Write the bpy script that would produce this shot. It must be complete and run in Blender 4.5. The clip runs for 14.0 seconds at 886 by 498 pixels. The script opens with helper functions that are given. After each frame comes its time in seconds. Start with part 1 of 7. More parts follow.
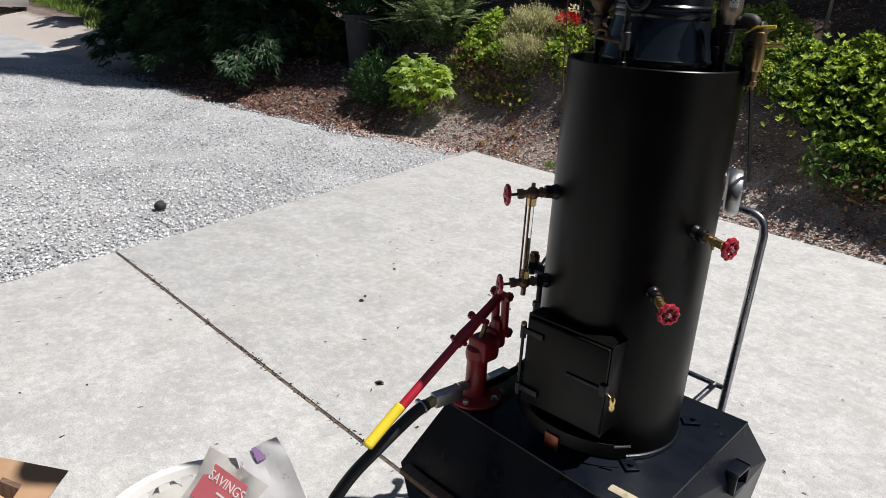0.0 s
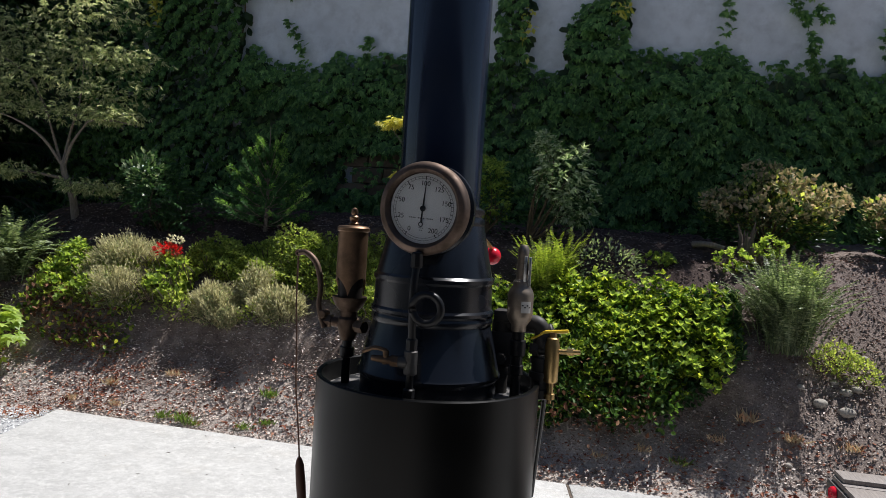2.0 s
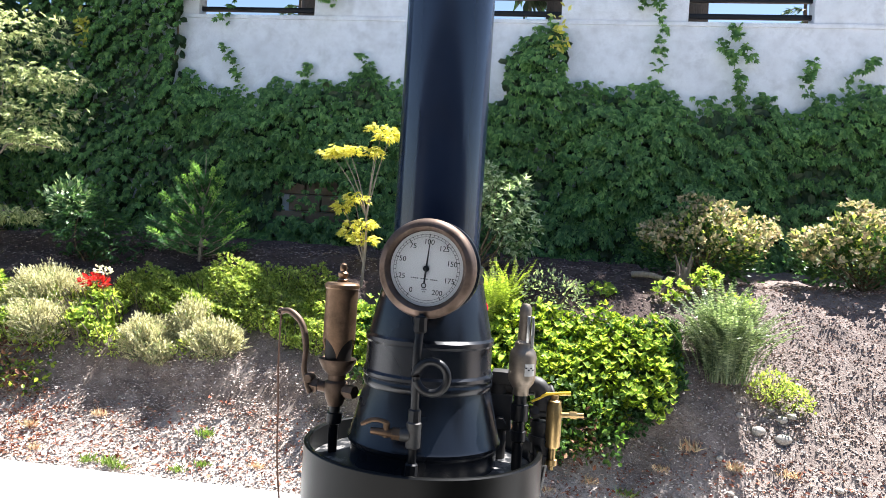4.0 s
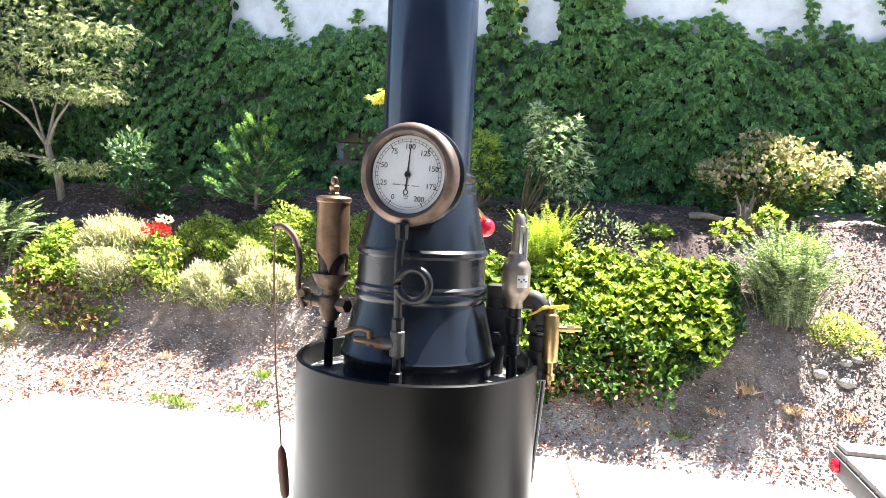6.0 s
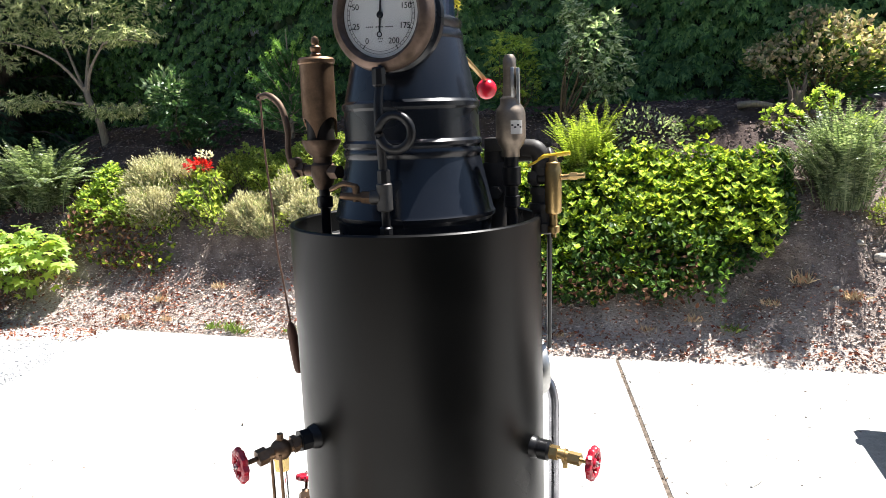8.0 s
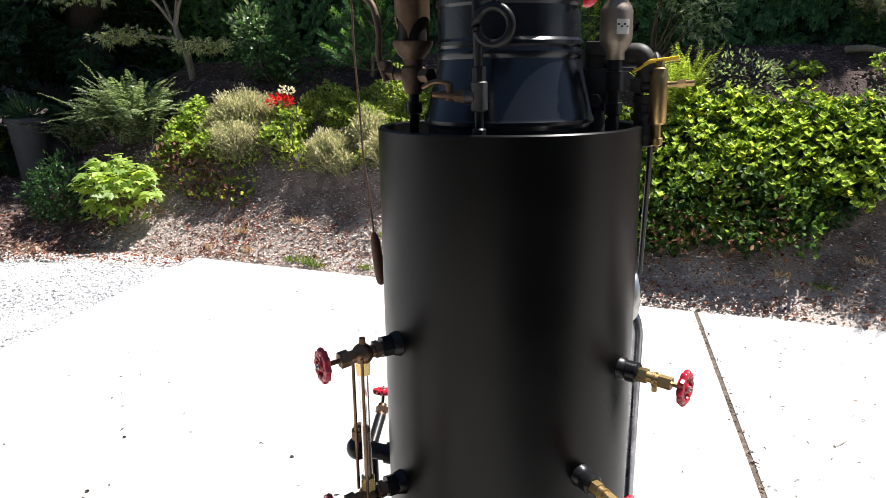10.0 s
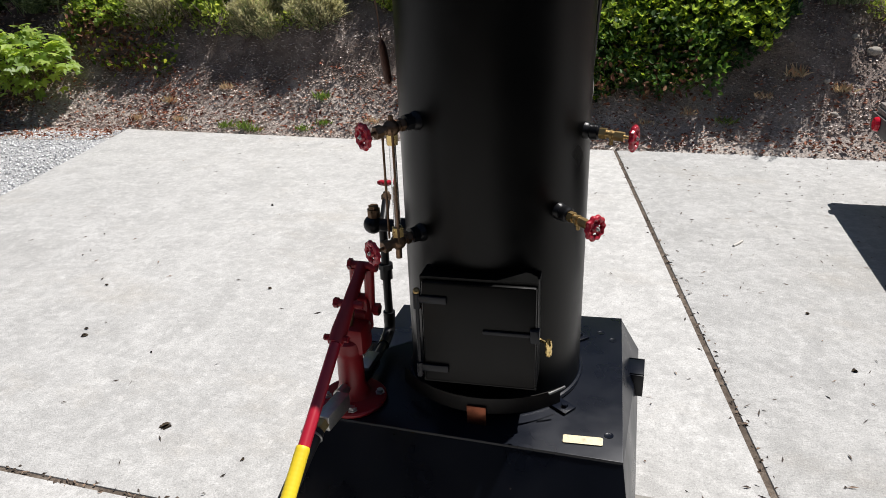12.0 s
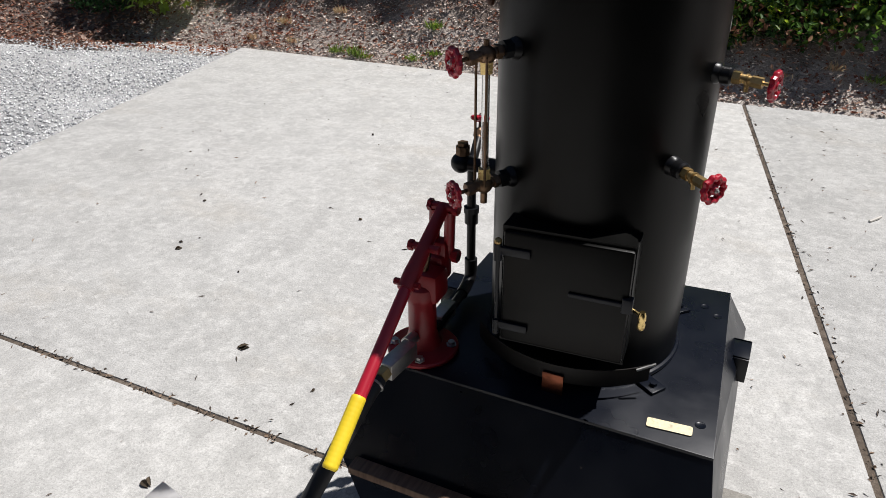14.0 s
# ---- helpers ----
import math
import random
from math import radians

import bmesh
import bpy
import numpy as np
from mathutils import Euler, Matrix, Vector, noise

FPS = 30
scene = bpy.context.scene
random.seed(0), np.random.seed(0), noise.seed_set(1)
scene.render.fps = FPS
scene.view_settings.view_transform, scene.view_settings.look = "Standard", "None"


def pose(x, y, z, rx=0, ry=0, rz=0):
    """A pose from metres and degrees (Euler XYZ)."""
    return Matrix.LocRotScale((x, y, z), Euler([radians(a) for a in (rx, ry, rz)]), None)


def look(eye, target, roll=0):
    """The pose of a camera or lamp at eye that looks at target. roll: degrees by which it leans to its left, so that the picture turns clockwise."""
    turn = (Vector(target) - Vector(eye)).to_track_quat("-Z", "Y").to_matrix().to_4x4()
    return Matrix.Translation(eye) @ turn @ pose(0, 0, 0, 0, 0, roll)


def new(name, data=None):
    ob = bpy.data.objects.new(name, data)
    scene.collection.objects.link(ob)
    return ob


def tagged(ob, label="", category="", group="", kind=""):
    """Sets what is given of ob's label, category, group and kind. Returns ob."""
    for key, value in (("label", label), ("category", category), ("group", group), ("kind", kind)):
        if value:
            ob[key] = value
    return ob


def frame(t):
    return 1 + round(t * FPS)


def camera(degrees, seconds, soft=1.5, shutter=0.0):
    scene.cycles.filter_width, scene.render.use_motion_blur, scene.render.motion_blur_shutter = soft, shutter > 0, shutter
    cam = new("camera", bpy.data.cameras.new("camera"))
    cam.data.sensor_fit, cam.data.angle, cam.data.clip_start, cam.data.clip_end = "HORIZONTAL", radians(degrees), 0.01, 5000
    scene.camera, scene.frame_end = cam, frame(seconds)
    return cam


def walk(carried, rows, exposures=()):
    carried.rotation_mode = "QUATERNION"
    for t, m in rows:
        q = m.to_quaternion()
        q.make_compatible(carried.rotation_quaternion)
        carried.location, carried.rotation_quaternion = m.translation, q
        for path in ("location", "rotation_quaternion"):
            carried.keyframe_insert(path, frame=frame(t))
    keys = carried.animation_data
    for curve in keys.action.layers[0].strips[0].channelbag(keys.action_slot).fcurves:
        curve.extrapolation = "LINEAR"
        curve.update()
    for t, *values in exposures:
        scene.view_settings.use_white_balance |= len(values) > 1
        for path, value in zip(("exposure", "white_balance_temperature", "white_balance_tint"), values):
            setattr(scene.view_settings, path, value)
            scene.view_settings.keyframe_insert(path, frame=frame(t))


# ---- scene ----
cam = camera(63.4, 14.0, soft=0.8)
PATH = [
    (0, (0.855, -1.453, 1.536), (-0.485, -0.145, 0.833), 3.1),
    (0.5, (0.641, -1.421, 1.521), (-0.453, 0.104, 0.829), 3.6),
    (0.8, (0.541, -1.421, 1.534), (-0.413, 0.202, 0.858), 3.1),
    (1, (0.494, -1.399, 1.535), (-0.355, 0.296, 0.898), 3.4),
    (1.3, (0.432, -1.306, 1.593), (-0.37, 0.481, 1.187), 4.2),
    (1.5, (0.394, -1.258, 1.619), (-0.376, 0.572, 1.379), 3.2),
    (2, (0.306, -1.187, 1.657), (-0.174, 0.752, 1.577), 3.6),
    (2.5, (0.214, -1.15, 1.668), (-0.125, 0.819, 1.56), 3.1),
    (3, (0.18, -1.147, 1.686), (-0.089, 0.834, 1.625), 3.2),
    (3.2, (0.17, -1.145, 1.694), (-0.106, 0.835, 1.676), 3.4),
    (5.3, (0.252, -1.138, 1.706), (-0.098, 0.831, 1.713), 2.4),
    (5.5, (0.267, -1.112, 1.703), (-0.103, 0.854, 1.703), 2.1),
    (6, (0.293, -1.089, 1.644), (-0.17, 0.851, 1.5), 2.7),
    (6.5, (0.319, -1.093, 1.594), (-0.227, 0.815, 1.34), 0.5),
    (7, (0.345, -1.081, 1.571), (-0.213, 0.814, 1.26), -1.6),
    (7.5, (0.364, -1.071, 1.551), (-0.189, 0.814, 1.178), -3.1),
    (8, (0.368, -1.03, 1.532), (-0.227, 0.848, 1.186), -2.1),
    (8.2, (0.415, -0.967, 1.514), (-0.359, 0.848, 1.184), -3.4),
    (10.3, (0.309, -1.04, 1.445), (-0.448, 0.728, 0.896), -0.8),
    (10.5, (0.297, -1.083, 1.413), (-0.44, 0.669, 0.79), -1.0),
    (11, (0.344, -1.176, 1.386), (-0.335, 0.503, 0.538), -0.3),
    (11.5, (0.376, -1.3, 1.402), (-0.197, 0.404, 0.527), -0.1),
    (12, (0.303, -1.386, 1.407), (-0.228, 0.364, 0.597), -2.1),
    (12.5, (0.249, -1.43, 1.391), (-0.258, 0.31, 0.546), -0.8),
    (13, (0.239, -1.444, 1.388), (-0.254, 0.294, 0.53), -1.1),
    (13.5, (0.255, -1.381, 1.377), (-0.287, 0.32, 0.477), 0.3),
    (14, (0.288, -1.254, 1.356), (-0.482, 0.327, 0.404), -0.6),
]
EXPOSURES = [(0, 0.14, 6380, 11), (1.0, 0.09, 6380, 11), (1.5, 0.05, 6350, 11), (2.0, 0.35, 6250, 11), (3.0, 1.45, 6150, 10), (5.3, 2.8, 6350, 10), (6.0, 2.95, 6450, 10), (7.5, 2.2, 6450, 10), (8.2, 1.55, 6420, 10), (10.3, 1.05, 6400, 11), (10.7, 0.8, 6400, 11), (11.2, 0.5, 6400, 11), (12.5, 0.19, 6400, 11), (14.0, 0.12, 6400, 11)]
walk(cam, [(t, look(eye, target, roll)) for t, eye, target, roll in PATH], EXPOSURES)
# ---- light ----
SUN_AZ, SUN_EL = radians(46.0), radians(64.0)  # azimuth from +y towards +x
world = bpy.data.worlds.new("sky")
scene.world = world
world.use_nodes = True
wn = world.node_tree.nodes
sky = wn.new("ShaderNodeTexSky")
sky.sky_type = "NISHITA"
sky.sun_disc = False
sky.sun_elevation, sky.sun_rotation = SUN_EL, SUN_AZ
sky.air_density, sky.dust_density, sky.ozone_density = 1.0, 0.8, 1.2
wn["Background"].inputs["Strength"].default_value = 0.044
world.node_tree.links.new(sky.outputs["Color"], wn["Background"].inputs["Color"])
sun_data = bpy.data.lights.new("sun", "SUN")
sun_data.energy, sun_data.angle, sun_data.color = 5.0, radians(0.53), (1.0, 0.965, 0.92)
sun = new("sun", sun_data)
toward_sun = Vector((math.sin(SUN_AZ) * math.cos(SUN_EL), math.cos(SUN_AZ) * math.cos(SUN_EL), math.sin(SUN_EL)))
sun.matrix_world = look(toward_sun * 60, (0, 0, 0))


# ---- materials ----
def shader(name, color, rough=0.6, metal=0.0, coat=0.0, spec=0.5):
    m = bpy.data.materials.new(name)
    m.use_nodes = True
    b = m.node_tree.nodes["Principled BSDF"]
    b.inputs["Base Color"].default_value = (*color, 1)
    b.inputs["Roughness"].default_value = rough
    b.inputs["Metallic"].default_value = metal
    b.inputs["Coat Weight"].default_value = coat
    b.inputs["Specular IOR Level"].default_value = spec
    return m, m.node_tree.nodes, m.node_tree.links, b


def coords(n, l, scale=(1, 1, 1)):
    c = n.new("ShaderNodeTexCoord")
    mp = n.new("ShaderNodeMapping")
    mp.inputs["Scale"].default_value = scale
    l.new(c.outputs["Object"], mp.inputs["Vector"])
    return mp.outputs["Vector"]


def grain(n, l, vec, scale, detail=4.0, rough=0.6):
    t = n.new("ShaderNodeTexNoise")
    t.inputs["Scale"].default_value, t.inputs["Detail"].default_value, t.inputs["Roughness"].default_value = scale, detail, rough
    l.new(vec, t.inputs["Vector"])
    return t.outputs["Fac"]


def ramp(n, l, fac, stops):
    r = n.new("ShaderNodeValToRGB")
    els = r.color_ramp.elements
    while len(els) < len(stops):
        els.new(0.5)
    for e, (at, c) in zip(els, stops):
        e.position, e.color = at, (*c, 1)
    l.new(fac, r.inputs["Fac"])
    return r.outputs["Color"]


def mixed(n, l, fac, a, b, mode="MIX"):
    x = n.new("ShaderNodeMix")
    x.data_type, x.blend_type = "RGBA", mode
    for sock, v in ((x.inputs[0], fac), (x.inputs[6], a), (x.inputs[7], b)):
        if isinstance(v, (int, float)):
            sock.default_value = v
        elif isinstance(v, tuple):
            sock.default_value = (*v, 1)
        else:
            l.new(v, sock)
    return x.outputs[2]


def scaled(n, l, fac, lo, hi, a=0.0, b=1.0):
    r = n.new("ShaderNodeMapRange")
    for k, v in (("From Min", a), ("From Max", b), ("To Min", lo), ("To Max", hi)):
        r.inputs[k].default_value = v
    l.new(fac, r.inputs["Value"])
    return r.outputs["Result"]


def relief(n, l, b, height, strength, dist):
    k = n.new("ShaderNodeBump")
    k.inputs["Strength"].default_value, k.inputs["Distance"].default_value = strength, dist
    l.new(height, k.inputs["Height"])
    l.new(k.outputs["Normal"], b.inputs["Normal"])


def painted(name, color, rough=0.4, wear=(0.3, 0.25, 0.2), wear_amount=0.0, bump=0.15, scale=60, coat=0.0, spread=0.12, spec=0.5):
    """Paint on metal: faint mottling, uneven gloss, optional worn flecks."""
    m, n, l, b = shader(name, color, rough, coat=coat, spec=spec)
    v = coords(n, l)
    fine, broad = grain(n, l, v, scale), grain(n, l, v, 7, 3)
    lo, hi = tuple(c * (1 - spread) for c in color), tuple(min(1, c * (1 + spread) + 0.001) for c in color)
    col = ramp(n, l, broad, ((0.3, lo), (0.7, hi)))
    if wear_amount:
        flecks = ramp(n, l, grain(n, l, v, 34, 6, 0.7), ((1 - wear_amount - 0.04, (0, 0, 0)), (1 - wear_amount, (1, 1, 1))))
        col = mixed(n, l, flecks, col, wear)
    l.new(col, b.inputs["Base Color"])
    l.new(scaled(n, l, broad, rough * 0.8, min(1, rough * 1.25), 0.3, 0.7), b.inputs["Roughness"])
    relief(n, l, b, fine, bump, 0.0006)
    return m


def metal(name, color, rough=0.35, dark=(0.06, 0.045, 0.03), tarnish=0.5, scale=25):
    m, n, l, b = shader(name, color, rough, metal=1.0)
    v = coords(n, l)
    f = grain(n, l, v, scale, 6, 0.65)
    l.new(mixed(n, l, scaled(n, l, f, 0, tarnish, 0.38, 0.72), color, dark), b.inputs["Base Color"])
    l.new(scaled(n, l, f, rough * 0.75, min(1, rough * 1.6), 0.3, 0.7), b.inputs["Roughness"])
    relief(n, l, b, grain(n, l, v, 140), 0.12, 0.0004)
    return m


def leaf(name, a, b_, c, rough=0.45, glow=0.4, spec=0.4, hue=None):
    """Leaves: colour by island between three greens, light shining through."""
    m, n, l, b = shader(name, a, rough, spec=spec)
    g = n.new("ShaderNodeNewGeometry")
    col = ramp(n, l, g.outputs["Random Per Island"], ((0.1, a), (0.55, b_), (0.95, c)))
    v = coords(n, l)
    col = mixed(n, l, scaled(n, l, grain(n, l, v, 3.0, 3), 0.0, 0.45, 0.35, 0.7), col, tuple(x * 0.55 for x in a))
    l.new(col, b.inputs["Base Color"])
    t = n.new("ShaderNodeBsdfTranslucent")
    bright = mixed(n, l, 1.0, col, tuple(1.8 * q for q in (hue or (0.92, 1.0, 0.55))), "MULTIPLY")
    l.new(bright, t.inputs["Color"])
    s = n.new("ShaderNodeMixShader")
    s.inputs["Fac"].default_value = glow
    l.new(b.outputs["BSDF"], s.inputs[1])
    l.new(t.outputs["BSDF"], s.inputs[2])
    l.new(s.outputs["Shader"], n["Material Output"].inputs["Surface"])
    return m


def bark(name, color):
    m, n, l, b = shader(name, color, 0.85)
    v = coords(n, l, (1, 1, 0.25))
    f = grain(n, l, v, 60, 6, 0.7)
    l.new(ramp(n, l, f, ((0.3, tuple(x * 0.5 for x in color)), (0.7, tuple(x * 1.3 for x in color)))), b.inputs["Base Color"])
    relief(n, l, b, f, 0.6, 0.004)
    return m


def wood(name, a, b_, along=(1, 1, 12)):
    m, n, l, b = shader(name, a, 0.6)
    v = coords(n, l, along)
    f = grain(n, l, v, 14, 6, 0.65)
    l.new(ramp(n, l, f, ((0.3, a), (0.7, b_))), b.inputs["Base Color"])
    relief(n, l, b, f, 0.3, 0.001)
    return m


def concrete_mat(name, light, dark_, speck=True):
    m, n, l, b = shader(name, light, 0.85, spec=0.3)
    v = coords(n, l)
    broad, mid, fine = grain(n, l, v, 0.9, 5, 0.62), grain(n, l, v, 6, 6, 0.7), grain(n, l, v, 150, 3, 0.7)
    col = ramp(n, l, broad, ((0.30, dark_), (0.48, light), (0.60, tuple(x * 0.90 for x in light)), (0.74, tuple(x * 1.12 for x in light))))
    col = mixed(n, l, scaled(n, l, mid, 0.0, 0.9, 0.44, 0.70), col, tuple(x * 0.70 for x in light))
    if speck:
        cloud = grain(n, l, v, 11, 6, 0.72)
        col = mixed(n, l, scaled(n, l, cloud, 0.0, 0.65, 0.50, 0.72), col, tuple(min(1, x * 1.25) for x in light))
        spots = grain(n, l, v, 42, 3, 0.8)
        col = mixed(n, l, scaled(n, l, spots, 0.0, 0.60, 0.53, 0.72), col, tuple(x * 0.66 for x in dark_))
    if speck:
        stain = grain(n, l, coords(n, l, (0.7, 1.1, 1)), 1.7, 6, 0.7)
        col = mixed(n, l, scaled(n, l, stain, 0.0, 0.5, 0.54, 0.70), col, (light[0] * 0.80, light[1] * 0.74, light[2] * 0.66))
        patchy = grain(n, l, v, 24, 5, 0.75)
        col = mixed(n, l, scaled(n, l, patchy, 0.0, 0.55, 0.50, 0.66), col, tuple(x * 0.74 for x in light))
        col = mixed(n, l, scaled(n, l, patchy, 0.50, 0.0, 0.32, 0.46), col, tuple(min(1, x * 1.30) for x in light))
        vo = n.new("ShaderNodeTexVoronoi")
        vo.inputs["Scale"].default_value = 55
        l.new(v, vo.inputs["Vector"])
        pits = ramp(n, l, vo.outputs["Distance"], ((0.06, (0.0, 0.0, 0.0)), (0.14, (1, 1, 1))))
        sparse = ramp(n, l, grain(n, l, v, 9, 2), ((0.5, (1, 1, 1)), (0.62, (0, 0, 0))))
        pits = mixed(n, l, sparse, pits, (1, 1, 1), "LIGHTEN")
        col = mixed(n, l, scaled(n, l, pits, 0.55, 0.0), col, tuple(x * 0.45 for x in dark_))
    col = mixed(n, l, scaled(n, l, fine, 0.0, 0.50, 0.45, 0.68), col, tuple(x * 0.58 for x in dark_))
    sand = grain(n, l, v, 330, 2, 0.6)
    col = mixed(n, l, scaled(n, l, sand, 0.0, 0.45, 0.55, 0.72), col, tuple(min(1, x * 1.45) for x in light))
    l.new(col, b.inputs["Base Color"])
    relief(n, l, b, fine, 0.6, 0.004)
    return m


def soil_mat(name, a, b_, c, scale=9, bumpy=0.02, mulch=False):
    m, n, l, b = shader(name, a, 0.95, spec=0.2)
    v = coords(n, l)
    broad, mid, fine = grain(n, l, v, 1.3, 4), grain(n, l, v, scale, 8, 0.75), grain(n, l, v, 70, 4, 0.7)
    col = ramp(n, l, mid, ((0.3, a), (0.52, b_), (0.74, c)))
    col = mixed(n, l, scaled(n, l, broad, 0.0, 0.6, 0.35, 0.7), col, tuple(x * 0.62 for x in a))
    if mulch:
        sep = n.new("ShaderNodeSeparateXYZ")
        l.new(v, sep.inputs["Vector"])
        add = n.new("ShaderNodeMath")
        add.operation = "ADD"
        l.new(sep.outputs["Y"], add.inputs[0])
        l.new(scaled(n, l, grain(n, l, v, 3.5, 4), -0.35, 0.35), add.inputs[1])
        bed = ramp(n, l, mid, ((0.3, (0.045, 0.030, 0.027)), (0.55, (0.105, 0.075, 0.067)), (0.75, (0.22, 0.17, 0.15))))
        # pale dry soil at the bank's foot, lightened further for the sun there
        col = mixed(n, l, scaled(n, l, add.outputs[0], 0.8, 0.0, 3.70, 4.02), col, (0.64, 0.575, 0.520))
        col = mixed(n, l, scaled(n, l, add.outputs[0], 0.0, 1.0, 4.62, 4.82), col, bed)
        add2 = n.new("ShaderNodeMath")
        add2.operation = "ADD"
        l.new(sep.outputs["X"], add2.inputs[0])
        l.new(scaled(n, l, grain(n, l, v, 2.5, 4), -0.6, 0.6), add2.inputs[1])
        col = mixed(n, l, mixed(n, l, scaled(n, l, sep.outputs["X"], 0.0, 1.0, -11.5, -10.0), (0.0, 0.0, 0.0), scaled(n, l, add2.outputs[0], 0.9, 0.0, -5.3, -4.7)), col, bed)
        col = mixed(n, l, scaled(n, l, add2.outputs[0], 0.0, 0.60, 1.0, 1.8), col, ramp(n, l, mid, ((0.3, (0.19, 0.145, 0.126)), (0.7, (0.42, 0.35, 0.312)))))
    col = mixed(n, l, scaled(n, l, fine, 0.0, 0.5, 0.45, 0.7), col, tuple(x * 0.5 for x in a))
    l.new(col, b.inputs["Base Color"])
    mixh = n.new("ShaderNodeMath")
    mixh.operation = "ADD"
    l.new(mid, mixh.inputs[0])
    l.new(fine, mixh.inputs[1])
    relief(n, l, b, mixh.outputs[0], 0.8, bumpy)
    return m


def stone_mat(name, a, b_, c, rough=0.85):
    """Stones or chips: a colour for each island, with a little grain."""
    m, n, l, b = shader(name, a, rough, spec=0.3)
    g = n.new("ShaderNodeNewGeometry")
    col = ramp(n, l, g.outputs["Random Per Island"], ((0.05, a), (0.5, b_), (0.95, c)))
    v = coords(n, l)
    f = grain(n, l, v, 120, 4)
    l.new(mixed(n, l, scaled(n, l, f, 0, 0.4, 0.4, 0.7), col, tuple(x * 0.6 for x in a)), b.inputs["Base Color"])
    relief(n, l, b, f, 0.3, 0.002)
    return m


M_SHELL = painted("satin black stove paint", (0.0020, 0.0020, 0.0018), 0.33, bump=0.10, scale=220, spec=0.19)
M_HEAD = painted("dusty black boiler head", (0.020, 0.021, 0.023), 0.38, wear=(0.20, 0.19, 0.18), wear_amount=0.42, bump=0.3, spec=0.5)
M_HOOD = painted("gloss black enamel", (0.0068, 0.0085, 0.0125), 0.26, bump=0.05, scale=40, spec=0.46)
M_DUSTY = painted("dusty iron fittings", (0.030, 0.027, 0.025), 0.50, bump=0.5, scale=90, spec=0.4)
M_CHIM = painted("black enamelled flue pipe", (0.010, 0.016, 0.034), 0.16, bump=0.03, scale=30, spec=0.6)
M_BASE = painted("scuffed black paint", (0.0042, 0.0060, 0.0115), 0.30, wear=(0.10, 0.08, 0.065), wear_amount=0.27, bump=0.15, spec=0.30)
M_PIPE = painted("black iron pipe", (0.008, 0.008, 0.009), 0.36, bump=0.5, scale=120, spec=0.28)
M_RED = painted("red enamel", (0.42, 0.012, 0.030), 0.32, bump=0.12, scale=90, coat=0.2)
M_PUMP = painted("red cast iron paint", (0.30, 0.012, 0.018), 0.40, bump=0.7, scale=90)
M_YELLOW = painted("yellow rubber grip", (0.85, 0.62, 0.02), 0.5, bump=0.2)
M_YLEVER = painted("yellow dipped lever", (0.75, 0.50, 0.02), 0.4)
M_BALL = painted("red plastic ball", (0.62, 0.010, 0.03), 0.22)
M_BRASS = metal("tarnished brass", (0.56, 0.39, 0.17), 0.34, tarnish=0.55)
M_OLDBRASS = metal("brown weathered bronze", (0.23, 0.145, 0.092), 0.44, tarnish=0.7)
M_BEZEL = metal("brown lacquered bezel", (0.160, 0.116, 0.095), 0.50, tarnish=0.6)
M_PEWTER = metal("grey bronze casting", (0.33, 0.275, 0.22), 0.44, dark=(0.10, 0.08, 0.065), tarnish=0.6)
M_BROWN = metal("dark brown bronze casting", (0.150, 0.105, 0.080), 0.48, tarnish=0.6)
M_POT = concrete_mat("dark grey planter", (0.085, 0.085, 0.09), (0.05, 0.05, 0.055), speck=False)
M_PLATE = metal("pale worn brass plate", (0.82, 0.74, 0.54), 0.5, dark=(0.42, 0.34, 0.20), tarnish=0.6, scale=60)
M_BRIGHT = metal("bright brass", (0.80, 0.60, 0.26), 0.22, tarnish=0.25)
M_STEEL = metal("galvanised steel", (0.60, 0.60, 0.58), 0.36, dark=(0.2, 0.2, 0.2), tarnish=0.4)
M_CHROME = metal("dull chromed tube", (0.42, 0.42, 0.45), 0.25, dark=(0.1, 0.1, 0.11), tarnish=0.5)
M_COPPER = metal("copper plate", (0.34, 0.115, 0.065), 0.46, tarnish=0.6)
M_RUSTY = painted("browned steel strip", (0.010, 0.008, 0.007), 0.5, bump=0.4, spec=0.25)
M_DIAL = painted("silvered dial", (0.74, 0.74, 0.72), 0.35, spread=0.05, bump=0.02)
M_INK = shader("black printing", (0.012, 0.012, 0.012), 0.5)[0]
M_HOSE = painted("black rubber hose", (0.016, 0.016, 0.018), 0.55, bump=0.2)
M_GRIPWOOD = wood("dark turned wood", (0.060, 0.022, 0.012), (0.15, 0.060, 0.032), (1, 1, 0.2))
M_CORD = painted("brown cord", (0.13, 0.07, 0.045), 0.8)
M_TAG = painted("paper tag", (0.50, 0.48, 0.44), 0.6)
M_GLASS, gn, gl, gb = shader("clear glass", (1, 1, 1), 0.03)
gb.inputs["Transmission Weight"].default_value = 1.0
gb.inputs["IOR"].default_value = 1.45
M_WATER = shader("rusty water", (0.30, 0.15, 0.07), 0.2)[0]
M_CONC = concrete_mat("broom finished concrete", (0.530, 0.524, 0.508), (0.388, 0.382, 0.366))
M_WALL = concrete_mat("white painted concrete wall", (0.70, 0.74, 0.80), (0.56, 0.60, 0.66), speck=False)
M_BLOCK = concrete_mat("old concrete block", (0.30, 0.285, 0.26), (0.2, 0.19, 0.17))
M_RETAIN = concrete_mat("brown retaining block", (0.20, 0.150, 0.105), (0.12, 0.090, 0.062))
M_JOINT = soil_mat("dirt in the joint", (0.055, 0.042, 0.034), (0.15, 0.12, 0.095), (0.30, 0.25, 0.205), 24, 0.005)
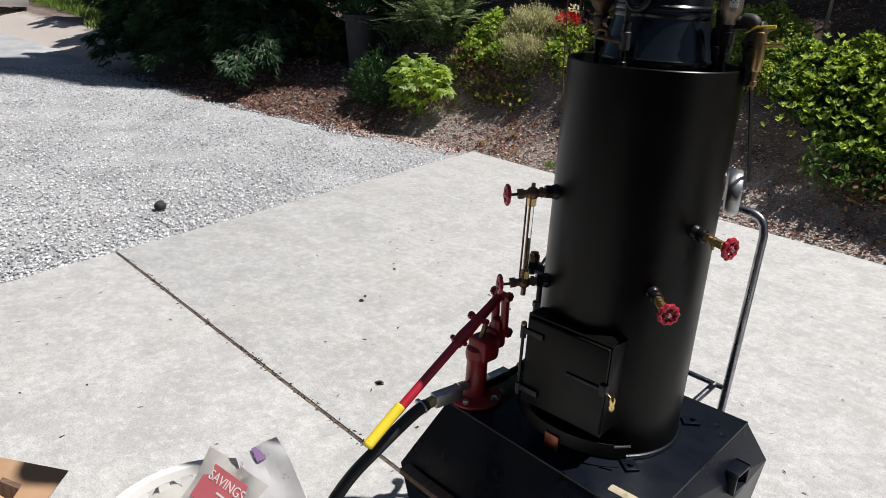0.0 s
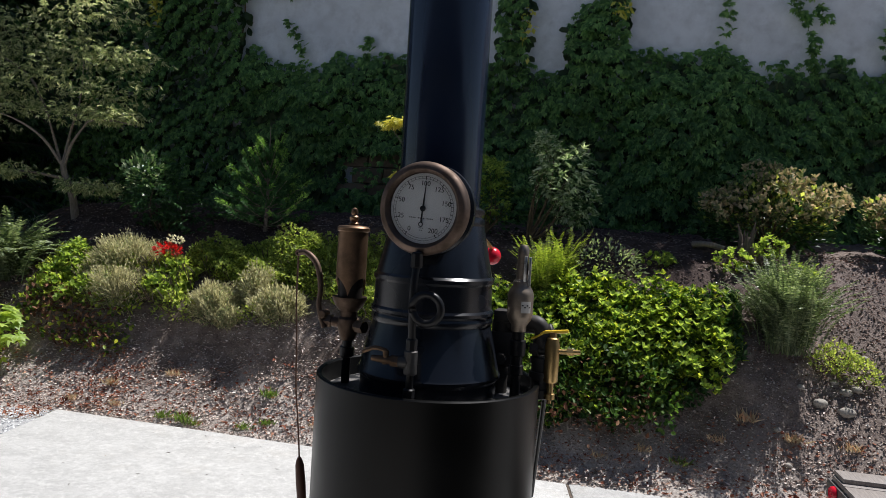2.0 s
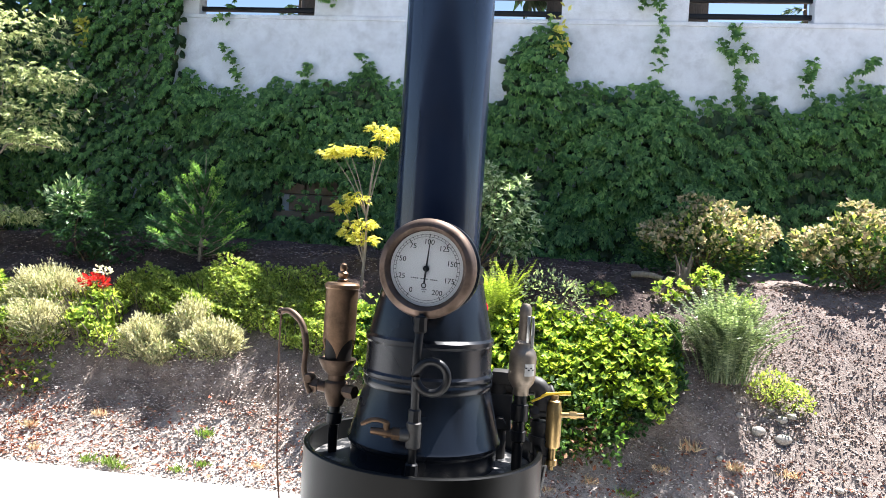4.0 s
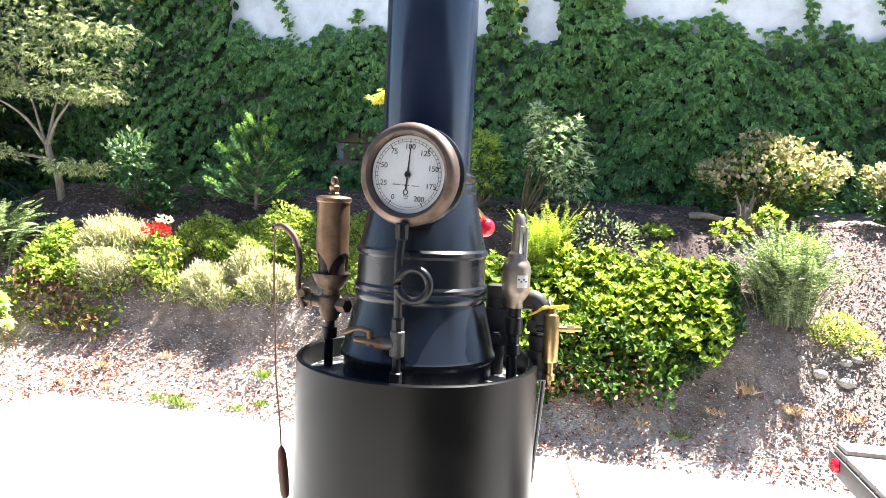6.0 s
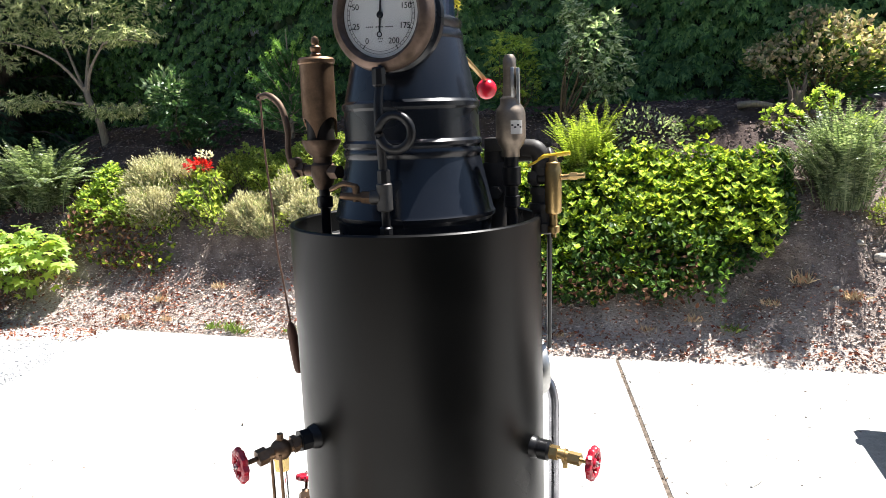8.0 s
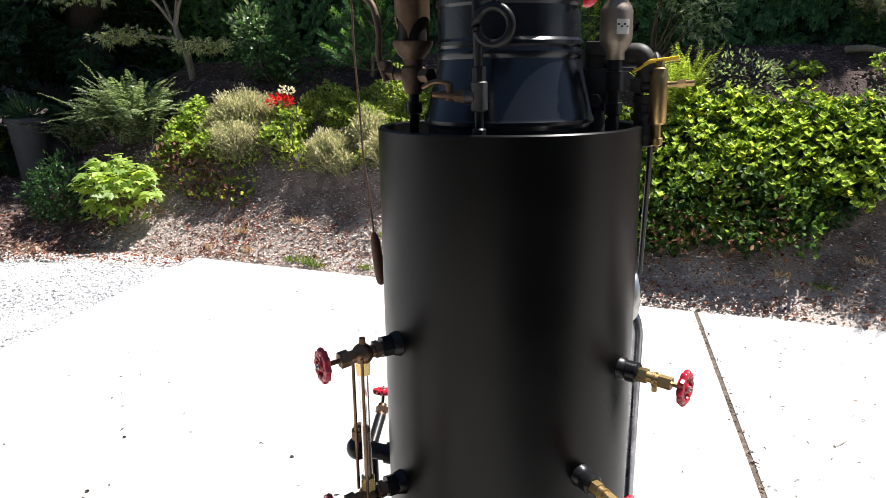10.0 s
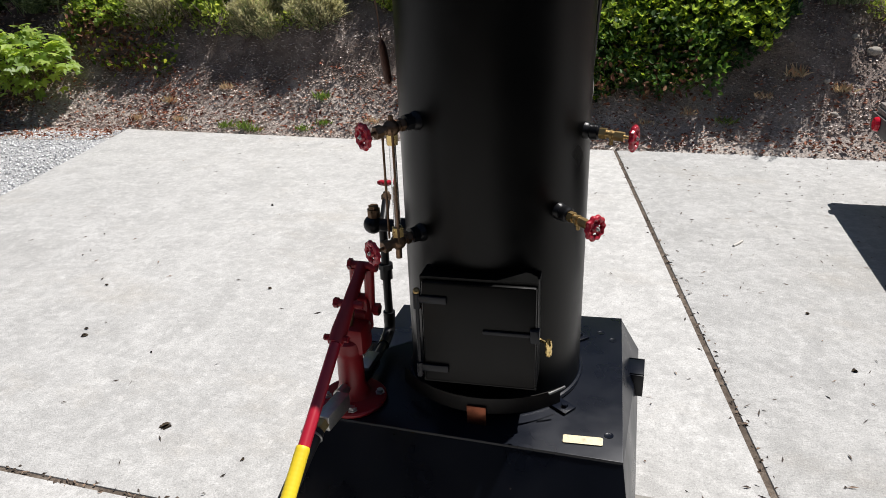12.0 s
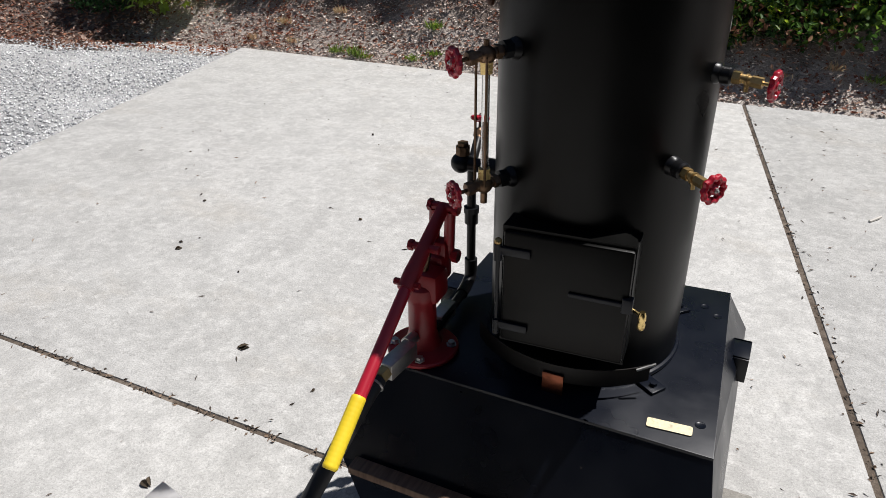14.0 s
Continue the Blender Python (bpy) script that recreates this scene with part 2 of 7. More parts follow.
M_SOIL = soil_mat("dry stony soil", (0.128, 0.094, 0.078), (0.250, 0.200, 0.170), (0.44, 0.375, 0.328), 7, mulch=True)
M_GRAVEL = soil_mat("crushed grey gravel", (0.32, 0.32, 0.325), (0.54, 0.54, 0.54), (0.74, 0.73, 0.72), 60, 0.010)
M_STONES = stone_mat("grey gravel stones", (0.29, 0.297, 0.31), (0.60, 0.605, 0.61), (0.86, 0.86, 0.85))
M_CHIPS = stone_mat("bark chips and dead leaves", (0.29, 0.200, 0.160), (0.54, 0.445, 0.385), (0.82, 0.75, 0.69))
M_CLOD = stone_mat("pinkish soil clods", (0.20, 0.156, 0.137), (0.35, 0.292, 0.260), (0.52, 0.460, 0.415))
M_BARKCHIP = stone_mat("weathered bark chips", (0.17, 0.122, 0.104), (0.31, 0.240, 0.208), (0.48, 0.400, 0.355))
M_RUSSET = stone_mat("russet dead leaves", (0.16, 0.046, 0.028), (0.34, 0.130, 0.075), (0.52, 0.32, 0.22))
M_DEADLEAF = stone_mat("dark red brown withered leaves", (0.070, 0.028, 0.016), (0.165, 0.070, 0.036), (0.33, 0.185, 0.10))
M_CHIPBROWN = stone_mat("rust brown leaf litter", (0.14, 0.07, 0.05), (0.30, 0.185, 0.140), (0.52, 0.41, 0.34))
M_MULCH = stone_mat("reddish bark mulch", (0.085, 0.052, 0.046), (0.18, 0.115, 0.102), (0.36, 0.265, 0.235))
M_ROCK = stone_mat("buff field stones", (0.20, 0.175, 0.145), (0.32, 0.29, 0.25), (0.46, 0.43, 0.39))
M_BARK = bark("grey brown bark", (0.22, 0.18, 0.14))
M_DARKBARK = bark("dark bark", (0.10, 0.075, 0.055))
M_PALEBARK = bark("pale grey bark", (0.24, 0.195, 0.15))
M_STEM = bark("thin brown stems", (0.13, 0.09, 0.05))
L_IVY = leaf("creeper leaves", (0.062, 0.145, 0.045), (0.130, 0.270, 0.080), (0.280, 0.450, 0.150), rough=0.40, glow=0.30)
L_IVYSHADE = leaf("creeper leaves darkened for shade", (0.012, 0.034, 0.010), (0.022, 0.056, 0.016), (0.050, 0.070, 0.026), rough=0.6, glow=0.1)
L_HEDGE = leaf("glossy hedge leaves", (0.060, 0.130, 0.024), (0.230, 0.335, 0.052), (0.540, 0.620, 0.110), rough=0.30, glow=0.50, hue=(1.10, 1.0, 0.45))
L_HEDGESHADE = leaf("hedge leaves darkened for shade", (0.040, 0.085, 0.020), (0.075, 0.150, 0.030), (0.150, 0.230, 0.048), rough=0.55, glow=0.35, spec=0.25)
L_BOX = leaf("small bright green leaves", (0.160, 0.240, 0.058), (0.330, 0.420, 0.110), (0.520, 0.590, 0.180), glow=0.50, hue=(1.08, 1.0, 0.55))
L_FERN = leaf("fern fronds", (0.085, 0.125, 0.058), (0.200, 0.250, 0.130), (0.430, 0.470, 0.290), rough=0.34, glow=0.38)
L_FERNY = leaf("yellow green fern fronds", (0.154, 0.210, 0.028), (0.266, 0.322, 0.042), (0.420, 0.448, 0.084), rough=0.5, glow=0.5)
L_LAV = leaf("straw coloured flower stems", (0.30, 0.29, 0.18), (0.50, 0.47, 0.30), (0.74, 0.70, 0.49), rough=0.8, glow=0.40, hue=(1.0, 0.98, 0.75))
L_GREY = leaf("grey green stems", (0.190, 0.240, 0.140), (0.290, 0.340, 0.200), (0.430, 0.460, 0.280), rough=0.7, glow=0.4)
L_LIME = leaf("fresh lime leaves", (0.195, 0.305, 0.070), (0.300, 0.420, 0.100), (0.440, 0.550, 0.150), glow=0.50, hue=(1.10, 1.0, 0.5))
L_RED = leaf("red petals", (0.45, 0.02, 0.02), (0.62, 0.03, 0.03), (0.70, 0.09, 0.06), hue=(1, 0.5, 0.4))
L_CREAM = leaf("cream petals", (0.60, 0.58, 0.40), (0.68, 0.66, 0.48), (0.75, 0.72, 0.58), hue=(1, 1, 0.8))
L_MAPLE = leaf("pale japanese maple leaves", (0.200, 0.260, 0.110), (0.450, 0.480, 0.260), (0.720, 0.700, 0.470), glow=0.50, hue=(1.0, 1.0, 0.72))
L_YELLOW = leaf("golden maple leaves", (0.50, 0.48, 0.08), (0.66, 0.62, 0.13), (0.78, 0.74, 0.25), glow=0.42, hue=(1.0, 0.98, 0.6))
L_FIR = leaf("fir needles", (0.040, 0.110, 0.034), (0.060, 0.155, 0.044), (0.098, 0.210, 0.062), rough=0.7, glow=0.2)
L_FIRTIP = leaf("new fir needles", (0.150, 0.300, 0.060), (0.230, 0.400, 0.085), (0.340, 0.500, 0.120), rough=0.7, glow=0.38)
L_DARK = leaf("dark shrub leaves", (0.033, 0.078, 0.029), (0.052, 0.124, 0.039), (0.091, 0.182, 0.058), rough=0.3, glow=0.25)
L_PALE = leaf("pale green shrub leaves", (0.060, 0.115, 0.050), (0.160, 0.240, 0.110), (0.480, 0.540, 0.380), rough=0.22, glow=0.28)
# sun glints are put into the colour as near-white leaves
L_GLINT = leaf("narrow leaves whitened for sun glints", (0.130, 0.200, 0.095), (0.380, 0.460, 0.290), (0.760, 0.790, 0.660), rough=0.22, glow=0.42, spec=0.6)
L_PHOT = leaf("cream and bronze shrub leaves", (0.15, 0.21, 0.08), (0.43, 0.40, 0.23), (0.70, 0.56, 0.43), rough=0.4, glow=0.32, hue=(0.95, 0.85, 0.6))
L_CEDAR = leaf("cedar sprays", (0.022, 0.056, 0.026), (0.040, 0.090, 0.038), (0.080, 0.150, 0.060), glow=0.15)
L_DRY = leaf("dry grass", (0.46, 0.38, 0.26), (0.62, 0.52, 0.36), (0.58, 0.33, 0.20), rough=0.8, glow=0.3, hue=(1, 0.95, 0.8))
L_WEED = leaf("weeds", (0.126, 0.196, 0.049), (0.210, 0.294, 0.070), (0.336, 0.406, 0.112))


# ---- building helpers ----
def mesh_object(name, bm, mat, smooth=40):
    me = bpy.data.meshes.new(name)
    bmesh.ops.recalc_face_normals(bm, faces=bm.faces)
    bm.to_mesh(me)
    bm.free()
    me.polygons.foreach_set("use_smooth", [True] * len(me.polygons))
    me.set_sharp_from_angle(angle=radians(smooth))
    me.materials.append(mat)
    return new(name, me)


def part(name, bm, mat, parent, label="", smooth=40):
    ob = mesh_object(name, bm, mat, smooth)
    ob.parent = parent
    ob.matrix_parent_inverse = Matrix.Identity(4)
    return tagged(ob, label=label)


def thing(name, at, label, category, group=""):
    ob = new(name)
    ob.location = at
    return tagged(ob, label=label, category=category, group=group)


def raw(name, verts, faces, mat, parent=None, label="", smooth=False):
    me = bpy.data.meshes.new(name)
    me.from_pydata(verts if isinstance(verts, list) else verts.tolist(), [], faces if isinstance(faces, list) else faces.tolist())
    if smooth:
        me.polygons.foreach_set("use_smooth", [True] * len(me.polygons))
    me.materials.append(mat)
    ob = new(name, me)
    if parent:
        ob.parent = parent
    return tagged(ob, label=label)


def lathe(bm, prof, seg=32, m=None):
    """Turns a profile of (radius, height) round z."""
    m = m or Matrix()
    rings = []
    for r, z in prof:
        if r < 1e-6:
            rings.append([bm.verts.new(m @ Vector((0, 0, z)))])
        else:
            rings.append([bm.verts.new(m @ Vector((r * math.cos(a), r * math.sin(a), z))) for a in (2 * math.pi * k / seg for k in range(seg))])
    for a, b in zip(rings, rings[1:]):
        for k in range(seg):
            j = (k + 1) % seg
            if len(a) == 1 and len(b) == 1:
                continue
            if len(a) == 1:
                bm.faces.new((a[0], b[k], b[j]))
            elif len(b) == 1:
                bm.faces.new((a[k], b[0], a[j]))
            else:
                bm.faces.new((a[k], b[k], b[j], a[j]))


def aim(p, q):
    """Axes at p with z towards q."""
    p, q = Vector(p), Vector(q)
    return Matrix.Translation(p) @ (q - p).to_track_quat("Z", "Y").to_matrix().to_4x4()


def rod(bm, p, q, r, r2=None, seg=14, soft=0.0):
    h = (Vector(q) - Vector(p)).length
    r2 = r if r2 is None else r2
    c = min(soft, h * 0.3, r * 0.5)
    prof = [(0, 0), (r - c, 0), (r, c), (r2, h - c), (r2 - c, h), (0, h)] if c else [(0, 0), (r, 0), (r2, h), (0, h)]
    lathe(bm, prof, seg, aim(p, q))


def smooth_path(pts, per=8):
    """A rounded line through the points."""
    p = [Vector(x) for x in pts]
    out = []
    for i in range(len(p) - 1):
        a, b, c, d = p[max(i - 1, 0)], p[i], p[i + 1], p[min(i + 2, len(p) - 1)]
        for k in range(per):
            t = k / per
            out.append(0.5 * ((2 * b) + (c - a) * t + (2 * a - 5 * b + 4 * c - d) * t * t + (3 * b - a - 3 * c + d) * t * t * t))
    return out + [p[-1]]


def sweep(bm, pts, r, seg=10, ends=True):
    """A tube along a line; r a number or one for each point."""
    pts = [Vector(p) for p in pts]
    rs = r if isinstance(r, (list, tuple)) else [r] * len(pts)
    rings, side = [], None
    for i, p in enumerate(pts):
        d = (pts[min(i + 1, len(pts) - 1)] - pts[max(i - 1, 0)]).normalized()
        if side is None:
            side = d.orthogonal().normalized()
        side = (side - d * side.dot(d)).normalized()
        up = d.cross(side)
        rings.append([bm.verts.new(p + rs[i] * (math.cos(a) * side + math.sin(a) * up)) for a in (2 * math.pi * k / seg for k in range(seg))])
    for a, b in zip(rings, rings[1:]):
        for k in range(seg):
            bm.faces.new((a[k], a[(k + 1) % seg], b[(k + 1) % seg], b[k]))
    if ends:
        bm.faces.new(rings[0][::-1])
        bm.faces.new(rings[-1])


def ring(bm, m, big, small, seg=28, tube=10, wave=0, amp=0.0):
    """A torus in the xy plane of m, with an outline that may be scalloped."""
    loops = []
    for k in range(seg):
        a = 2 * math.pi * k / seg
        rr = big + amp * math.cos(wave * a)
        loops.append([bm.verts.new(m @ Vector(((rr + small * math.cos(b)) * math.cos(a), (rr + small * math.cos(b)) * math.sin(a), small * math.sin(b)))) for b in (2 * math.pi * j / tube for j in range(tube))])
    for k in range(seg):
        a, b = loops[k], loops[(k + 1) % seg]
        for j in range(tube):
            bm.faces.new((a[j], b[j], b[(j + 1) % tube], a[(j + 1) % tube]))


def block(bm, size, m=None, bevel=0.0, seg=2):
    """A box of that size about the origin of m."""
    made = bmesh.ops.create_cube(bm, size=1.0, matrix=(m or Matrix()) @ Matrix.Diagonal((*size, 1)))
    if bevel:
        edges = list({e for v in made["verts"] for e in v.link_edges})
        bmesh.ops.bevel(bm, geom=edges, offset=bevel, segments=seg, profile=0.5, affect="EDGES")


def prism(bm, outline, z0, z1, m=None):
    """An upright prism on a flat outline of (x, y)."""
    m = m or Matrix()
    lo = [bm.verts.new(m @ Vector((x, y, z0))) for x, y in outline]
    hi = [bm.verts.new(m @ Vector((x, y, z1))) for x, y in outline]
    bm.faces.new(lo[::-1])
    bm.faces.new(hi)
    for k in range(len(lo)):
        j = (k + 1) % len(lo)
        bm.faces.new((lo[k], lo[j], hi[j], hi[k]))


def lettering(name, text, size, m, mat, parent, depth=0.0004, label=""):
    """Raised letters in the built-in font, upright in the xy plane of m."""
    cu = bpy.data.curves.new(name, "FONT")
    cu.body, cu.size, cu.align_x, cu.align_y, cu.extrude = text, size, "CENTER", "CENTER", depth
    tmp = new(name, cu)
    bpy.context.view_layer.update()
    me = bpy.data.meshes.new_from_object(tmp.evaluated_get(bpy.context.evaluated_depsgraph_get()))
    bpy.data.objects.remove(tmp)
    me.transform(m)
    me.materials.clear()
    me.materials.append(mat)
    ob = new(name, me)
    ob.parent = parent
    return tagged(ob, label=label)


# ---- the setting ----
def ease(a, b, v):
    t = np.clip((v - a) / (b - a), 0, 1)
    return t * t * (3 - 2 * t)


BANK_Y = [-500, 3.46, 3.72, 3.94, 4.09, 4.16, 4.24, 4.50, 4.90, 5.30, 7.0, 500]
BANK_Z = [-0.03, -0.03, 0.11, 0.30, 0.48, 0.65, 0.75, 0.97, 1.34, 1.56, 1.66, 1.70]
SLOPE_Y = [-500, 3.46, 3.70, 4.30, 4.95, 5.35, 7.0, 500]
SLOPE_Z = [-0.03, -0.03, 0.08, 0.66, 1.28, 1.54, 1.66, 1.70]


def bank(x, y):
    """Height of the ground: flat in front, a cut bank behind the slab, a planted terrace above it."""
    x, y = np.asarray(x, float), np.asarray(y, float)
    shift = 0.22 * np.clip(x - 1.1, 0, 3) + 0.05 * np.sin(2.3 * x) + 0.03 * np.sin(5.1 * x + 1)
    left = ease(-5.4, -7.0, x)
    yy = y + shift * ease(3.5, 4.0, y) - 0.25 * left * ease(3.2, 4.2, y)
    z = np.interp(yy, BANK_Y, BANK_Z)
    gentle = ease(1.18, 1.85, x)
    z = z * (1 - gentle) + np.interp(y, SLOPE_Y, SLOPE_Z) * gentle
    soft = np.interp(y, [-500, 2.7, 4.6, 6.5, 500], [-0.03, -0.03, 0.42, 1.1, 1.4])
    z = z * (1 - left) + soft * left
    far = ease(-8.5, -12.0, x)
    return z * (1 - far) + np.minimum(z, 0.25) * far


def rough(x, y):
    n1 = np.sin(7.1 * x + 2.2 * np.sin(3.7 * y)) * np.sin(6.3 * y + 1.7 * np.sin(4.9 * x))
    n2 = np.sin(17.3 * x + 3.1 * y) * np.sin(15.1 * y - 4.2 * x)
    n3 = np.sin(37.0 * x + 4.0 * np.sin(9.0 * y)) * np.sin(31.0 * y + 3.0 * np.sin(11.0 * x))
    return 0.5 * n1 + 0.35 * n2 + 0.30 * n3


def terrain(x, y):
    z = bank(x, y)
    return z + rough(x, y) * 0.05 * ease(0.02, 0.4, z) + 0.014 * rough(2.1 * x, 2.3 * y) * ease(3.4, 3.6, y)


gx = np.unique(np.concatenate([np.array([-600, -300, -150, -80, -50, -35, -26]), np.arange(-20, -8, 0.5), np.arange(-8, 3.6, 0.06), np.arange(3.6, 10, 0.5), np.array([12, 16, 24, 40, 80, 160, 320, 600])]))
gy = np.unique(np.concatenate([np.array([-600, -300, -150, -80, -40, -20, -10, -4]), np.arange(-2, 3.4, 0.4), np.arange(3.4, 5.3, 0.05), np.arange(5.3, 8.5, 0.25), np.array([10, 14, 20, 40, 80, 160, 320, 600])]))
X, Y = np.meshgrid(gx, gy)
Z = terrain(X, Y)
nx, ny = len(gx), len(gy)
idx = np.arange(nx * ny).reshape(ny, nx)
quads = np.stack([idx[:-1, :-1], idx[:-1, 1:], idx[1:, 1:], idx[1:, :-1]], -1).reshape(-1, 4)
ground = raw("ground", np.stack([X, Y, Z], -1).reshape(-1, 3), quads, M_SOIL, smooth=True)
tagged(ground, "dry stony soil rising in a bank to a planted terrace", "ground", kind="structure")


def drive_edge(x):
    """The far edge of the gravel drive."""
    return np.interp(x, [-40, -17, -14.5, -12, -8.1, -6.8, -5.4, -4.3, -3.8], [6.5, 4.2, 3.2, 2.75, 2.62, 2.9, 3.03, 3.3, 3.46]) + 0.05 * np.sin(5 * np.asarray(x)) + 0.03 * np.sin(13 * np.asarray(x))


def slab_left(y):
    return -3.86 + (3.48 - y) * 0.2


us, vs = np.linspace(0, 1, 90), np.linspace(0, 1, 60)
U, V = np.meshgrid(us, vs)
DX = -40 + (np.power(U, 0.45)) * 37.2
DY0 = -30.0
DY = DY0 + (drive_edge(np.minimum(DX, -3.8)) - DY0) * np.power(V, 0.4)
DX2 = np.minimum(DX, slab_left(DY) - 0.003)
DZ = -0.012 + 0.012 * rough(0.35 * DX2, 0.4 * DY)
DZ[-1, :] = -0.05
di = np.arange(90 * 60).reshape(60, 90)
dq = np.stack([di[:-1, :-1], di[:-1, 1:], di[1:, 1:], di[1:, :-1]], -1).reshape(-1, 4)
drive = raw("gravel_drive", np.stack([DX2, DY, DZ], -1).reshape(-1, 3), dq, M_GRAVEL, smooth=True)
tagged(drive, "driveway of crushed light grey gravel", "driveway", kind="structure")

# concrete slabs with open joints
pavement = tagged(new("pavement"), "pale weathered concrete slab with open joints", "pavement", kind="structure")


def joint_x(y):
    return 0.076 + (3.49 - y) * 0.193


def slab(corners):
    bm = bmesh.new()
    prism(bm, corners, -0.13, 0.0)
    top = [e for e in bm.edges if all(v.co.z > -0.01 for v in e.verts)]
    bmesh.ops.bevel(bm, geom=top, offset=0.005, segments=2, profile=0.5, affect="EDGES")
    part("slab", bm, M_CONC, pavement)


JY, G, GY = -0.148, 0.010, 0.0075
slab([(slab_left(JY + GY), JY + GY), (joint_x(JY) - G, JY + GY), (joint_x(3.49) - G, 3.49), (slab_left(3.48), 3.48)])
slab([(joint_x(JY) + G, JY + GY), (6.6, JY + GY), (6.0, 4.3), (1.7, 3.80), (joint_x(3.49) + G, 3.49)])
slab([(slab_left(-4.5), -4.5), (joint_x(-4.5) - G, -4.5), (joint_x(JY) - G, JY - GY), (slab_left(JY - GY), JY - GY)])
slab([(joint_x(-4.5) + G, -4.5), (7.2, -4.5), (6.6, JY - GY), (joint_x(JY) + G, JY - GY)])
bm = bmesh.new()
prism(bm, [(slab_left(-4.4), -4.4), (6.9, -4.4), (6.0, 3.7), (1.7, 3.7), (-3.8, 3.4)], -0.125, -0.006)
tagged(mesh_object("joint_filling", bm, M_JOINT), "dark dirt packed in the slab joints", "dirt", kind="structure")

# unseen building added behind the camera for dark reflections: plain front, wide open doorway
bm = bmesh.new()
for x0, x1, z0, z1 in ((-8.0, -3.2, 0, 3.4), (3.2, 8.0, 0, 3.4), (-3.2, 3.2, 2.7, 3.4)):
    block(bm, (x1 - x0, 0.2, z1 - z0), Matrix.Translation(((x0 + x1) / 2, -4.65, (z0 + z1) / 2)))
M_UNSEEN = painted("dark grey green of unseen walls", (0.028, 0.031, 0.028), 0.8)
tagged(mesh_object("wall_south", bm, M_UNSEEN), "plain unseen front with a wide open doorway, added behind the camera", "wall", kind="structure")
bm = bmesh.new()
block(bm, (16, 0.15, 3.4), Matrix.Translation((0, -10.5, 1.7)))
block(bm, (0.15, 5.8, 3.4), Matrix.Translation((-8, -7.6, 1.7)))
block(bm, (0.15, 5.8, 3.4), Matrix.Translation((8, -7.6, 1.7)))
tagged(mesh_object("wall_inside", bm, M_UNSEEN), "plain dark unseen inner walls behind the doorway", "wall", kind="structure")
# unseen wing added at the right rear to darken the shell's reflections
bm = bmesh.new()
block(bm, (0.15, 3.9, 2.0), Matrix.Translation((1.65, -2.60, 1.0)))
block(bm, (6.4, 0.15, 2.0), Matrix.Translation((4.93, -0.72, 1.0)))
tagged(mesh_object("wall_east", bm, M_UNSEEN), "plain dark unseen wall added to darken the boiler's reflections", "wall", kind="structure")
bm = bmesh.new()
block(bm, (6.7, 4.0, 0.12), Matrix.Translation((4.88, -2.60, 2.07)))
tagged(mesh_object("roof_east", bm, M_UNSEEN), "plain dark unseen roof added over the reflected wall", "roof", kind="structure")
bm = bmesh.new()
block(bm, (16.6, 6.5, 0.2), Matrix.Translation((0, -7.6, 3.52)))
tagged(mesh_object("ceiling", bm, M_UNSEEN), "plain dark unseen roof behind the camera", "ceiling", kind="structure")

# the garden wall
WY = 7.3
garden_wall = tagged(new("wall_north"), "tall white concrete garden wall with slotted top", "wall", kind="structure")
bm = bmesh.new()
block(bm, (26, 0.22, 3.4), Matrix.Translation((-3, WY + 0.11, 2.71)))
part("lower_wall", bm, M_WALL, garden_wall)
SLOTS = [(-13.0, -11.6), (-10.2, -8.8), (-7.3, -5.9), (-4.37, -2.87), (-1.28, 0.13), (1.57, 2.90), (4.4, 5.7), (7.1, 8.5)]
xs = [-16.0] + [v for s in SLOTS for v in s] + [10.0]
for a, b in zip(xs[0::2], xs[1::2]):
    bm = bmesh.new()
    block(bm, (b - a - 0.012, 0.20, 0.52), Matrix.Translation(((a + b) / 2, WY + 0.105, 4.68)), 0.008)
    part("panel", bm, M_WALL, garden_wall)
for a, b in SLOTS:
    for z in (4.55, 4.74):
        bm = bmesh.new()
        block(bm, (b - a + 0.02, 0.05, 0.055), Matrix.Translation(((a + b) / 2, WY + 0.11, z)), 0.005)
        part("rail", bm, M_PIPE, garden_wall, "dark metal rail in the slot")
bm = bmesh.new()
block(bm, (26, 0.26, 0.05), Matrix.Translation((-3, WY + 0.11, 4.425)), 0.006)
part("ledge", bm, M_WALL, garden_wall)
bm = bmesh.new()
for k in range(3):
    for j in range(3):
        block(bm, (0.39, 0.1, 0.19), Matrix.Translation((-3.0 + 0.41 * k + 0.2 * (j % 2), WY - 0.05, 1.95 + 0.2 * j)), 0.012)
part("block_course", bm, M_RETAIN, garden_wall, "brown concrete blocks at the foot of the wall")


# ---- the steam boiler ----
R = 0.19
BASE_Z, RIM_Z = 0.487, 1.392
boiler = thing("steam_boiler", (0, 0, 0), "upright black steam boiler with brass fittings and tall flue", "steam boiler")


def polar(az, r, z):
    return Vector((r * math.cos(az), r * math.sin(az), z))


# shell: a rolled jacket, open at the top round a recessed head
bm = bmesh.new()
lathe(bm, [(R - 0.006, BASE_Z), (R, BASE_Z + 0.002), (R, RIM_Z - 0.002), (R - 0.002, RIM_Z), (R - 0.007, RIM_Z), (R - 0.009, RIM_Z - 0.002), (R - 0.009, RIM_Z - 0.06)], 96)
part("shell", bm, M_SHELL, boiler, "satin black rolled steel jacket")
bm = bmesh.new()
lathe(bm, [(R - 0.0095, RIM_Z - 0.034), (0.12, RIM_Z - 0.029), (0.0, RIM_Z - 0.028)], 64)
part("head", bm, M_HEAD, boiler, "black boiler head inside the rim")
bm = bmesh.new()
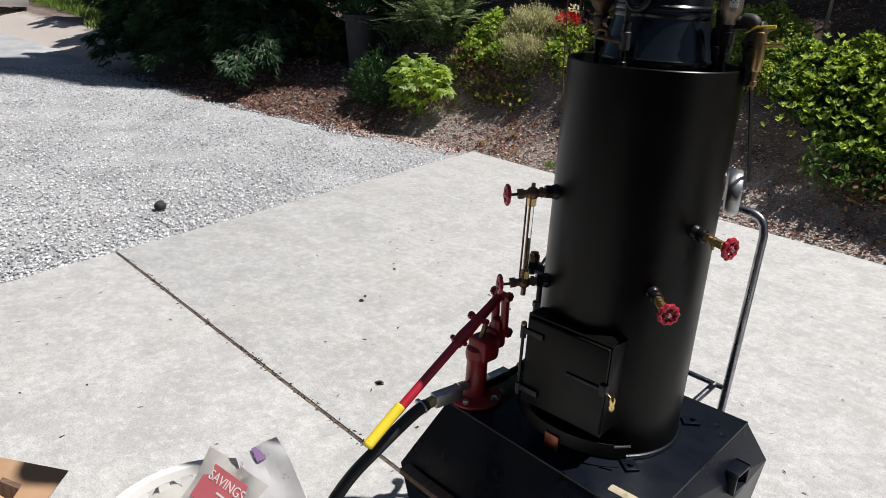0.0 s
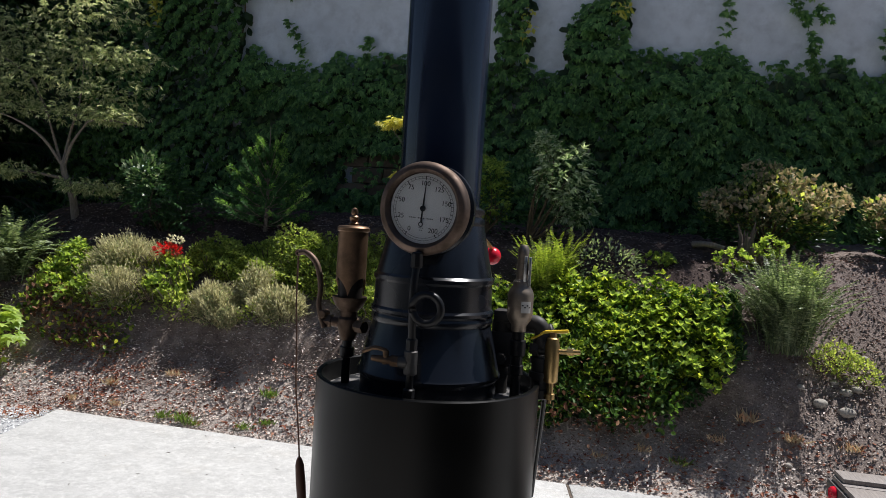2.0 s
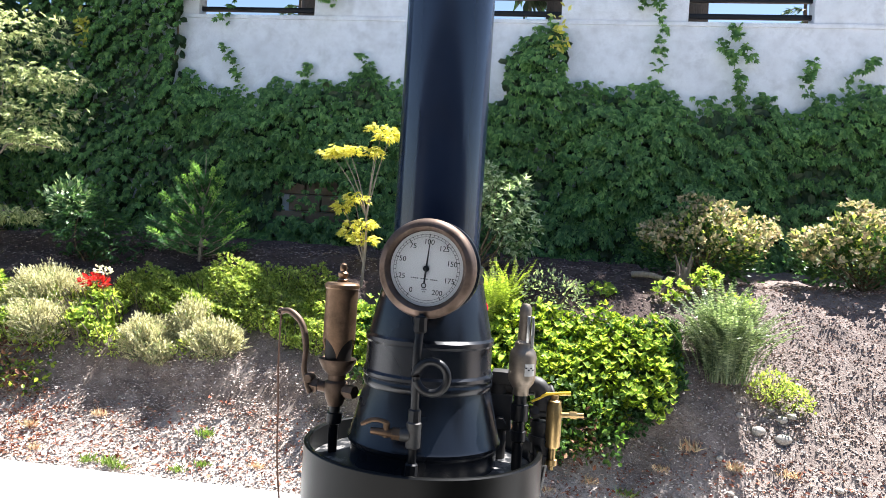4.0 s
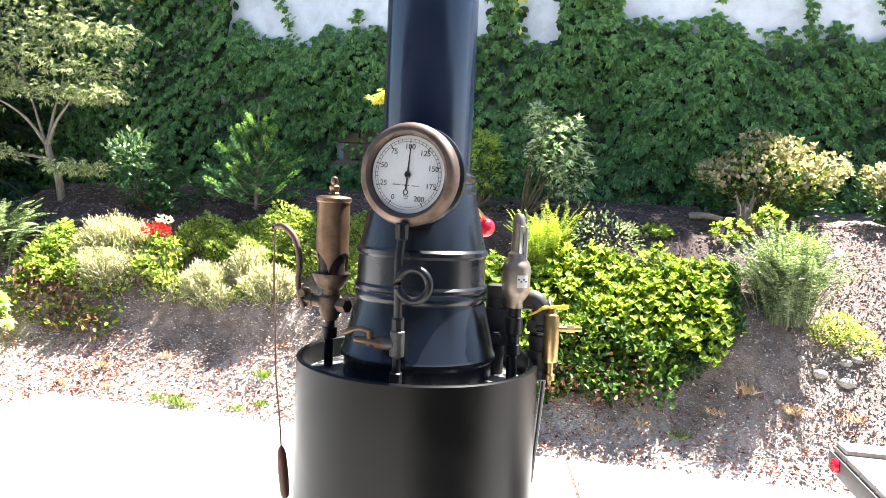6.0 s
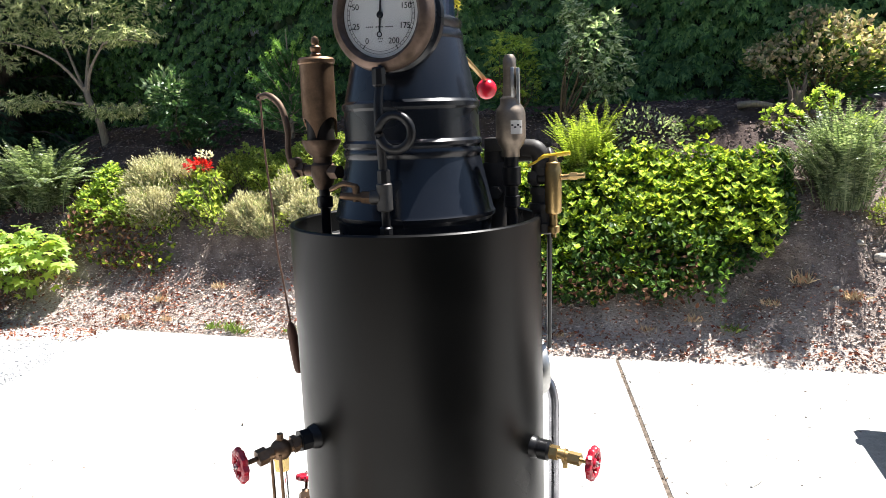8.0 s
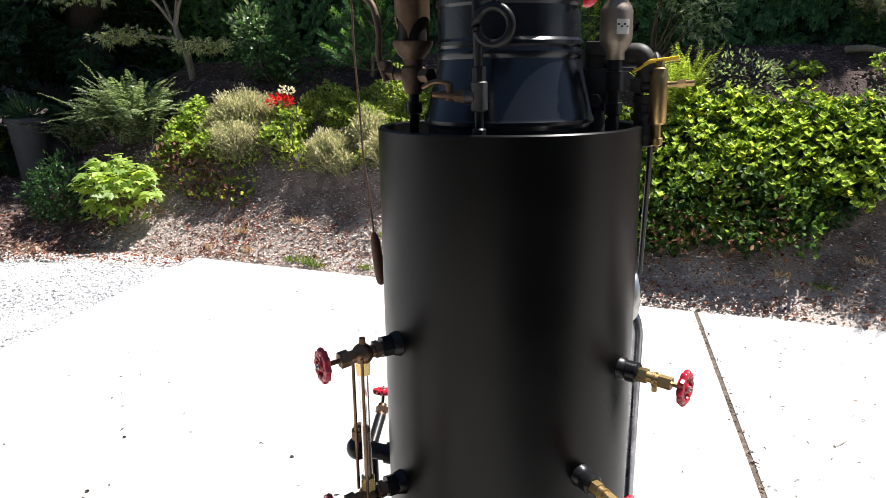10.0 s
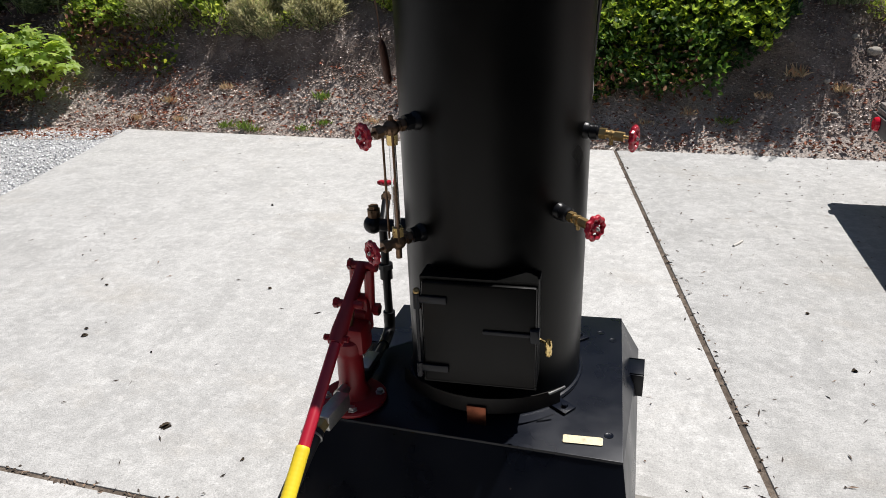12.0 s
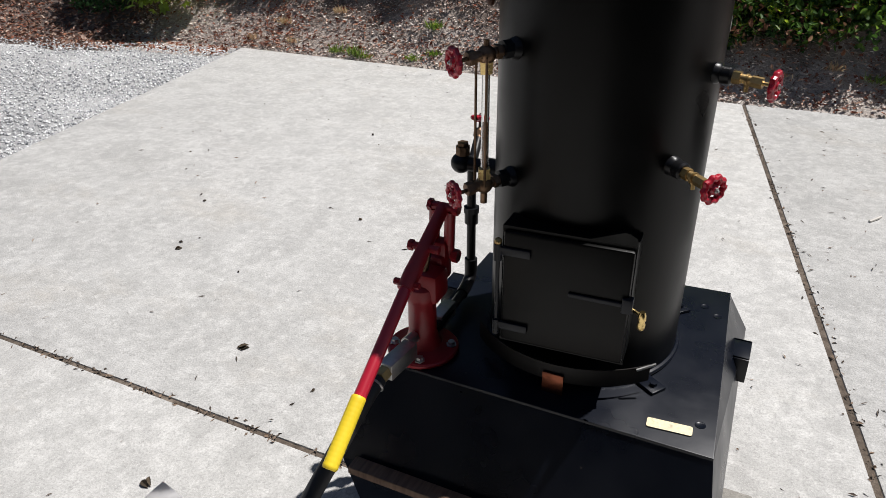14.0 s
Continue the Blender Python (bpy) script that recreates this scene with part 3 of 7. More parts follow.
ring(bm, Matrix.Translation((0, 0, BASE_Z + 0.006)), R + 0.002, 0.006, 80, 8)
part("foot_weld", bm, M_BASE, boiler)
# smoke hood and flue
bm = bmesh.new()
lathe(bm, [(0.117, 1.345), (0.117, 1.391), (0.1195, 1.394), (0.1225, 1.397), (0.1225, 1.402), (0.1195, 1.406), (0.101, 1.484), (0.1035, 1.489), (0.1035, 1.494), (0.1015, 1.498), (0.1045, 1.502), (0.1045, 1.507), (0.101, 1.511),
           (0.100, 1.552), (0.103, 1.556), (0.103, 1.562), (0.0985, 1.566), (0.080, 1.650), (0.078, 1.655)], 72)
part("smoke_hood", bm, M_HOOD, boiler, "gloss black tapered smoke hood with raised bands", smooth=30)
bm = bmesh.new()
lathe(bm, [(0.0765, 1.640), (0.0805, 1.652), (0.0805, 1.660), (0.0770, 1.665), (0.0795, 1.670), (0.0795, 1.677), (0.0700, 1.682)], 64)
part("collar", bm, M_HOOD, boiler)
bm = bmesh.new()
lathe(bm, [(0.0695, 1.66), (0.0695, 3.35), (0.067, 3.35), (0.067, 1.66)], 64)
part("flue_pipe", bm, M_CHIM, boiler, "tall black enamelled flue pipe", smooth=30)

# pressure gauge on a siphon, turned a little from the front
GM = Matrix.Translation((0.008, -0.128, 1.673)) @ Matrix.Rotation(radians(-6), 4, "Z") @ Matrix.Rotation(radians(90), 4, "X") @ Matrix.Rotation(radians(-3), 4, "Z")
bm = bmesh.new()
lathe(bm, [(0, -0.050), (0.066, -0.050), (0.0710, -0.047), (0.0710, -0.037), (0.0660, -0.034), (0.0655, -0.008)], 56, GM)
gauge = part("pressure_gauge", bm, M_HOOD, boiler, "large round pressure gauge in a bronze case")
bm = bmesh.new()
lathe(bm, [(0.0625, -0.018), (0.0715, -0.016), (0.0725, -0.004), (0.0705, 0.003), (0.0665, 0.0065), (0.0605, 0.0080), (0.0560, 0.004), (0.0542, -0.003)], 64, GM)
part("bezel", bm, M_BEZEL, gauge, "brown tarnished bronze bezel")
bm = bmesh.new()
lathe(bm, [(0, -0.003), (0.0550, -0.003), (0.0550, -0.006), (0, -0.006)], 48, GM)
part("dial", bm, M_DIAL, gauge, "silvery white dial")
bm = bmesh.new()
for k in range(41):
    a = radians(90 + 149 - 298 * k / 40)
    big = k % 5 == 0
    block(bm, (0.006 if big else 0.0035, 0.0011 if big else 0.0006, 0.0006), GM @ Matrix.Rotation(a, 4, "Z") @ Matrix.Translation((0.0468 if big else 0.0478, 0, -0.0026)))
for rr in (0.0456, 0.0492):
    lathe(bm, [(rr, -0.0029), (rr, -0.0024), (rr + 0.0004, -0.0024), (rr + 0.0004, -0.0029)], 64, GM)
part("scale_marks", bm, M_INK, gauge)
for k in range(9):
    a = radians(90 + 149 - 298 * k / 8)
    lettering("numeral", str(25 * k), 0.0107, GM @ Matrix.Translation((0.0384 * math.cos(a), 0.0384 * math.sin(a), -0.0027)), M_INK, gauge)
bm = bmesh.new()
for w, y in ((0.044, -0.0150), (0.009, -0.0300), (0.006, -0.0335)):
    for k in range(int(w / 0.0029)):
        if w < 0.02 or k % 5 != 4:
            block(bm, (0.0017, 0.0016 if w > 0.02 else 0.0012, 0.0003), GM @ Matrix.Translation((-w / 2 + 0.0029 * k + 0.0015, y, -0.0027)))
part("maker_marks", bm, M_INK, gauge, "small dark unreadable maker's lettering")
bm = bmesh.new()
NM = GM @ Matrix.Translation((0, 0, -0.0012)) @ Matrix.Rotation(radians(-2), 4, "Z")
prism(bm, [(-0.0016, -0.004), (0.0016, -0.004), (0.0004, 0.042), (-0.0004, 0.042)], 0, 0.0007, NM)
prism(bm, [(-0.0016, 0.004), (0.0016, 0.004), (0.0011, -0.021), (-0.0011, -0.021)], 0, 0.0007, NM)
ring(bm, NM @ Matrix.Translation((0, -0.0245, 0.0004)), 0.0032, 0.0007, 18, 6)
lathe(bm, [(0.0045, -0.001), (0.0045, 0.0016), (0.002, 0.0024), (0, 0.0024)], 18, NM)
part("needle", bm, M_INK, gauge, "black needle standing at one hundred")
bm = bmesh.new()
lathe(bm, [(0.0556, 0.0012), (0.0, 0.0016)], 40, GM)
cover = part("glass", bm, M_GLASS, gauge, "clear cover glass")
cover.visible_shadow = False
# siphon pipe with its loop and pet cock
SX, SY = 0.007, -0.140
bm = bmesh.new()
pts = [(SX, SY, 1.352), (SX, SY, 1.452), (SX - 0.0005, SY - 0.002, 1.495)]
loop = [(SX + 0.022 + 0.0225 * math.cos(a), SY - 0.006 - 0.004 * k / 20, 1.522 + 0.0225 * math.sin(a)) for k, a in ((k, radians(180 + 360 * k / 20)) for k in range(21))]
sweep(bm, smooth_path(pts, 4)[:-1] + loop + smooth_path([(SX - 0.001, SY - 0.006, 1.533), (SX - 0.001, SY - 0.003, 1.565), (SX + 0.001, SY + 0.012, 1.612)], 4), 0.0060, 12)
siphon = part("siphon_pipe", bm, M_PIPE, boiler, "black gauge siphon pipe with a round loop")
for z, rr, sg in ((1.385, 0.0095, 8), (1.462, 0.0092, 8), (1.594, 0.0095, 8)):
    bm = bmesh.new()
    rod(bm, (SX, SY, z - 0.012), (SX, SY, z + 0.012), rr, seg=sg, soft=0.002)
    part("coupling", bm, M_PIPE, siphon)
bm = bmesh.new()
rod(bm, (SX, SY, 1.437), (SX - 0.018, SY - 0.004, 1.437), 0.007, seg=10)
rod(bm, (SX - 0.018, SY - 0.004, 1.437), (SX - 0.030, SY - 0.006, 1.438), 0.009, seg=6)
rod(bm, (SX - 0.030, SY - 0.006, 1.438), (SX - 0.060, SY - 0.010, 1.440), 0.0065, 0.0045, seg=10)
rod(bm, (SX - 0.038, SY - 0.007, 1.432), (SX - 0.038, SY - 0.007, 1.453), 0.005, seg=10)
sweep(bm, smooth_path([(SX - 0.036, SY - 0.007, 1.452), (SX - 0.055, SY - 0.01, 1.456), (SX - 0.074, SY - 0.012, 1.448)], 4), [0.0035] * 8 + [0.0025], 8)
part("pet_cock", bm, M_OLDBRASS, siphon, "small tarnished bronze pet cock")
bm = bmesh.new()
rod(bm, (SX, SY, 1.418), (SX, SY, 1.456), 0.0108, seg=12, soft=0.002)
rod(bm, (SX - 0.004, SY - 0.001, 1.437), (SX - 0.020, SY - 0.004, 1.437), 0.0100, seg=12, soft=0.002)
part("tee", bm, metal("dull grey iron", (0.10, 0.10, 0.10), 0.5, tarnish=0.5), siphon, "dull grey iron tee")

# whistle
WX, WYY = -0.150, -0.004
WM = Matrix.Translation((WX, WYY, 0))
bm = bmesh.new()
lathe(bm, [(0.0262, 1.556), (0.0262, 1.627), (0.0282, 1.629), (0.0282, 1.634), (0.0255, 1.637), (0.006, 1.639), (0, 1.640)], 48, WM)
# the bell's skirt: three pointed tongues between arched mouths, with the wall's thickness
lip = []
for k in range(97):
    a = 2 * math.pi * k / 96
    cut = abs(math.sin(1.5 * (a - radians(-78))))
    lip.append((a, 1.511 + 0.036 * cut ** 0.5))
for (a0, z0), (a1, z1) in zip(lip, lip[1:]):
    for rr in (0.0262, 0.0236):
        bm.faces.new([bm.verts.new(WM @ Vector((rr * math.cos(t), rr * math.sin(t), z))) for t, z in ((a0, 1.556), (a1, 1.556), (a1, z1), (a0, z0))])
    bm.faces.new([bm.verts.new(WM @ Vector((rr * math.cos(t), rr * math.sin(t), z))) for rr, t, z in ((0.0262, a0, z0), (0.0262, a1, z1), (0.0236, a1, z1), (0.0236, a0, z0))])
bmesh.ops.remove_doubles(bm, verts=bm.verts, dist=0.00005)
whistle = part("whistle", bm, M_OLDBRASS, boiler, "brown bronze steam whistle with a bell")
bm = bmesh.new()
lathe(bm, [(0.008, 1.638), (0.009, 1.642), (0.006, 1.645), (0.0085, 1.649), (0.0085, 1.653), (0.005, 1.656), (0.0065, 1.661), (0.005, 1.667), (0, 1.670)], 20, WM)
part("finial", bm, M_OLDBRASS, whistle)
bm = bmesh.new()
lathe(bm, [(0.0195, 1.53), (0.0195, 1.505), (0.022, 1.503), (0.0285, 1.512), (0.0305, 1.513), (0.0305, 1.509), (0.024, 1.496), (0.015, 1.487), (0.0145, 1.478), (0.0185, 1.474), (0.0195, 1.462), (0.0165, 1.448), (0.0115, 1.436), (0, 1.436)], 32, WM)
rod(bm, (WX, WYY, 1.463), (WX - 0.042, WYY - 0.004, 1.468), 0.010, 0.008, seg=14, soft=0.002)
rod(bm, (WX, WYY, 1.463), (WX + 0.032, WYY - 0.014, 1.463), 0.0085, seg=14, soft=0.002)
rod(bm, (WX + 0.020, WYY - 0.009, 1.463), (WX + 0.036, WYY - 0.016, 1.463), 0.011, seg=6)
rod(bm, (WX - 0.030, WYY - 0.003, 1.467), (WX - 0.042, WYY - 0.004, 1.468), 0.012, seg=6)
part("bowl", bm, M_BROWN, whistle, "bronze whistle bowl and valve body")
# dark cylinder added so that the mouths look shaded inside
bm = bmesh.new()
rod(bm, (WX, WYY, 1.500), (WX, WYY, 1.566), 0.0215, seg=28)
part("core", bm, M_RUSTY, whistle, "dark core added as the shade inside the mouths")
bm = bmesh.new()
sweep(bm, smooth_path([(WX - 0.040, WYY - 0.012, 1.455), (WX - 0.052, WYY - 0.012, 1.490), (WX - 0.052, WYY - 0.010, 1.530), (WX - 0.062, WYY - 0.008, 1.566), (WX - 0.084, WYY - 0.004, 1.584), (WX - 0.100, WYY - 0.002, 1.583)], 5), [0.0048] * 10 + [0.0055] * 10 + [0.005] * 5 + [0.0045], 10)
ring(bm, Matrix.Translation((WX - 0.1015, WYY - 0.002, 1.583)) @ Matrix.Rotation(radians(90), 4, "X"), 0.004, 0.0026, 14, 8)
rod(bm, (WX - 0.044, WYY - 0.018, 1.479), (WX - 0.044, WYY + 0.004, 1.479), 0.008, seg=14, soft=0.002)
part("lever", bm, M_BROWN, whistle, "curved bronze pull lever")
bm = bmesh.new()
lathe(bm, [(0.0085, 1.446), (0.0085, 1.425), (0.0125, 1.424), (0.0125, 1.408), (0.009, 1.406), (0.0080, 1.404), (0.0072, 1.35)], 16, WM)
part("riser_pipe", bm, M_PIPE, whistle, "black iron riser pipe")
bm = bmesh.new()
sweep(bm, smooth_path([(-0.251, -0.006, 1.580), (-0.2505, -0.006, 1.50), (-0.2465, -0.004, 1.42), (-0.243, -0.004, 1.34), (-0.2355, -0.002, 1.27), (-0.231, 0.0, 1.213)], 5), 0.0016, 6)
part("pull_cord", bm, M_CORD, whistle, "thin brown pull cord")
bm = bmesh.new()
lathe(bm, [(0, 0.0), (0.003, 0.0), (0.0055, -0.005), (0.0078, -0.014), (0.0088, -0.045), (0.0082, -0.078), (0.0065, -0.086), (0.003, -0.089), (0, -0.0895)], 18, Matrix.Translation((-0.231, 0.0, 1.213)) @ Matrix.Rotation(radians(-7), 4, "Y"))
part("pull_handle", bm, M_GRIPWOOD, whistle, "turned dark wooden pull handle")

# safety valve
VM = Matrix.Translation((0.150, 0.003, 0))
bm = bmesh.new()
lathe(bm, [(0.0125, 1.480), (0.0125, 1.490), (0.0195, 1.500), (0.0215, 1.508), (0.0215, 1.542), (0.0195, 1.549), (0.0145, 1.556), (0.0145, 1.563), (0.0105, 1.567), (0.0090, 1.600), (0.0095, 1.606), (0.0095, 1.618), (0.006, 1.624), (0, 1.625)], 32, VM)
safety = part("safety_valve", bm, M_PEWTER, boiler, "weathered bronze spring safety valve")
bm = bmesh.new()
block(bm, (0.005, 0.004, 0.042), VM @ Matrix.Translation((0.006, -0.0105, 1.585)), 0.001)
block(bm, (0.004, 0.010, 0.03), VM @ Matrix.Translation((0.0125, -0.004, 1.590)), 0.001)
rod(bm, (0.163, -0.004, 1.556), (0.163, -0.004, 1.598), 0.0026, seg=8)
part("lift_lever", bm, M_STEEL, safety, "pale steel lift lever")
bm = bmesh.new()
for k in range(6):
    a0, a1 = radians(-78 + 8 * k), radians(-70 + 8 * k)
    bm.faces.new([bm.verts.new(VM @ Vector((0.0219 * math.cos(a), 0.0219 * math.sin(a), z))) for a, z in ((a0, 1.513), (a1, 1.513), (a1, 1.532), (a0, 1.532))])
plate = part("rating_plate", bm, M_TAG, safety, "small pale rating plate")
bm = bmesh.new()
for k in range(4):
    a = radians(-72 + 11 * k)
    block(bm, (0.0004, 0.003, 0.0022), VM @ Matrix.Translation((0.0221 * math.cos(a), 0.0221 * math.sin(a), 1.5255 - 0.003 * (k % 2))) @ Matrix.Rotation(a, 4, "Z"))
part("rating_marks", bm, M_INK, plate)
bm = bmesh.new()
lathe(bm, [(0.0105, 1.482), (0.0105, 1.466), (0.0138, 1.465), (0.0138, 1.440), (0.0100, 1.438), (0.0100, 1.424), (0.0122, 1.423), (0.0122, 1.408), (0.0088, 1.406), (0.0080, 1.35)], 16, VM)
part("riser_pipe", bm, M_PIPE, safety, "black iron riser pipe")

# steam outlet manifold with ball valve and brass lubricator
bm = bmesh.new()
block(bm, (0.036, 0.036, 0.020), Matrix.Translation((0.118, 0.060, 1.497)), 0.002)
rod(bm, (0.105, 0.060, 1.483), (0.185, 0.062, 1.483), 0.0135, seg=16, soft=0.002)
rod(bm, (0.112, 0.060, 1.36), (0.112, 0.060, 1.49), 0.0165, seg=16, soft=0.002)
sweep(bm, smooth_path([(0.158, 0.055, 1.490), (0.176, 0.052, 1.489), (0.184, 0.052, 1.478), (0.185, 0.052, 1.455)], 5), 0.0135, 14)
rod(bm, (0.166, 0.052, 1.445), (0.202, 0.050, 1.445), 0.0095, seg=12)
rod(bm, (0.172, 0.052, 1.445), (0.182, 0.051, 1.445), 0.0150, seg=8)
rod(bm, (0.187, 0.055, 1.36), (0.187, 0.055, 1.43), 0.0175, seg=16, soft=0.002)
rod(bm, (0.187, 0.055, 1.47), (0.205, 0.055, 1.478), 0.0150, seg=16, soft=0.002)
for z, rr in ((1.372, 0.0205), (1.402, 0.0215), (1.426, 0.0205), (1.455, 0.0175)):
    lathe(bm, [(0.012, z - 0.006), (rr, z - 0.005), (rr, z + 0.005), (0.012, z + 0.006)], 10, Matrix.Translation((0.187, 0.055, 0)))
rod(bm, (0.118, 0.046, 1.425), (0.118, 0.028, 1.425), 0.010, seg=6)
block(bm, (0.040, 0.030, 0.060), Matrix.Translation((0.116, 0.058, 1.440)), 0.003)
manifold = part("steam_manifold", bm, M_DUSTY, boiler, "black iron steam manifold of tees and elbows")
bm = bmesh.new()
LM = Matrix.Translation((0.205, 0.040, 0))
lathe(bm, [(0, 1.478), (0.0055, 1.478), (0.0065, 1.470), (0.0105, 1.468), (0.0105, 1.464), (0.0118, 1.458), (0.0124, 1.456), (0.0124, 1.396), (0.0110, 1.393), (0.006, 1.391), (0.006, 1.374), (0.009, 1.373), (0.009, 1.364), (0.004, 1.362), (0.004, 1.356), (0, 1.356)], 28, LM)
rod(bm, (0.209, 0.040, 1.446), (0.252, 0.038, 1.449), 0.0042, seg=10)
rod(bm, (0.230, 0.039, 1.4475), (0.241, 0.0385, 1.448), 0.0062, seg=6)
lub = part("lubricator", bm, M_BRASS, manifold, "brass cylinder lubricator with side nipple")
bm = bmesh.new()
sweep(bm, smooth_path([(0.168, 0.040, 1.464), (0.180, 0.040, 1.470), (0.190, 0.041, 1.477), (0.206, 0.042, 1.479), (0.230, 0.042, 1.482)], 4), [0.0020] * 6 + [0.0032] * 11, 8)
part("lever", bm, M_YLEVER, manifold, "yellow valve lever")

# damper rod with its red ball, on the far side of the hood
bm = bmesh.new()
sweep(bm, smooth_path([(0.052, 0.085, 1.640), (0.050, 0.16, 1.628), (0.050, 0.262, 1.606)], 5), 0.0040, 8)
damper = part("damper_lever", bm, M_BRASS, boiler, "damper lever with a red ball end")
bm = bmesh.new()
bmesh.ops.create_uvsphere(bm, u_segments=24, v_segments=16, radius=0.0185, matrix=Matrix.Translation((0.050, 0.272, 1.590)))
part("ball", bm, M_BALL, damper, "shiny red ball")


# handwheel, built once for all the valves
def handwheel(parent, at, axis, size=0.0245):
    m = aim(at, Vector(at) + Vector(axis))
    bm = bmesh.new()
    ring(bm, m, size - 0.0056, 0.0054, 48, 8, 10, 0.0016)
    for k in range(4):
        a = radians(45 + 90 * k)
        c, s = math.cos(a), math.sin(a)
        sweep(bm, [m @ Vector((0.003 * c, 0.003 * s, -0.003)), m @ Vector((0.012 * c, 0.012 * s, -0.002)), m @ Vector(((size - 0.004) * c, (size - 0.004) * s, 0))], [0.0050, 0.0046, 0.0052], 8)
    lathe(bm, [(0, -0.008), (0.007, -0.008), (0.0082, 0.002), (0.0055, 0.005), (0, 0.005)], 16, m)
    w = part("handwheel", bm, M_RED, parent, "red enamelled handwheel")
    bm = bmesh.new()
    lathe(bm, [(0.0042, 0.004), (0.0042, 0.0075), (0.0022, 0.0080), (0.0022, 0.0105), (0, 0.0105)], 6, m)
    part("nut", bm, M_STEEL, parent, "bright nut")
    return w


# water gauge
WA = math.atan2(-0.243, -0.183)
WD = Vector((math.cos(WA), math.sin(WA), 0))
TUBE = polar(WA, 0.2450, 0)
bm = bmesh.new()
lathe(bm, [(0.0068, 0.884), (0.0068, 1.068), (0.0052, 1.068), (0.0052, 0.884)], 20, Matrix.Translation(TUBE))
wgauge = part("water_gauge", bm, M_GLASS, boiler, "glass water gauge tube half full between brass cocks")
wgauge.visible_shadow = False
for z in (1.090, 0.868):
    bm = bmesh.new()
    rod(bm, polar(WA, R - 0.004, z), polar(WA, R + 0.012, z), 0.0190, 0.0165, seg=24, soft=0.003)
    rod(bm, polar(WA, R + 0.010, z), polar(WA, R + 0.026, z), 0.0155, seg=8)
    part("boss", bm, M_PIPE, wgauge, "black boss")
for z, dz in ((1.086, -0.003), (0.864, -0.005)):
    bm = bmesh.new()
    rod(bm, polar(WA, R + 0.024, z + 0.003), polar(WA, 0.235, z), 0.0090, seg=14)
    rod(bm, polar(WA, R + 0.030, z + 0.003), polar(WA, R + 0.038, z + 0.002), 0.0125, seg=6)
    bmesh.ops.create_uvsphere(bm, u_segments=20, v_segments=12, radius=0.0155, matrix=Matrix.Translation(TUBE + Vector((0, 0, z))))
    rod(bm, polar(WA, 0.254, z - 0.001), polar(WA, 0.276, z - 0.002), 0.0095, 0.0085, seg=12)
    rod(bm, polar(WA, 0.266, z - 0.001), polar(WA, 0.280, z - 0.003), 0.0120, seg=6)
    rod(bm, polar(WA, 0.280, z + dz), polar(WA, 0.300, z + dz - 0.002), 0.0036, seg=8)
    up = 1 if z > 1 else -1
    rod(bm, TUBE + Vector((0, 0, z + up * 0.010)), TUBE + Vector((0, 0, z + up * 0.024)), 0.0055, 0.0045, seg=8)
    part("gauge_cock", bm, M_OLDBRASS, wgauge, "brown bronze gauge cock")
    bm = bmesh.new()
    rod(bm, TUBE + Vector((0, 0, z - up * 0.010)), TUBE + Vector((0, 0, z - up * 0.030)), 0.0120, 0.0110, seg=6)
    part("packing_nut", bm, M_BRIGHT, wgauge, "bright brass packing nut")
    handwheel(wgauge, polar(WA, 0.304, z + dz - 0.002), WD)
bm = bmesh.new()
lathe(bm, [(0, 0.886), (0.0048, 0.886), (0.0048, 0.975), (0, 0.975)], 16, Matrix.Translation(TUBE))
part("water", bm, M_WATER, wgauge, "rusty brown water")
side = Vector((-WD.y, WD.x, 0))
for f, o in ((1, 0.007), (-1.5, 0.007)):
    bm = bmesh.new()
    g0 = TUBE + side * 0.0135 * f + WD * o
    rod(bm, g0 + Vector((0, 0, 0.866)), g0 + Vector((0, 0, 1.084)), 0.0024, seg=8)
    part("guard_rod", bm, M_OLDBRASS, wgauge)
# blowdown pipe under the gauge, and the feed line to the pump
bm = bmesh.new()
D0 = TUBE + Vector((0, 0, 0.848))
rod(bm, D0, D0 + Vector((0, 0, -0.018)), 0.0062, seg=10)
part("drain_nipple", bm, M_OLDBRASS, wgauge)
FX = Vector((-0.268, 0.030, 0))
bm = bmesh.new()
rod(bm, FX + Vector((0, 0, 0.815)), FX + Vector((0, 0, 0.545)), 0.0098, seg=14)
rod(bm, FX + Vector((0, 0, 0.702)), FX + Vector((0, 0, 0.690)), 0.0175, seg=8)
rod(bm, FX + Vector((0, 0, 0.690)), FX + Vector((0, 0, 0.664)), 0.0150, seg=12)
rod(bm, FX + Vector((0, 0, 0.575)), FX + Vector((0, 0, 0.545)), 0.0145, seg=10)
sweep(bm, smooth_path([FX + Vector((0, 0, 0.555)), FX + Vector((0, -0.004, 0.53)), FX + Vector((0.0, -0.026, 0.518)), FX + Vector((0.004, -0.06, 0.517))], 5), 0.0135, 14)
rod(bm, FX + Vector((0.004, -0.05, 0.517)), (-0.254, -0.19, 0.520), 0.0098, seg=14)
bmesh.ops.create_uvsphere(bm, u_segments=20, v_segments=14, radius=0.0215, matrix=Matrix.Translation((-0.277, -0.005, 0.814)))
sweep(bm, smooth_path([(-0.277, -0.005, 0.814), (-0.272, 0.012, 0.812), FX + Vector((0, 0, 0.800))], 4), 0.0150, 12)
rod(bm, (-0.277, -0.005, 0.814), (-0.180, 0.010, 0.808), 0.0145, seg=14)
rod(bm, (-0.225, 0.003, 0.811), (-0.200, 0.007, 0.809), 0.0190, seg=10)
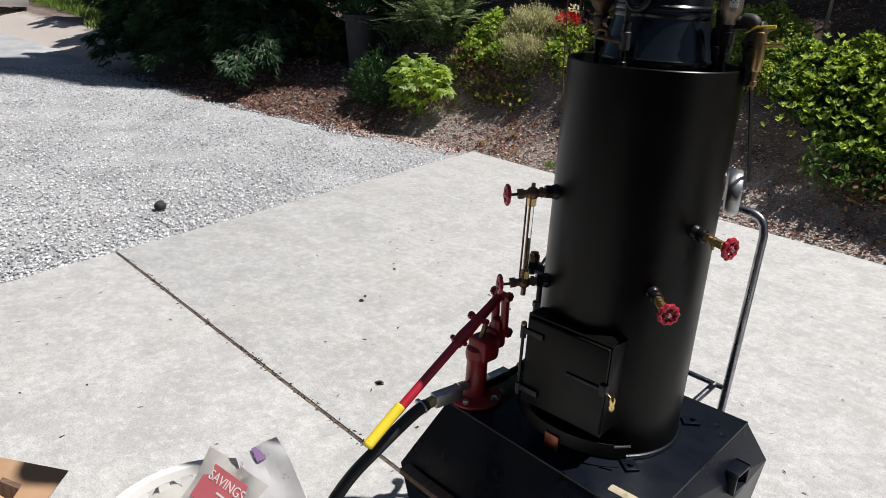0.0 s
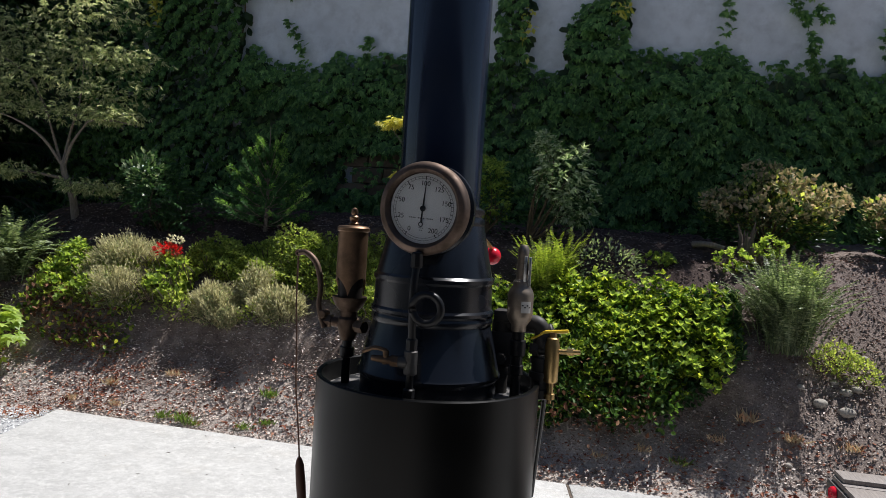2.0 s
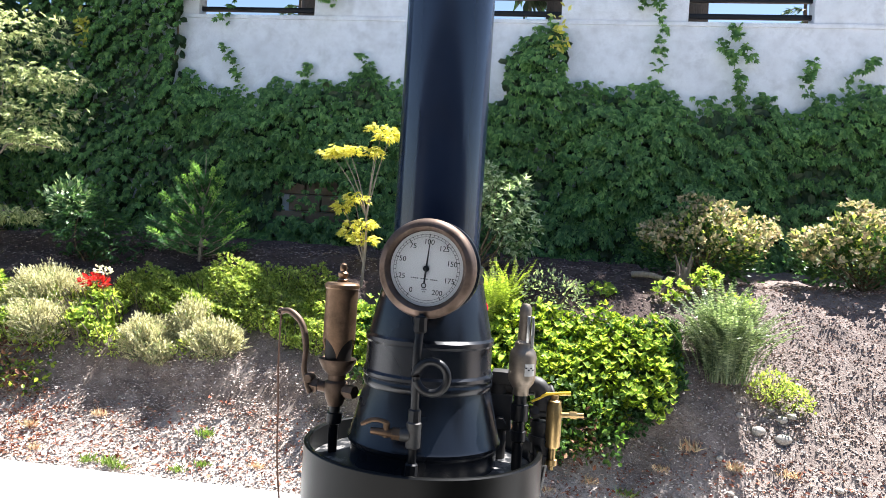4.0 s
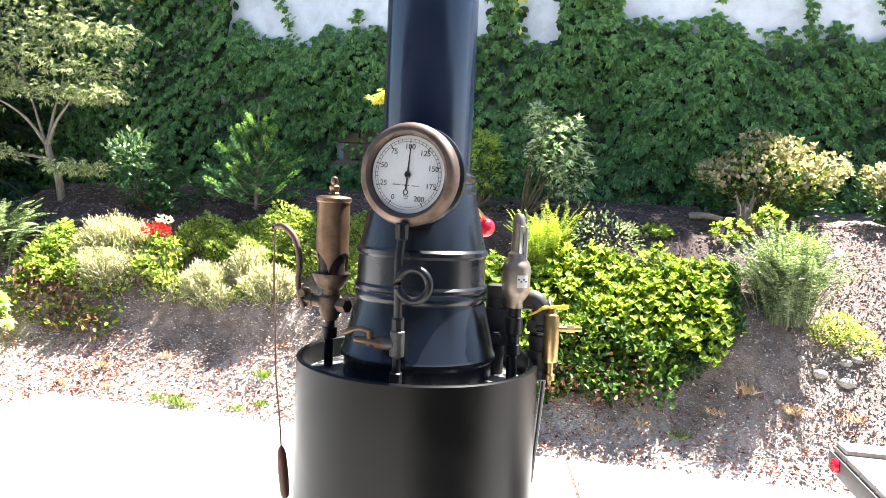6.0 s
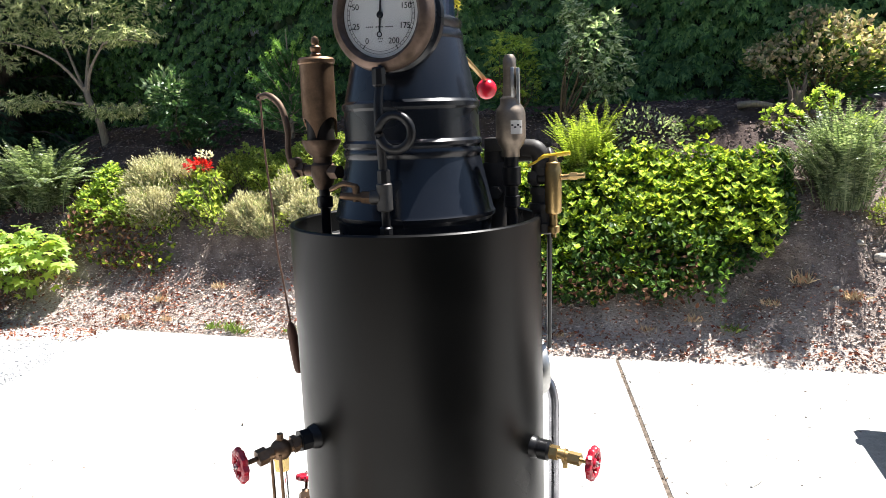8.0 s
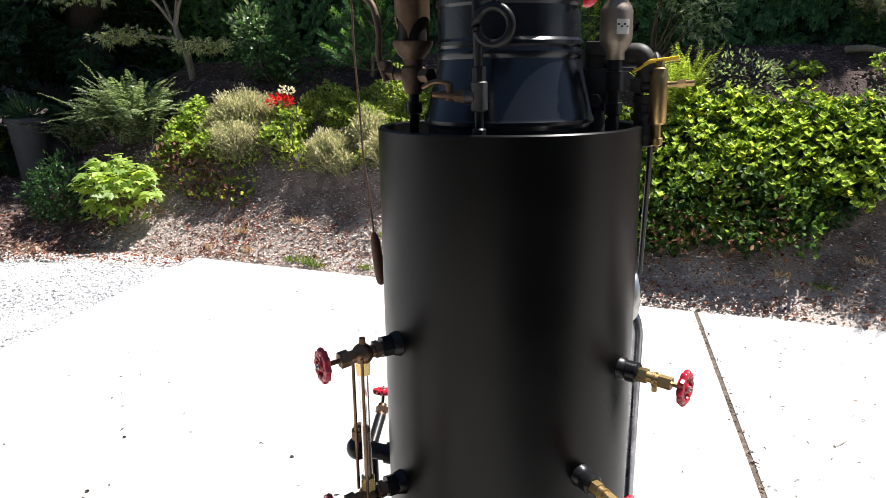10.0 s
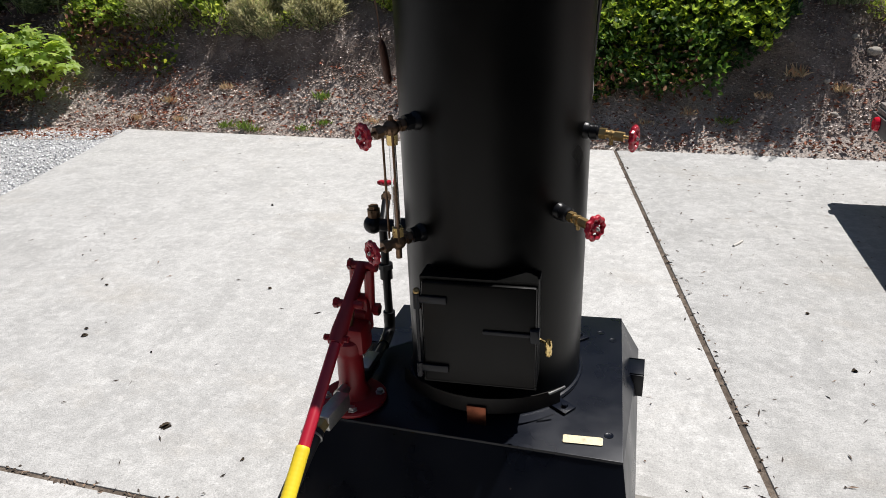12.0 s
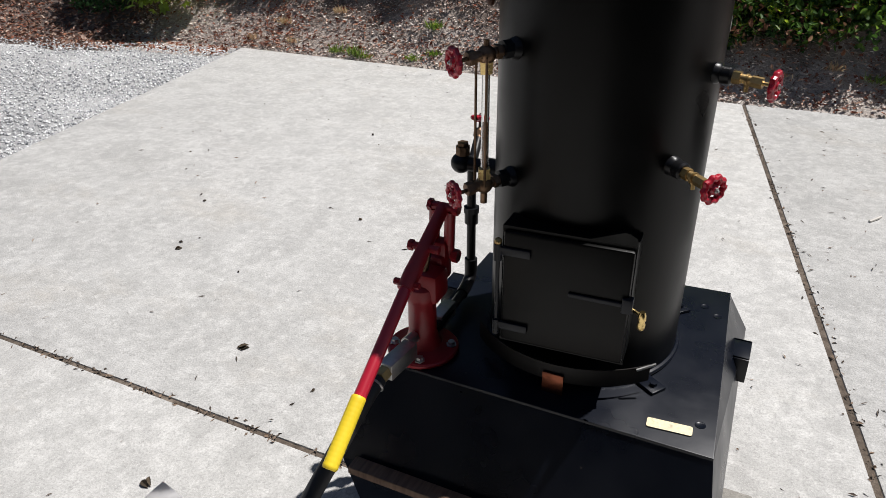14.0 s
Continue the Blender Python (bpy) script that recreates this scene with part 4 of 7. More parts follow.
rod(bm, (-0.262, 0.020, 0.812), (-0.274, 0.075, 0.838), 0.0100, seg=12)
feed = part("feed_pipe", bm, M_PIPE, boiler, "black iron feed pipe with check valve")
bm = bmesh.new()
rod(bm, (-0.274, -0.003, 0.832), (-0.274, -0.003, 0.850), 0.0150, seg=8)
rod(bm, (-0.274, -0.003, 0.850), (-0.274, -0.003, 0.858), 0.0120, seg=6)
part("check_valve", bm, M_OLDBRASS, feed, "bronze check valve cap")
bm = bmesh.new()
rod(bm, (-0.273, 0.072, 0.834), (-0.279, 0.094, 0.854), 0.0100, 0.0080, seg=10)
rod(bm, (-0.276, 0.083, 0.842), (-0.278, 0.090, 0.850), 0.0120, seg=6)
rod(bm, (-0.279, 0.094, 0.854), (-0.283, 0.106, 0.872), 0.0030, seg=8)
part("stop_valve", bm, M_OLDBRASS, feed, "bronze stop valve spindle")
handwheel(feed, (-0.2835, 0.107, 0.874), (-0.05, 0.25, 1), 0.020)

# try cocks
for az, z in ((math.atan2(-0.174, 0.219), 0.915), (math.atan2(-0.066, 0.270), 1.052)):
    d = Vector((math.cos(az), math.sin(az), 0))
    bm = bmesh.new()
    rod(bm, polar(az, R - 0.006, z + 0.004), polar(az, R + 0.010, z + 0.004), 0.0175, 0.0160, seg=24, soft=0.004)
    rod(bm, polar(az, R + 0.008, z + 0.003), polar(az, R + 0.028, z + 0.003), 0.0150, seg=16, soft=0.003)
    cock = part("try_cock", bm, M_PIPE, boiler, "brass try cock in a black boss")
    bm = bmesh.new()
    rod(bm, polar(az, R + 0.026, z + 0.002), polar(az, R + 0.040, z + 0.002), 0.0105, seg=6)
    rod(bm, polar(az, R + 0.038, z + 0.002), polar(az, R + 0.060, z), 0.0075, seg=12)
    rod(bm, polar(az, R + 0.048, z), polar(az, R + 0.052, z), 0.0105, seg=12)
    rod(bm, polar(az, R + 0.056, z), polar(az, R + 0.074, z - 0.001), 0.0092, seg=6)
    rod(bm, polar(az, R + 0.074, z - 0.001), polar(az, R + 0.090, z - 0.002), 0.0034, seg=8)
    rod(bm, polar(az, R + 0.050, z), polar(az, R + 0.050, z - 0.018), 0.0042, 0.0036, seg=8)
    part("cock_body", bm, M_BRASS, cock, "brass valve body with a spout")
    handwheel(cock, polar(az, R + 0.092, z - 0.002), d)

# fire door in its frame
DM = Matrix.Translation((0.012, -0.222, 0.692)) @ Matrix.Rotation(radians(4), 4, "Z")
bm = bmesh.new()
# door frame: side cheeks from the shell to the door, curved at the back
for sx in (-0.106, 0.112):
    block(bm, (0.008, 0.085, 0.225), DM @ Matrix.Translation((sx, 0.046, 0)), 0.001)
prof = [(-0.110, 0.004)] + [(0.19 * math.sin(radians(a)) - 0.012, 0.2225 - 0.192 * math.cos(radians(a))) for a in range(-30, 41, 4)] + [(0.116, 0.004)]
prism(bm, prof, 0.108, 0.118, DM)
prism(bm, prof, -0.118, -0.110, DM)
dframe = part("door_frame", bm, M_SHELL, boiler, "black door frame boxed out from the shell")
bm = bmesh.new()
block(bm, (0.220, 0.012, 0.222), DM @ Matrix.Translation((0.004, 0, 0)), 0.005)
door = part("fire_door", bm, M_SHELL, boiler, "closed black fire door with strap hinges")
for z in (0.075, -0.078):
    bm = bmesh.new()
    block(bm, (0.055, 0.007, 0.016), DM @ Matrix.Translation((-0.084, -0.008, z)), 0.002)
    part("strap_hinge", bm, M_BASE, door)
bm = bmesh.new()
block(bm, (0.095, 0.006, 0.009), DM @ Matrix.Translation((0.060, -0.008, 0.012)), 0.002)
block(bm, (0.018, 0.016, 0.028), DM @ Matrix.Translation((0.112, -0.006, 0.012)), 0.002)
part("latch_bar", bm, M_BASE, door)
bm = bmesh.new()
HP = DM @ Vector((-0.115, -0.006, -0.006))
rod(bm, HP + Vector((0, 0, 0.060)), HP + Vector((0, 0, 0.092)), 0.0075, seg=12)
rod(bm, HP + Vector((0, 0, -0.092)), HP + Vector((0, 0, -0.062)), 0.0075, seg=12)
rod(bm, HP + Vector((0, 0, -0.095)), HP + Vector((0, 0, 0.094)), 0.0040, seg=10)
part("hinge_pin", bm, M_BASE, door)
bm = bmesh.new()
bmesh.ops.create_uvsphere(bm, u_segments=14, v_segments=10, radius=0.0072, matrix=Matrix.Translation(HP + Vector((0, 0, 0.096))))
part("hinge_knob", bm, M_BRASS, door, "dull brass hinge knob")
bm = bmesh.new()
KP = DM @ Vector((0.138, -0.008, -0.010))
rod(bm, KP + Vector((-0.02, 0.01, 0.010)), KP + Vector((0.004, 0, 0.006)), 0.0032, seg=8)
lathe(bm, [(0, 0.016), (0.0045, 0.016), (0.0065, 0.010), (0.0075, 0.002), (0.0060, -0.002), (0.0072, -0.008), (0.0068, -0.016), (0.003, -0.021), (0, -0.022)], 16, Matrix.Translation(KP))
part("latch_knob", bm, M_BRIGHT, door, "bright brass latch knob")
# ash pit band with its copper tab
bm = bmesh.new()
arc = [radians(-138 + 3.2 * k) for k in range(31)]
for a, b in zip(arc, arc[1:]):
    q = [[bm.verts.new(polar(t, rr, z)) for rr, z in ((0.2265, 0.512), (0.2265, 0.548), (0.2245, 0.548), (0.2245, 0.512))] for t in (a, b)]
    for k in range(4):
        j = (k + 1) % 4
        bm.faces.new((q[0][k], q[1][k], q[1][j], q[0][j]))
bmesh.ops.remove_doubles(bm, verts=bm.verts, dist=0.0001)
ash = part("ash_band", bm, M_RUSTY, boiler, "browned steel ash door strip")
bm = bmesh.new()
block(bm, (0.040, 0.004, 0.044), Matrix.Translation((0.010, -0.2295, 0.508)), 0.001)
part("tab", bm, M_COPPER, ash, "copper coloured tab")
bm = bmesh.new()
rod(bm, (0.148, -0.175, 0.545), (0.178, -0.158, 0.556), 0.0028, seg=8)
part("handle", bm, M_STEEL, ash, "small bright wire handle")
# hold-down clips
for at, turn in (((0.172, -0.136, BASE_Z), -35), ((-0.150, 0.168, BASE_Z), 145), ((0.172, 0.150, BASE_Z), 45)):
    m = Matrix.Translation(at) @ Matrix.Rotation(radians(turn), 4, "Z")
    bm = bmesh.new()
    block(bm, (0.044, 0.034, 0.006), m @ Matrix.Translation((0, 0, 0.004)), 0.001)
    rod(bm, m @ Vector((0.006, 0, 0.006)), m @ Vector((0.006, 0, 0.014)), 0.0068, seg=6)
    part("clip", bm, M_BASE, boiler, "bolted hold-down clip")
# round second gauge and handles on the far right
bm = bmesh.new()
BM_ = aim((0.130, 0.196, 1.095), (0.29, 0.28, 1.10))
lathe(bm, [(0, -0.004), (0.050, -0.004), (0.056, 0.004), (0.056, 0.022), (0.052, 0.028), (0.046, 0.024), (0, 0.024)], 40, BM_)
disc = part("round_gauge", bm, M_STEEL, boiler, "round steel cased gauge on the far side")
bm = bmesh.new()
rod(bm, (0.170, 0.205, 1.13), (0.196, 0.058, 1.365), 0.0042, seg=8)
part("gauge_pipe", bm, M_PIPE, disc, "thin dark gauge pipe")

# ---- the cart under the boiler ----
cart = thing("boiler_cart", (0, 0, 0), "black steel cart with flared skirts on timber skids", "cart")
TX0, TX1, TY0, TY1 = -0.302, 0.292, -0.278, 0.275
bm = bmesh.new()
prism(bm, [(TX0, TY0), (TX1 + 0.012, TY0), (TX1 - 0.022, TY1), (TX0, TY1 - 0.05)], BASE_Z - 0.006, BASE_Z)
bmesh.ops.bevel(bm, geom=[e for e in bm.edges if all(v.co.z > BASE_Z - 0.002 for v in e.verts)], offset=0.002, segments=2, profile=0.5, affect="EDGES")
part("top_plate", bm, M_BASE, cart, "scuffed black deck plate")
top = [Vector((TX0, TY0, BASE_Z - 0.006)), Vector((TX1 + 0.012, TY0, BASE_Z - 0.006)), Vector((TX1 - 0.022, TY1, BASE_Z - 0.006)), Vector((TX0, TY1 - 0.05, BASE_Z - 0.006))]
low = [Vector((-0.375, -0.370, 0.290)), Vector((0.340, -0.370, 0.290)), Vector((0.318, 0.335, 0.365)), Vector((-0.375, 0.30, 0.30))]
for k in range(4):
    j = (k + 1) % 4
    bm = bmesh.new()
    a, b, c, d = top[k], top[j], low[j], low[k]
    nrm = (b - a).cross(d - a).normalized() * 0.006
    outer = [bm.verts.new(v) for v in (a, b, c, d)]
    inner = [bm.verts.new(v + nrm * (1 if nrm.dot(-a.xy.to_3d()) > 0 else -1)) for v in (a, b, c, d)]
    bm.faces.new(outer)
    bm.faces.new(inner[::-1])
    for i in range(4):
        bm.faces.new((outer[i], inner[i], inner[(i + 1) % 4], outer[(i + 1) % 4]))
    part("skirt", bm, M_BASE, cart)
for k in range(4):
    j = (k + 1) % 4
    bm = bmesh.new()
    c, d = low[j], low[k]
    pts4 = [d, c, Vector((c.x * 0.93, c.y * 0.93, 0.12)), Vector((d.x * 0.93, d.y * 0.93, 0.12))]
    vs4 = [bm.verts.new(v) for v in pts4]
    vs5 = [bm.verts.new(Vector((v.x * 0.98, v.y * 0.98, v.z))) for v in pts4]
    bm.faces.new(vs4)
    bm.faces.new(vs5[::-1])
    for i in range(4):
        bm.faces.new((vs4[i], vs5[i], vs5[(i + 1) % 4], vs4[(i + 1) % 4]))
    part("side_panel", bm, M_BASE, cart)
# lifting socket on the side
bm = bmesh.new()
for dy, dz, sy, sz in ((0, 0.025, 0.075, 0.008), (0, -0.025, 0.075, 0.008), (0.034, 0, 0.008, 0.058), (-0.034, 0, 0.008, 0.058)):
    block(bm, (0.040, sy, sz), Matrix.Translation((0.314, 0.140 + dy, 0.405 + dz)), 0.001)
part("lifting_socket", bm, M_BASE, cart, "square steel lifting socket")
# unseen mirrored socket, added to cast a shadow left of the cart
bm = bmesh.new()
for dy, dz, sy, sz in ((0, 0.025, 0.075, 0.008), (0, -0.025, 0.075, 0.008), (0.034, 0, 0.008, 0.058), (-0.034, 0, 0.008, 0.058)):
    block(bm, (0.060, sy, sz), Matrix.Translation((-0.350, 0.140 + dy, 0.405 + dz)), 0.001)
part("lifting_socket", bm, M_BASE, cart, "square steel lifting socket")
M_TIMBER = wood("brown timber", (0.10, 0.055, 0.035), (0.20, 0.12, 0.075), (12, 1, 1))
for y in (-0.32, 0.26):
    bm = bmesh.new()
    block(bm, (0.62, 0.09, 0.115), Matrix.Translation((0.0, y, 0.0625)), 0.004)
    part("skid", bm, M_TIMBER, cart, "brown timber skid")
bm = bmesh.new()
block(bm, (0.70, 0.035, 0.018), Matrix.Translation((0.01, -0.388, 0.300)), 0.003)
part("edge_board", bm, M_TIMBER, cart, "brown timber edge board")
bm = bmesh.new()
outline = []
for cx_, cy_, a0 in ((0.0345, 0.0080, 0), (-0.0345, 0.0080, 90), (-0.0345, -0.0080, 180), (0.0345, -0.0080, 270)):
    outline += [(cx_ + 0.004 * math.cos(radians(a0 + 30 * k)), cy_ + 0.004 * math.sin(radians(a0 + 30 * k))) for k in range(4)]
prism(bm, outline, 0.0012, 0.0026, Matrix.Translation((0.224, -0.233, BASE_Z)) @ Matrix.Rotation(radians(5), 4, "Z"))
plaque = part("name_plate", bm, M_PLATE, cart, "small brass plate")
for px_, py_ in ((0.272, -0.205), (0.255, 0.16), (0.225, 0.19)):
    bm = bmesh.new()
    lathe(bm, [(0.0095, 0.0002), (0.0093, 0.0010), (0.0078, 0.0010), (0.0072, 0.0006), (0, 0.0006)], 18, Matrix.Translation((px_, py_, BASE_Z)))
    part("plug", bm, M_BASE, cart)
# push handle of bent tube at the back
bm = bmesh.new()
sweep(bm, smooth_path([(0.138, 0.400, 0.16), (0.138, 0.430, 0.50), (0.139, 0.448, 0.86), (0.136, 0.452, 0.945), (0.112, 0.454, 0.980), (0.05, 0.454, 0.988), (-0.06, 0.454, 0.988), (-0.122, 0.454, 0.980), (-0.146, 0.452, 0.945), (-0.149, 0.448, 0.86), (-0.148, 0.430, 0.50), (-0.148, 0.400, 0.16)], 5), 0.0115, 14)
hdl = part("push_handle", bm, M_CHROME, cart, "bent dull chrome tube handle")
bm = bmesh.new()
rod(bm, (0.138, 0.432, 0.460), (-0.148, 0.432, 0.460), 0.008, seg=12)
rod(bm, (0.10, 0.432, 0.460), (0.10, 0.28, 0.440), 0.010, seg=10)
rod(bm, (-0.11, 0.432, 0.460), (-0.11, 0.25, 0.440), 0.010, seg=10)
part("cross_bar", bm, M_CHROME, hdl)
bm = bmesh.new()
block(bm, (0.10, 0.19, 0.14), Matrix.Translation((0.352, -0.06, 0.070)), 0.006)
tagged(mesh_object("concrete_block", bm, M_BLOCK), "grey concrete block beside the cart", "concrete block")

# ---- the hand pump ----
pump = thing("hand_pump", (-0.268, -0.208, BASE_Z), "red cast iron hand pump bolted to the cart", "hand pump")
pump_parts = []


def ppart(name, bm, mat, label="", parent=None):
    bmesh.ops.translate(bm, verts=bm.verts, vec=(0.268, 0.208, -BASE_Z))
    return part(name, bm, mat, parent or pump, label)


PX, PY = -0.268, -0.208
PM = Matrix.Translation((PX, PY, BASE_Z))
bm = bmesh.new()
lathe(bm, [(0, 0.0005), (0.070, 0.0005), (0.072, 0.003), (0.072, 0.008), (0.069, 0.011), (0.045, 0.013), (0.036, 0.020), (0, 0.020)], 48, PM)
flange = ppart("flange", bm, M_PUMP, "round red foot flange")
for a in (20, 110, 200, 290):
    bm = bmesh.new()
    m = PM @ Matrix.Translation((0.057 * math.cos(radians(a)), 0.057 * math.sin(radians(a)), 0.0125))
    lathe(bm, [(0.011, 0), (0.011, 0.0018), (0.0072, 0.002), (0.0072, 0.0085), (0, 0.009)], 6, m)
    ppart("bolt", bm, M_STEEL, "bright bolt")
bm = bmesh.new()
lathe(bm, [(0.040, 0.014), (0.034, 0.028), (0.0285, 0.045), (0.0275, 0.115), (0.031, 0.120), (0.033, 0.135), (0.031, 0.150), (0.024, 0.156), (0.0, 0.158)], 36, PM)
ppart("barrel", bm, M_PUMP, "red pump barrel")
bm = bmesh.new()
block(bm, (0.068, 0.062, 0.066), PM @ Matrix.Translation((0.006, 0.014, 0.150)), 0.014)
block(bm, (0.042, 0.036, 0.05), PM @ Matrix.Translation((0.010, 0.046, 0.175)), 0.008)
rod(bm, PM @ Vector((0.016, 0.052, 0.205)), PM @ Vector((0.016, 0.052, 0.165)), 0.0110, seg=12)
block(bm, (0.034, 0.034, 0.085), PM @ Matrix.Translation((0.016, 0.055, 0.185)), 0.009)
rod(bm, PM @ Vector((-0.016, 0.062, 0.193)), PM @ Vector((0.050, 0.062, 0.193)), 0.0085, seg=12)
rod(bm, PM @ Vector((0.038, 0.062, 0.193)), PM @ Vector((0.050, 0.062, 0.193)), 0.0135, seg=6)
ppart("head", bm, M_PUMP, "red pump head with pivot lug")
bm = bmesh.new()
rod(bm, PM @ Vector((0.002, -0.004, 0.150)), PM @ Vector((0.012, 0.012, 0.232)), 0.0068, seg=12)
ppart("piston_rod", bm, M_OLDBRASS, "bronze piston rod")
bm = bmesh.new()
# twin links from the pivot lug to the top of the handle
for sx in (-0.016, 0.016):
    sweep(bm, [PM @ Vector((sx + 0.012, 0.064, 0.193)), PM @ Vector((sx + 0.024, 0.046, 0.297))], 0.0110, 10)
rod(bm, PM @ Vector((0.000, 0.042, 0.304)), PM @ Vector((0.058, 0.042, 0.304)), 0.0082, seg=12)
rod(bm, PM @ Vector((0.048, 0.042, 0.304)), PM @ Vector((0.060, 0.042, 0.304)), 0.0125, seg=6)
rod(bm, PM @ Vector((-0.002, 0.042, 0.304)), PM @ Vector((0.006, 0.042, 0.304)), 0.0120, seg=6)
ppart("link", bm, M_PUMP, "red rocker links")
T0, T1, T2, T3 = PM @ Vector((0.027, 0.046, 0.304)), PM @ Vector((0.026, -0.112, 0.209)), PM @ Vector((0.038, -0.305, 0.106)), PM @ Vector((0.039, -0.378, 0.056))
bm = bmesh.new()
d = (T1 - T0).normalized()
sweep(bm, [T0, T0 + d * 0.05, T0 + d * 0.11, T1 - d * 0.03, T1], [0.0120, 0.0126, 0.0138, 0.0162, 0.0150], 14)
rod(bm, T0 + d * 0.095 + Vector((-0.028, 0, 0)), T0 + d * 0.095 + Vector((0.030, 0, 0)), 0.0078, seg=10)
rod(bm, T0 + d * 0.095 + Vector((-0.031, 0, 0)), T0 + d * 0.095 + Vector((-0.022, 0, 0)), 0.0105, seg=6)
rod(bm, T1 - d * 0.012 + Vector((-0.026, 0, 0)), T1 - d * 0.012 + Vector((0.024, 0, 0)), 0.0065, seg=6)
ppart("handle_socket", bm, M_PUMP, "red handle socket with cross bolts")
bm = bmesh.new()
rod(bm, T1 - d * 0.03, T3, 0.0112, seg=16)
rod_handle = ppart("handle", bm, M_RED, "red pump handle")
bm = bmesh.new()
gdir = (T3 - T2).normalized()
G0, G1 = T2 + gdir * -0.012, T3 + gdir * 0.020
n_ = 44
sweep(bm, [G0 + (G1 - G0) * (k / n_) for k in range(n_ + 1)], [0.0112] + [0.0127 + 0.0003 * (k % 3 == 0) for k in range(1, n_)] + [0.0110], 20)
ppart("grip", bm, M_YELLOW, "ribbed bright yellow rubber grip", rod_handle)
# suction and delivery valve boxes
bm = bmesh.new()
block(bm, (0.030, 0.085, 0.034), Matrix.Translation((PX + 0.008, PY - 0.115, 0.540)) @ Matrix.Rotation(radians(-6), 4, "Z"), 0.003)
rod(bm, (PX - 0.006, PY - 0.06, 0.536), (PX - 0.003, PY - 0.03, 0.534), 0.012, seg=12)
vbox = ppart("valve_box", bm, M_STEEL, "pale galvanised suction valve block")
bm = bmesh.new()
rod(bm, (PX + 0.004, PY - 0.155, 0.540), (PX + 0.002, PY - 0.176, 0.537), 0.0145, seg=6)
rod(bm, (PX + 0.002, PY - 0.176, 0.537), (PX + 0.0, PY - 0.200, 0.530), 0.0085, seg=10)
ppart("hose_barb", bm, M_BRASS, "brass hose barb", vbox)
bm = bmesh.new()
ring(bm, aim((PX + 0.0008, PY - 0.190, 0.533), (PX - 0.0005, PY - 0.205, 0.529)), 0.0150, 0.0028, 24, 6)
block(bm, (0.020, 0.012, 0.010), Matrix.Translation((PX - 0.014, PY - 0.190, 0.540)), 0.001)
ppart("hose_clamp", bm, M_STEEL, "steel hose clamp", vbox)
bm = bmesh.new()
block(bm, (0.028, 0.070, 0.032), Matrix.Translation((PX + 0.004, PY + 0.085, 0.520)), 0.003)
ppart("valve_box", bm, M_STEEL, "pale galvanised delivery valve block")
# suction hose
bm = bmesh.new()
sweep(bm, smooth_path([(PX + 0.001, PY - 0.178, 0.536), (PX - 0.001, PY - 0.225, 0.522), (PX - 0.010, -0.52, 0.470), (PX - 0.028, -0.61, 0.395), (PX - 0.045, -0.70, 0.27), (PX - 0.08, -0.76, 0.12), (PX - 0.16, -0.82, 0.03), (PX - 0.40, -1.02, 0.017), (PX - 0.75, -1.35, 0.017), (PX - 1.0, -2.0, 0.017)], 8), 0.0155, 16)
tagged(mesh_object("suction_hose", bm, M_HOSE), "thick black rubber suction hose hanging to the slab", "hose")


# ---- plants: helpers ----
rng = np.random.default_rng(7)


def unit(v):
    return v / np.maximum(np.linalg.norm(v, axis=-1, keepdims=True), 1e-9)


def blades(p, d, length, width, fold=0.25, droop=0.0, up=None):
    """Pointed leaves from p along d: four corners and a crease each."""
    n = len(p)
    d = unit(d)
    ref = up if up is not None else unit(rng.normal(size=(n, 3)) * 0.7 + np.array([0, -0.25, 0.8]))
    s = unit(np.cross(d, ref))
    u = np.cross(s, d)
    L, W = np.broadcast_to(length, n)[:, None], np.broadcast_to(width, n)[:, None]
    mid = p + d * L * 0.45
    v = np.stack([p, mid + s * W / 2 + u * W * fold, p + d * L - u * L * droop, mid - s * W / 2 + u * W * fold], 1).reshape(-1, 3)
    k = np.arange(n)[:, None] * 4
    f = np.concatenate([k + np.array([[0, 1, 2]]), k + np.array([[0, 2, 3]])], 0)
    return v, f


def joined(*sets):
    vs, fs, o = [], [], 0
    for v, f in sets:
        vs.append(v)
        fs.append(f + o)
        o += len(v)
    return np.concatenate(vs), np.concatenate(fs)


def fingers(p, d, length, width, count=5, spread=70, droop=0.1):
    """Hand-shaped leaves of several leaflets."""
    d = unit(d)
    ref = unit(rng.normal(size=(len(p), 3)) * 0.45 + np.array([0, -0.35, 0.85]))
    s = unit(np.cross(d, ref))
    out = []
    for k in range(count):
        a = radians(-spread + 2 * spread * k / (count - 1))
        q = 1.0 - 0.35 * abs(k / (count - 1) - 0.5) * 2
        out.append(blades(p, d * math.cos(a) + s * math.sin(a), length * q, width, 0.12, droop, ref))
    return joined(*out)


def blob(c, r, n, hollow=0.55):
    """Points in a lumpy ellipsoid, denser near its skin, with outward ways."""
    d = unit(rng.normal(size=(n, 3)))
    lump = 1 + 0.16 * np.sin(5 * d[:, 0] + 3 * d[:, 2] + c[0] * 7) + 0.12 * np.sin(9 * d[:, 1] + 6 * d[:, 2] + c[1] * 5)
    t = np.power(rng.random(n), 0.5) * (1 - hollow) + hollow
    t *= rng.normal(1, 0.07, n)
    return np.asarray(c) + d * np.asarray(r) * (t * lump)[:, None], d


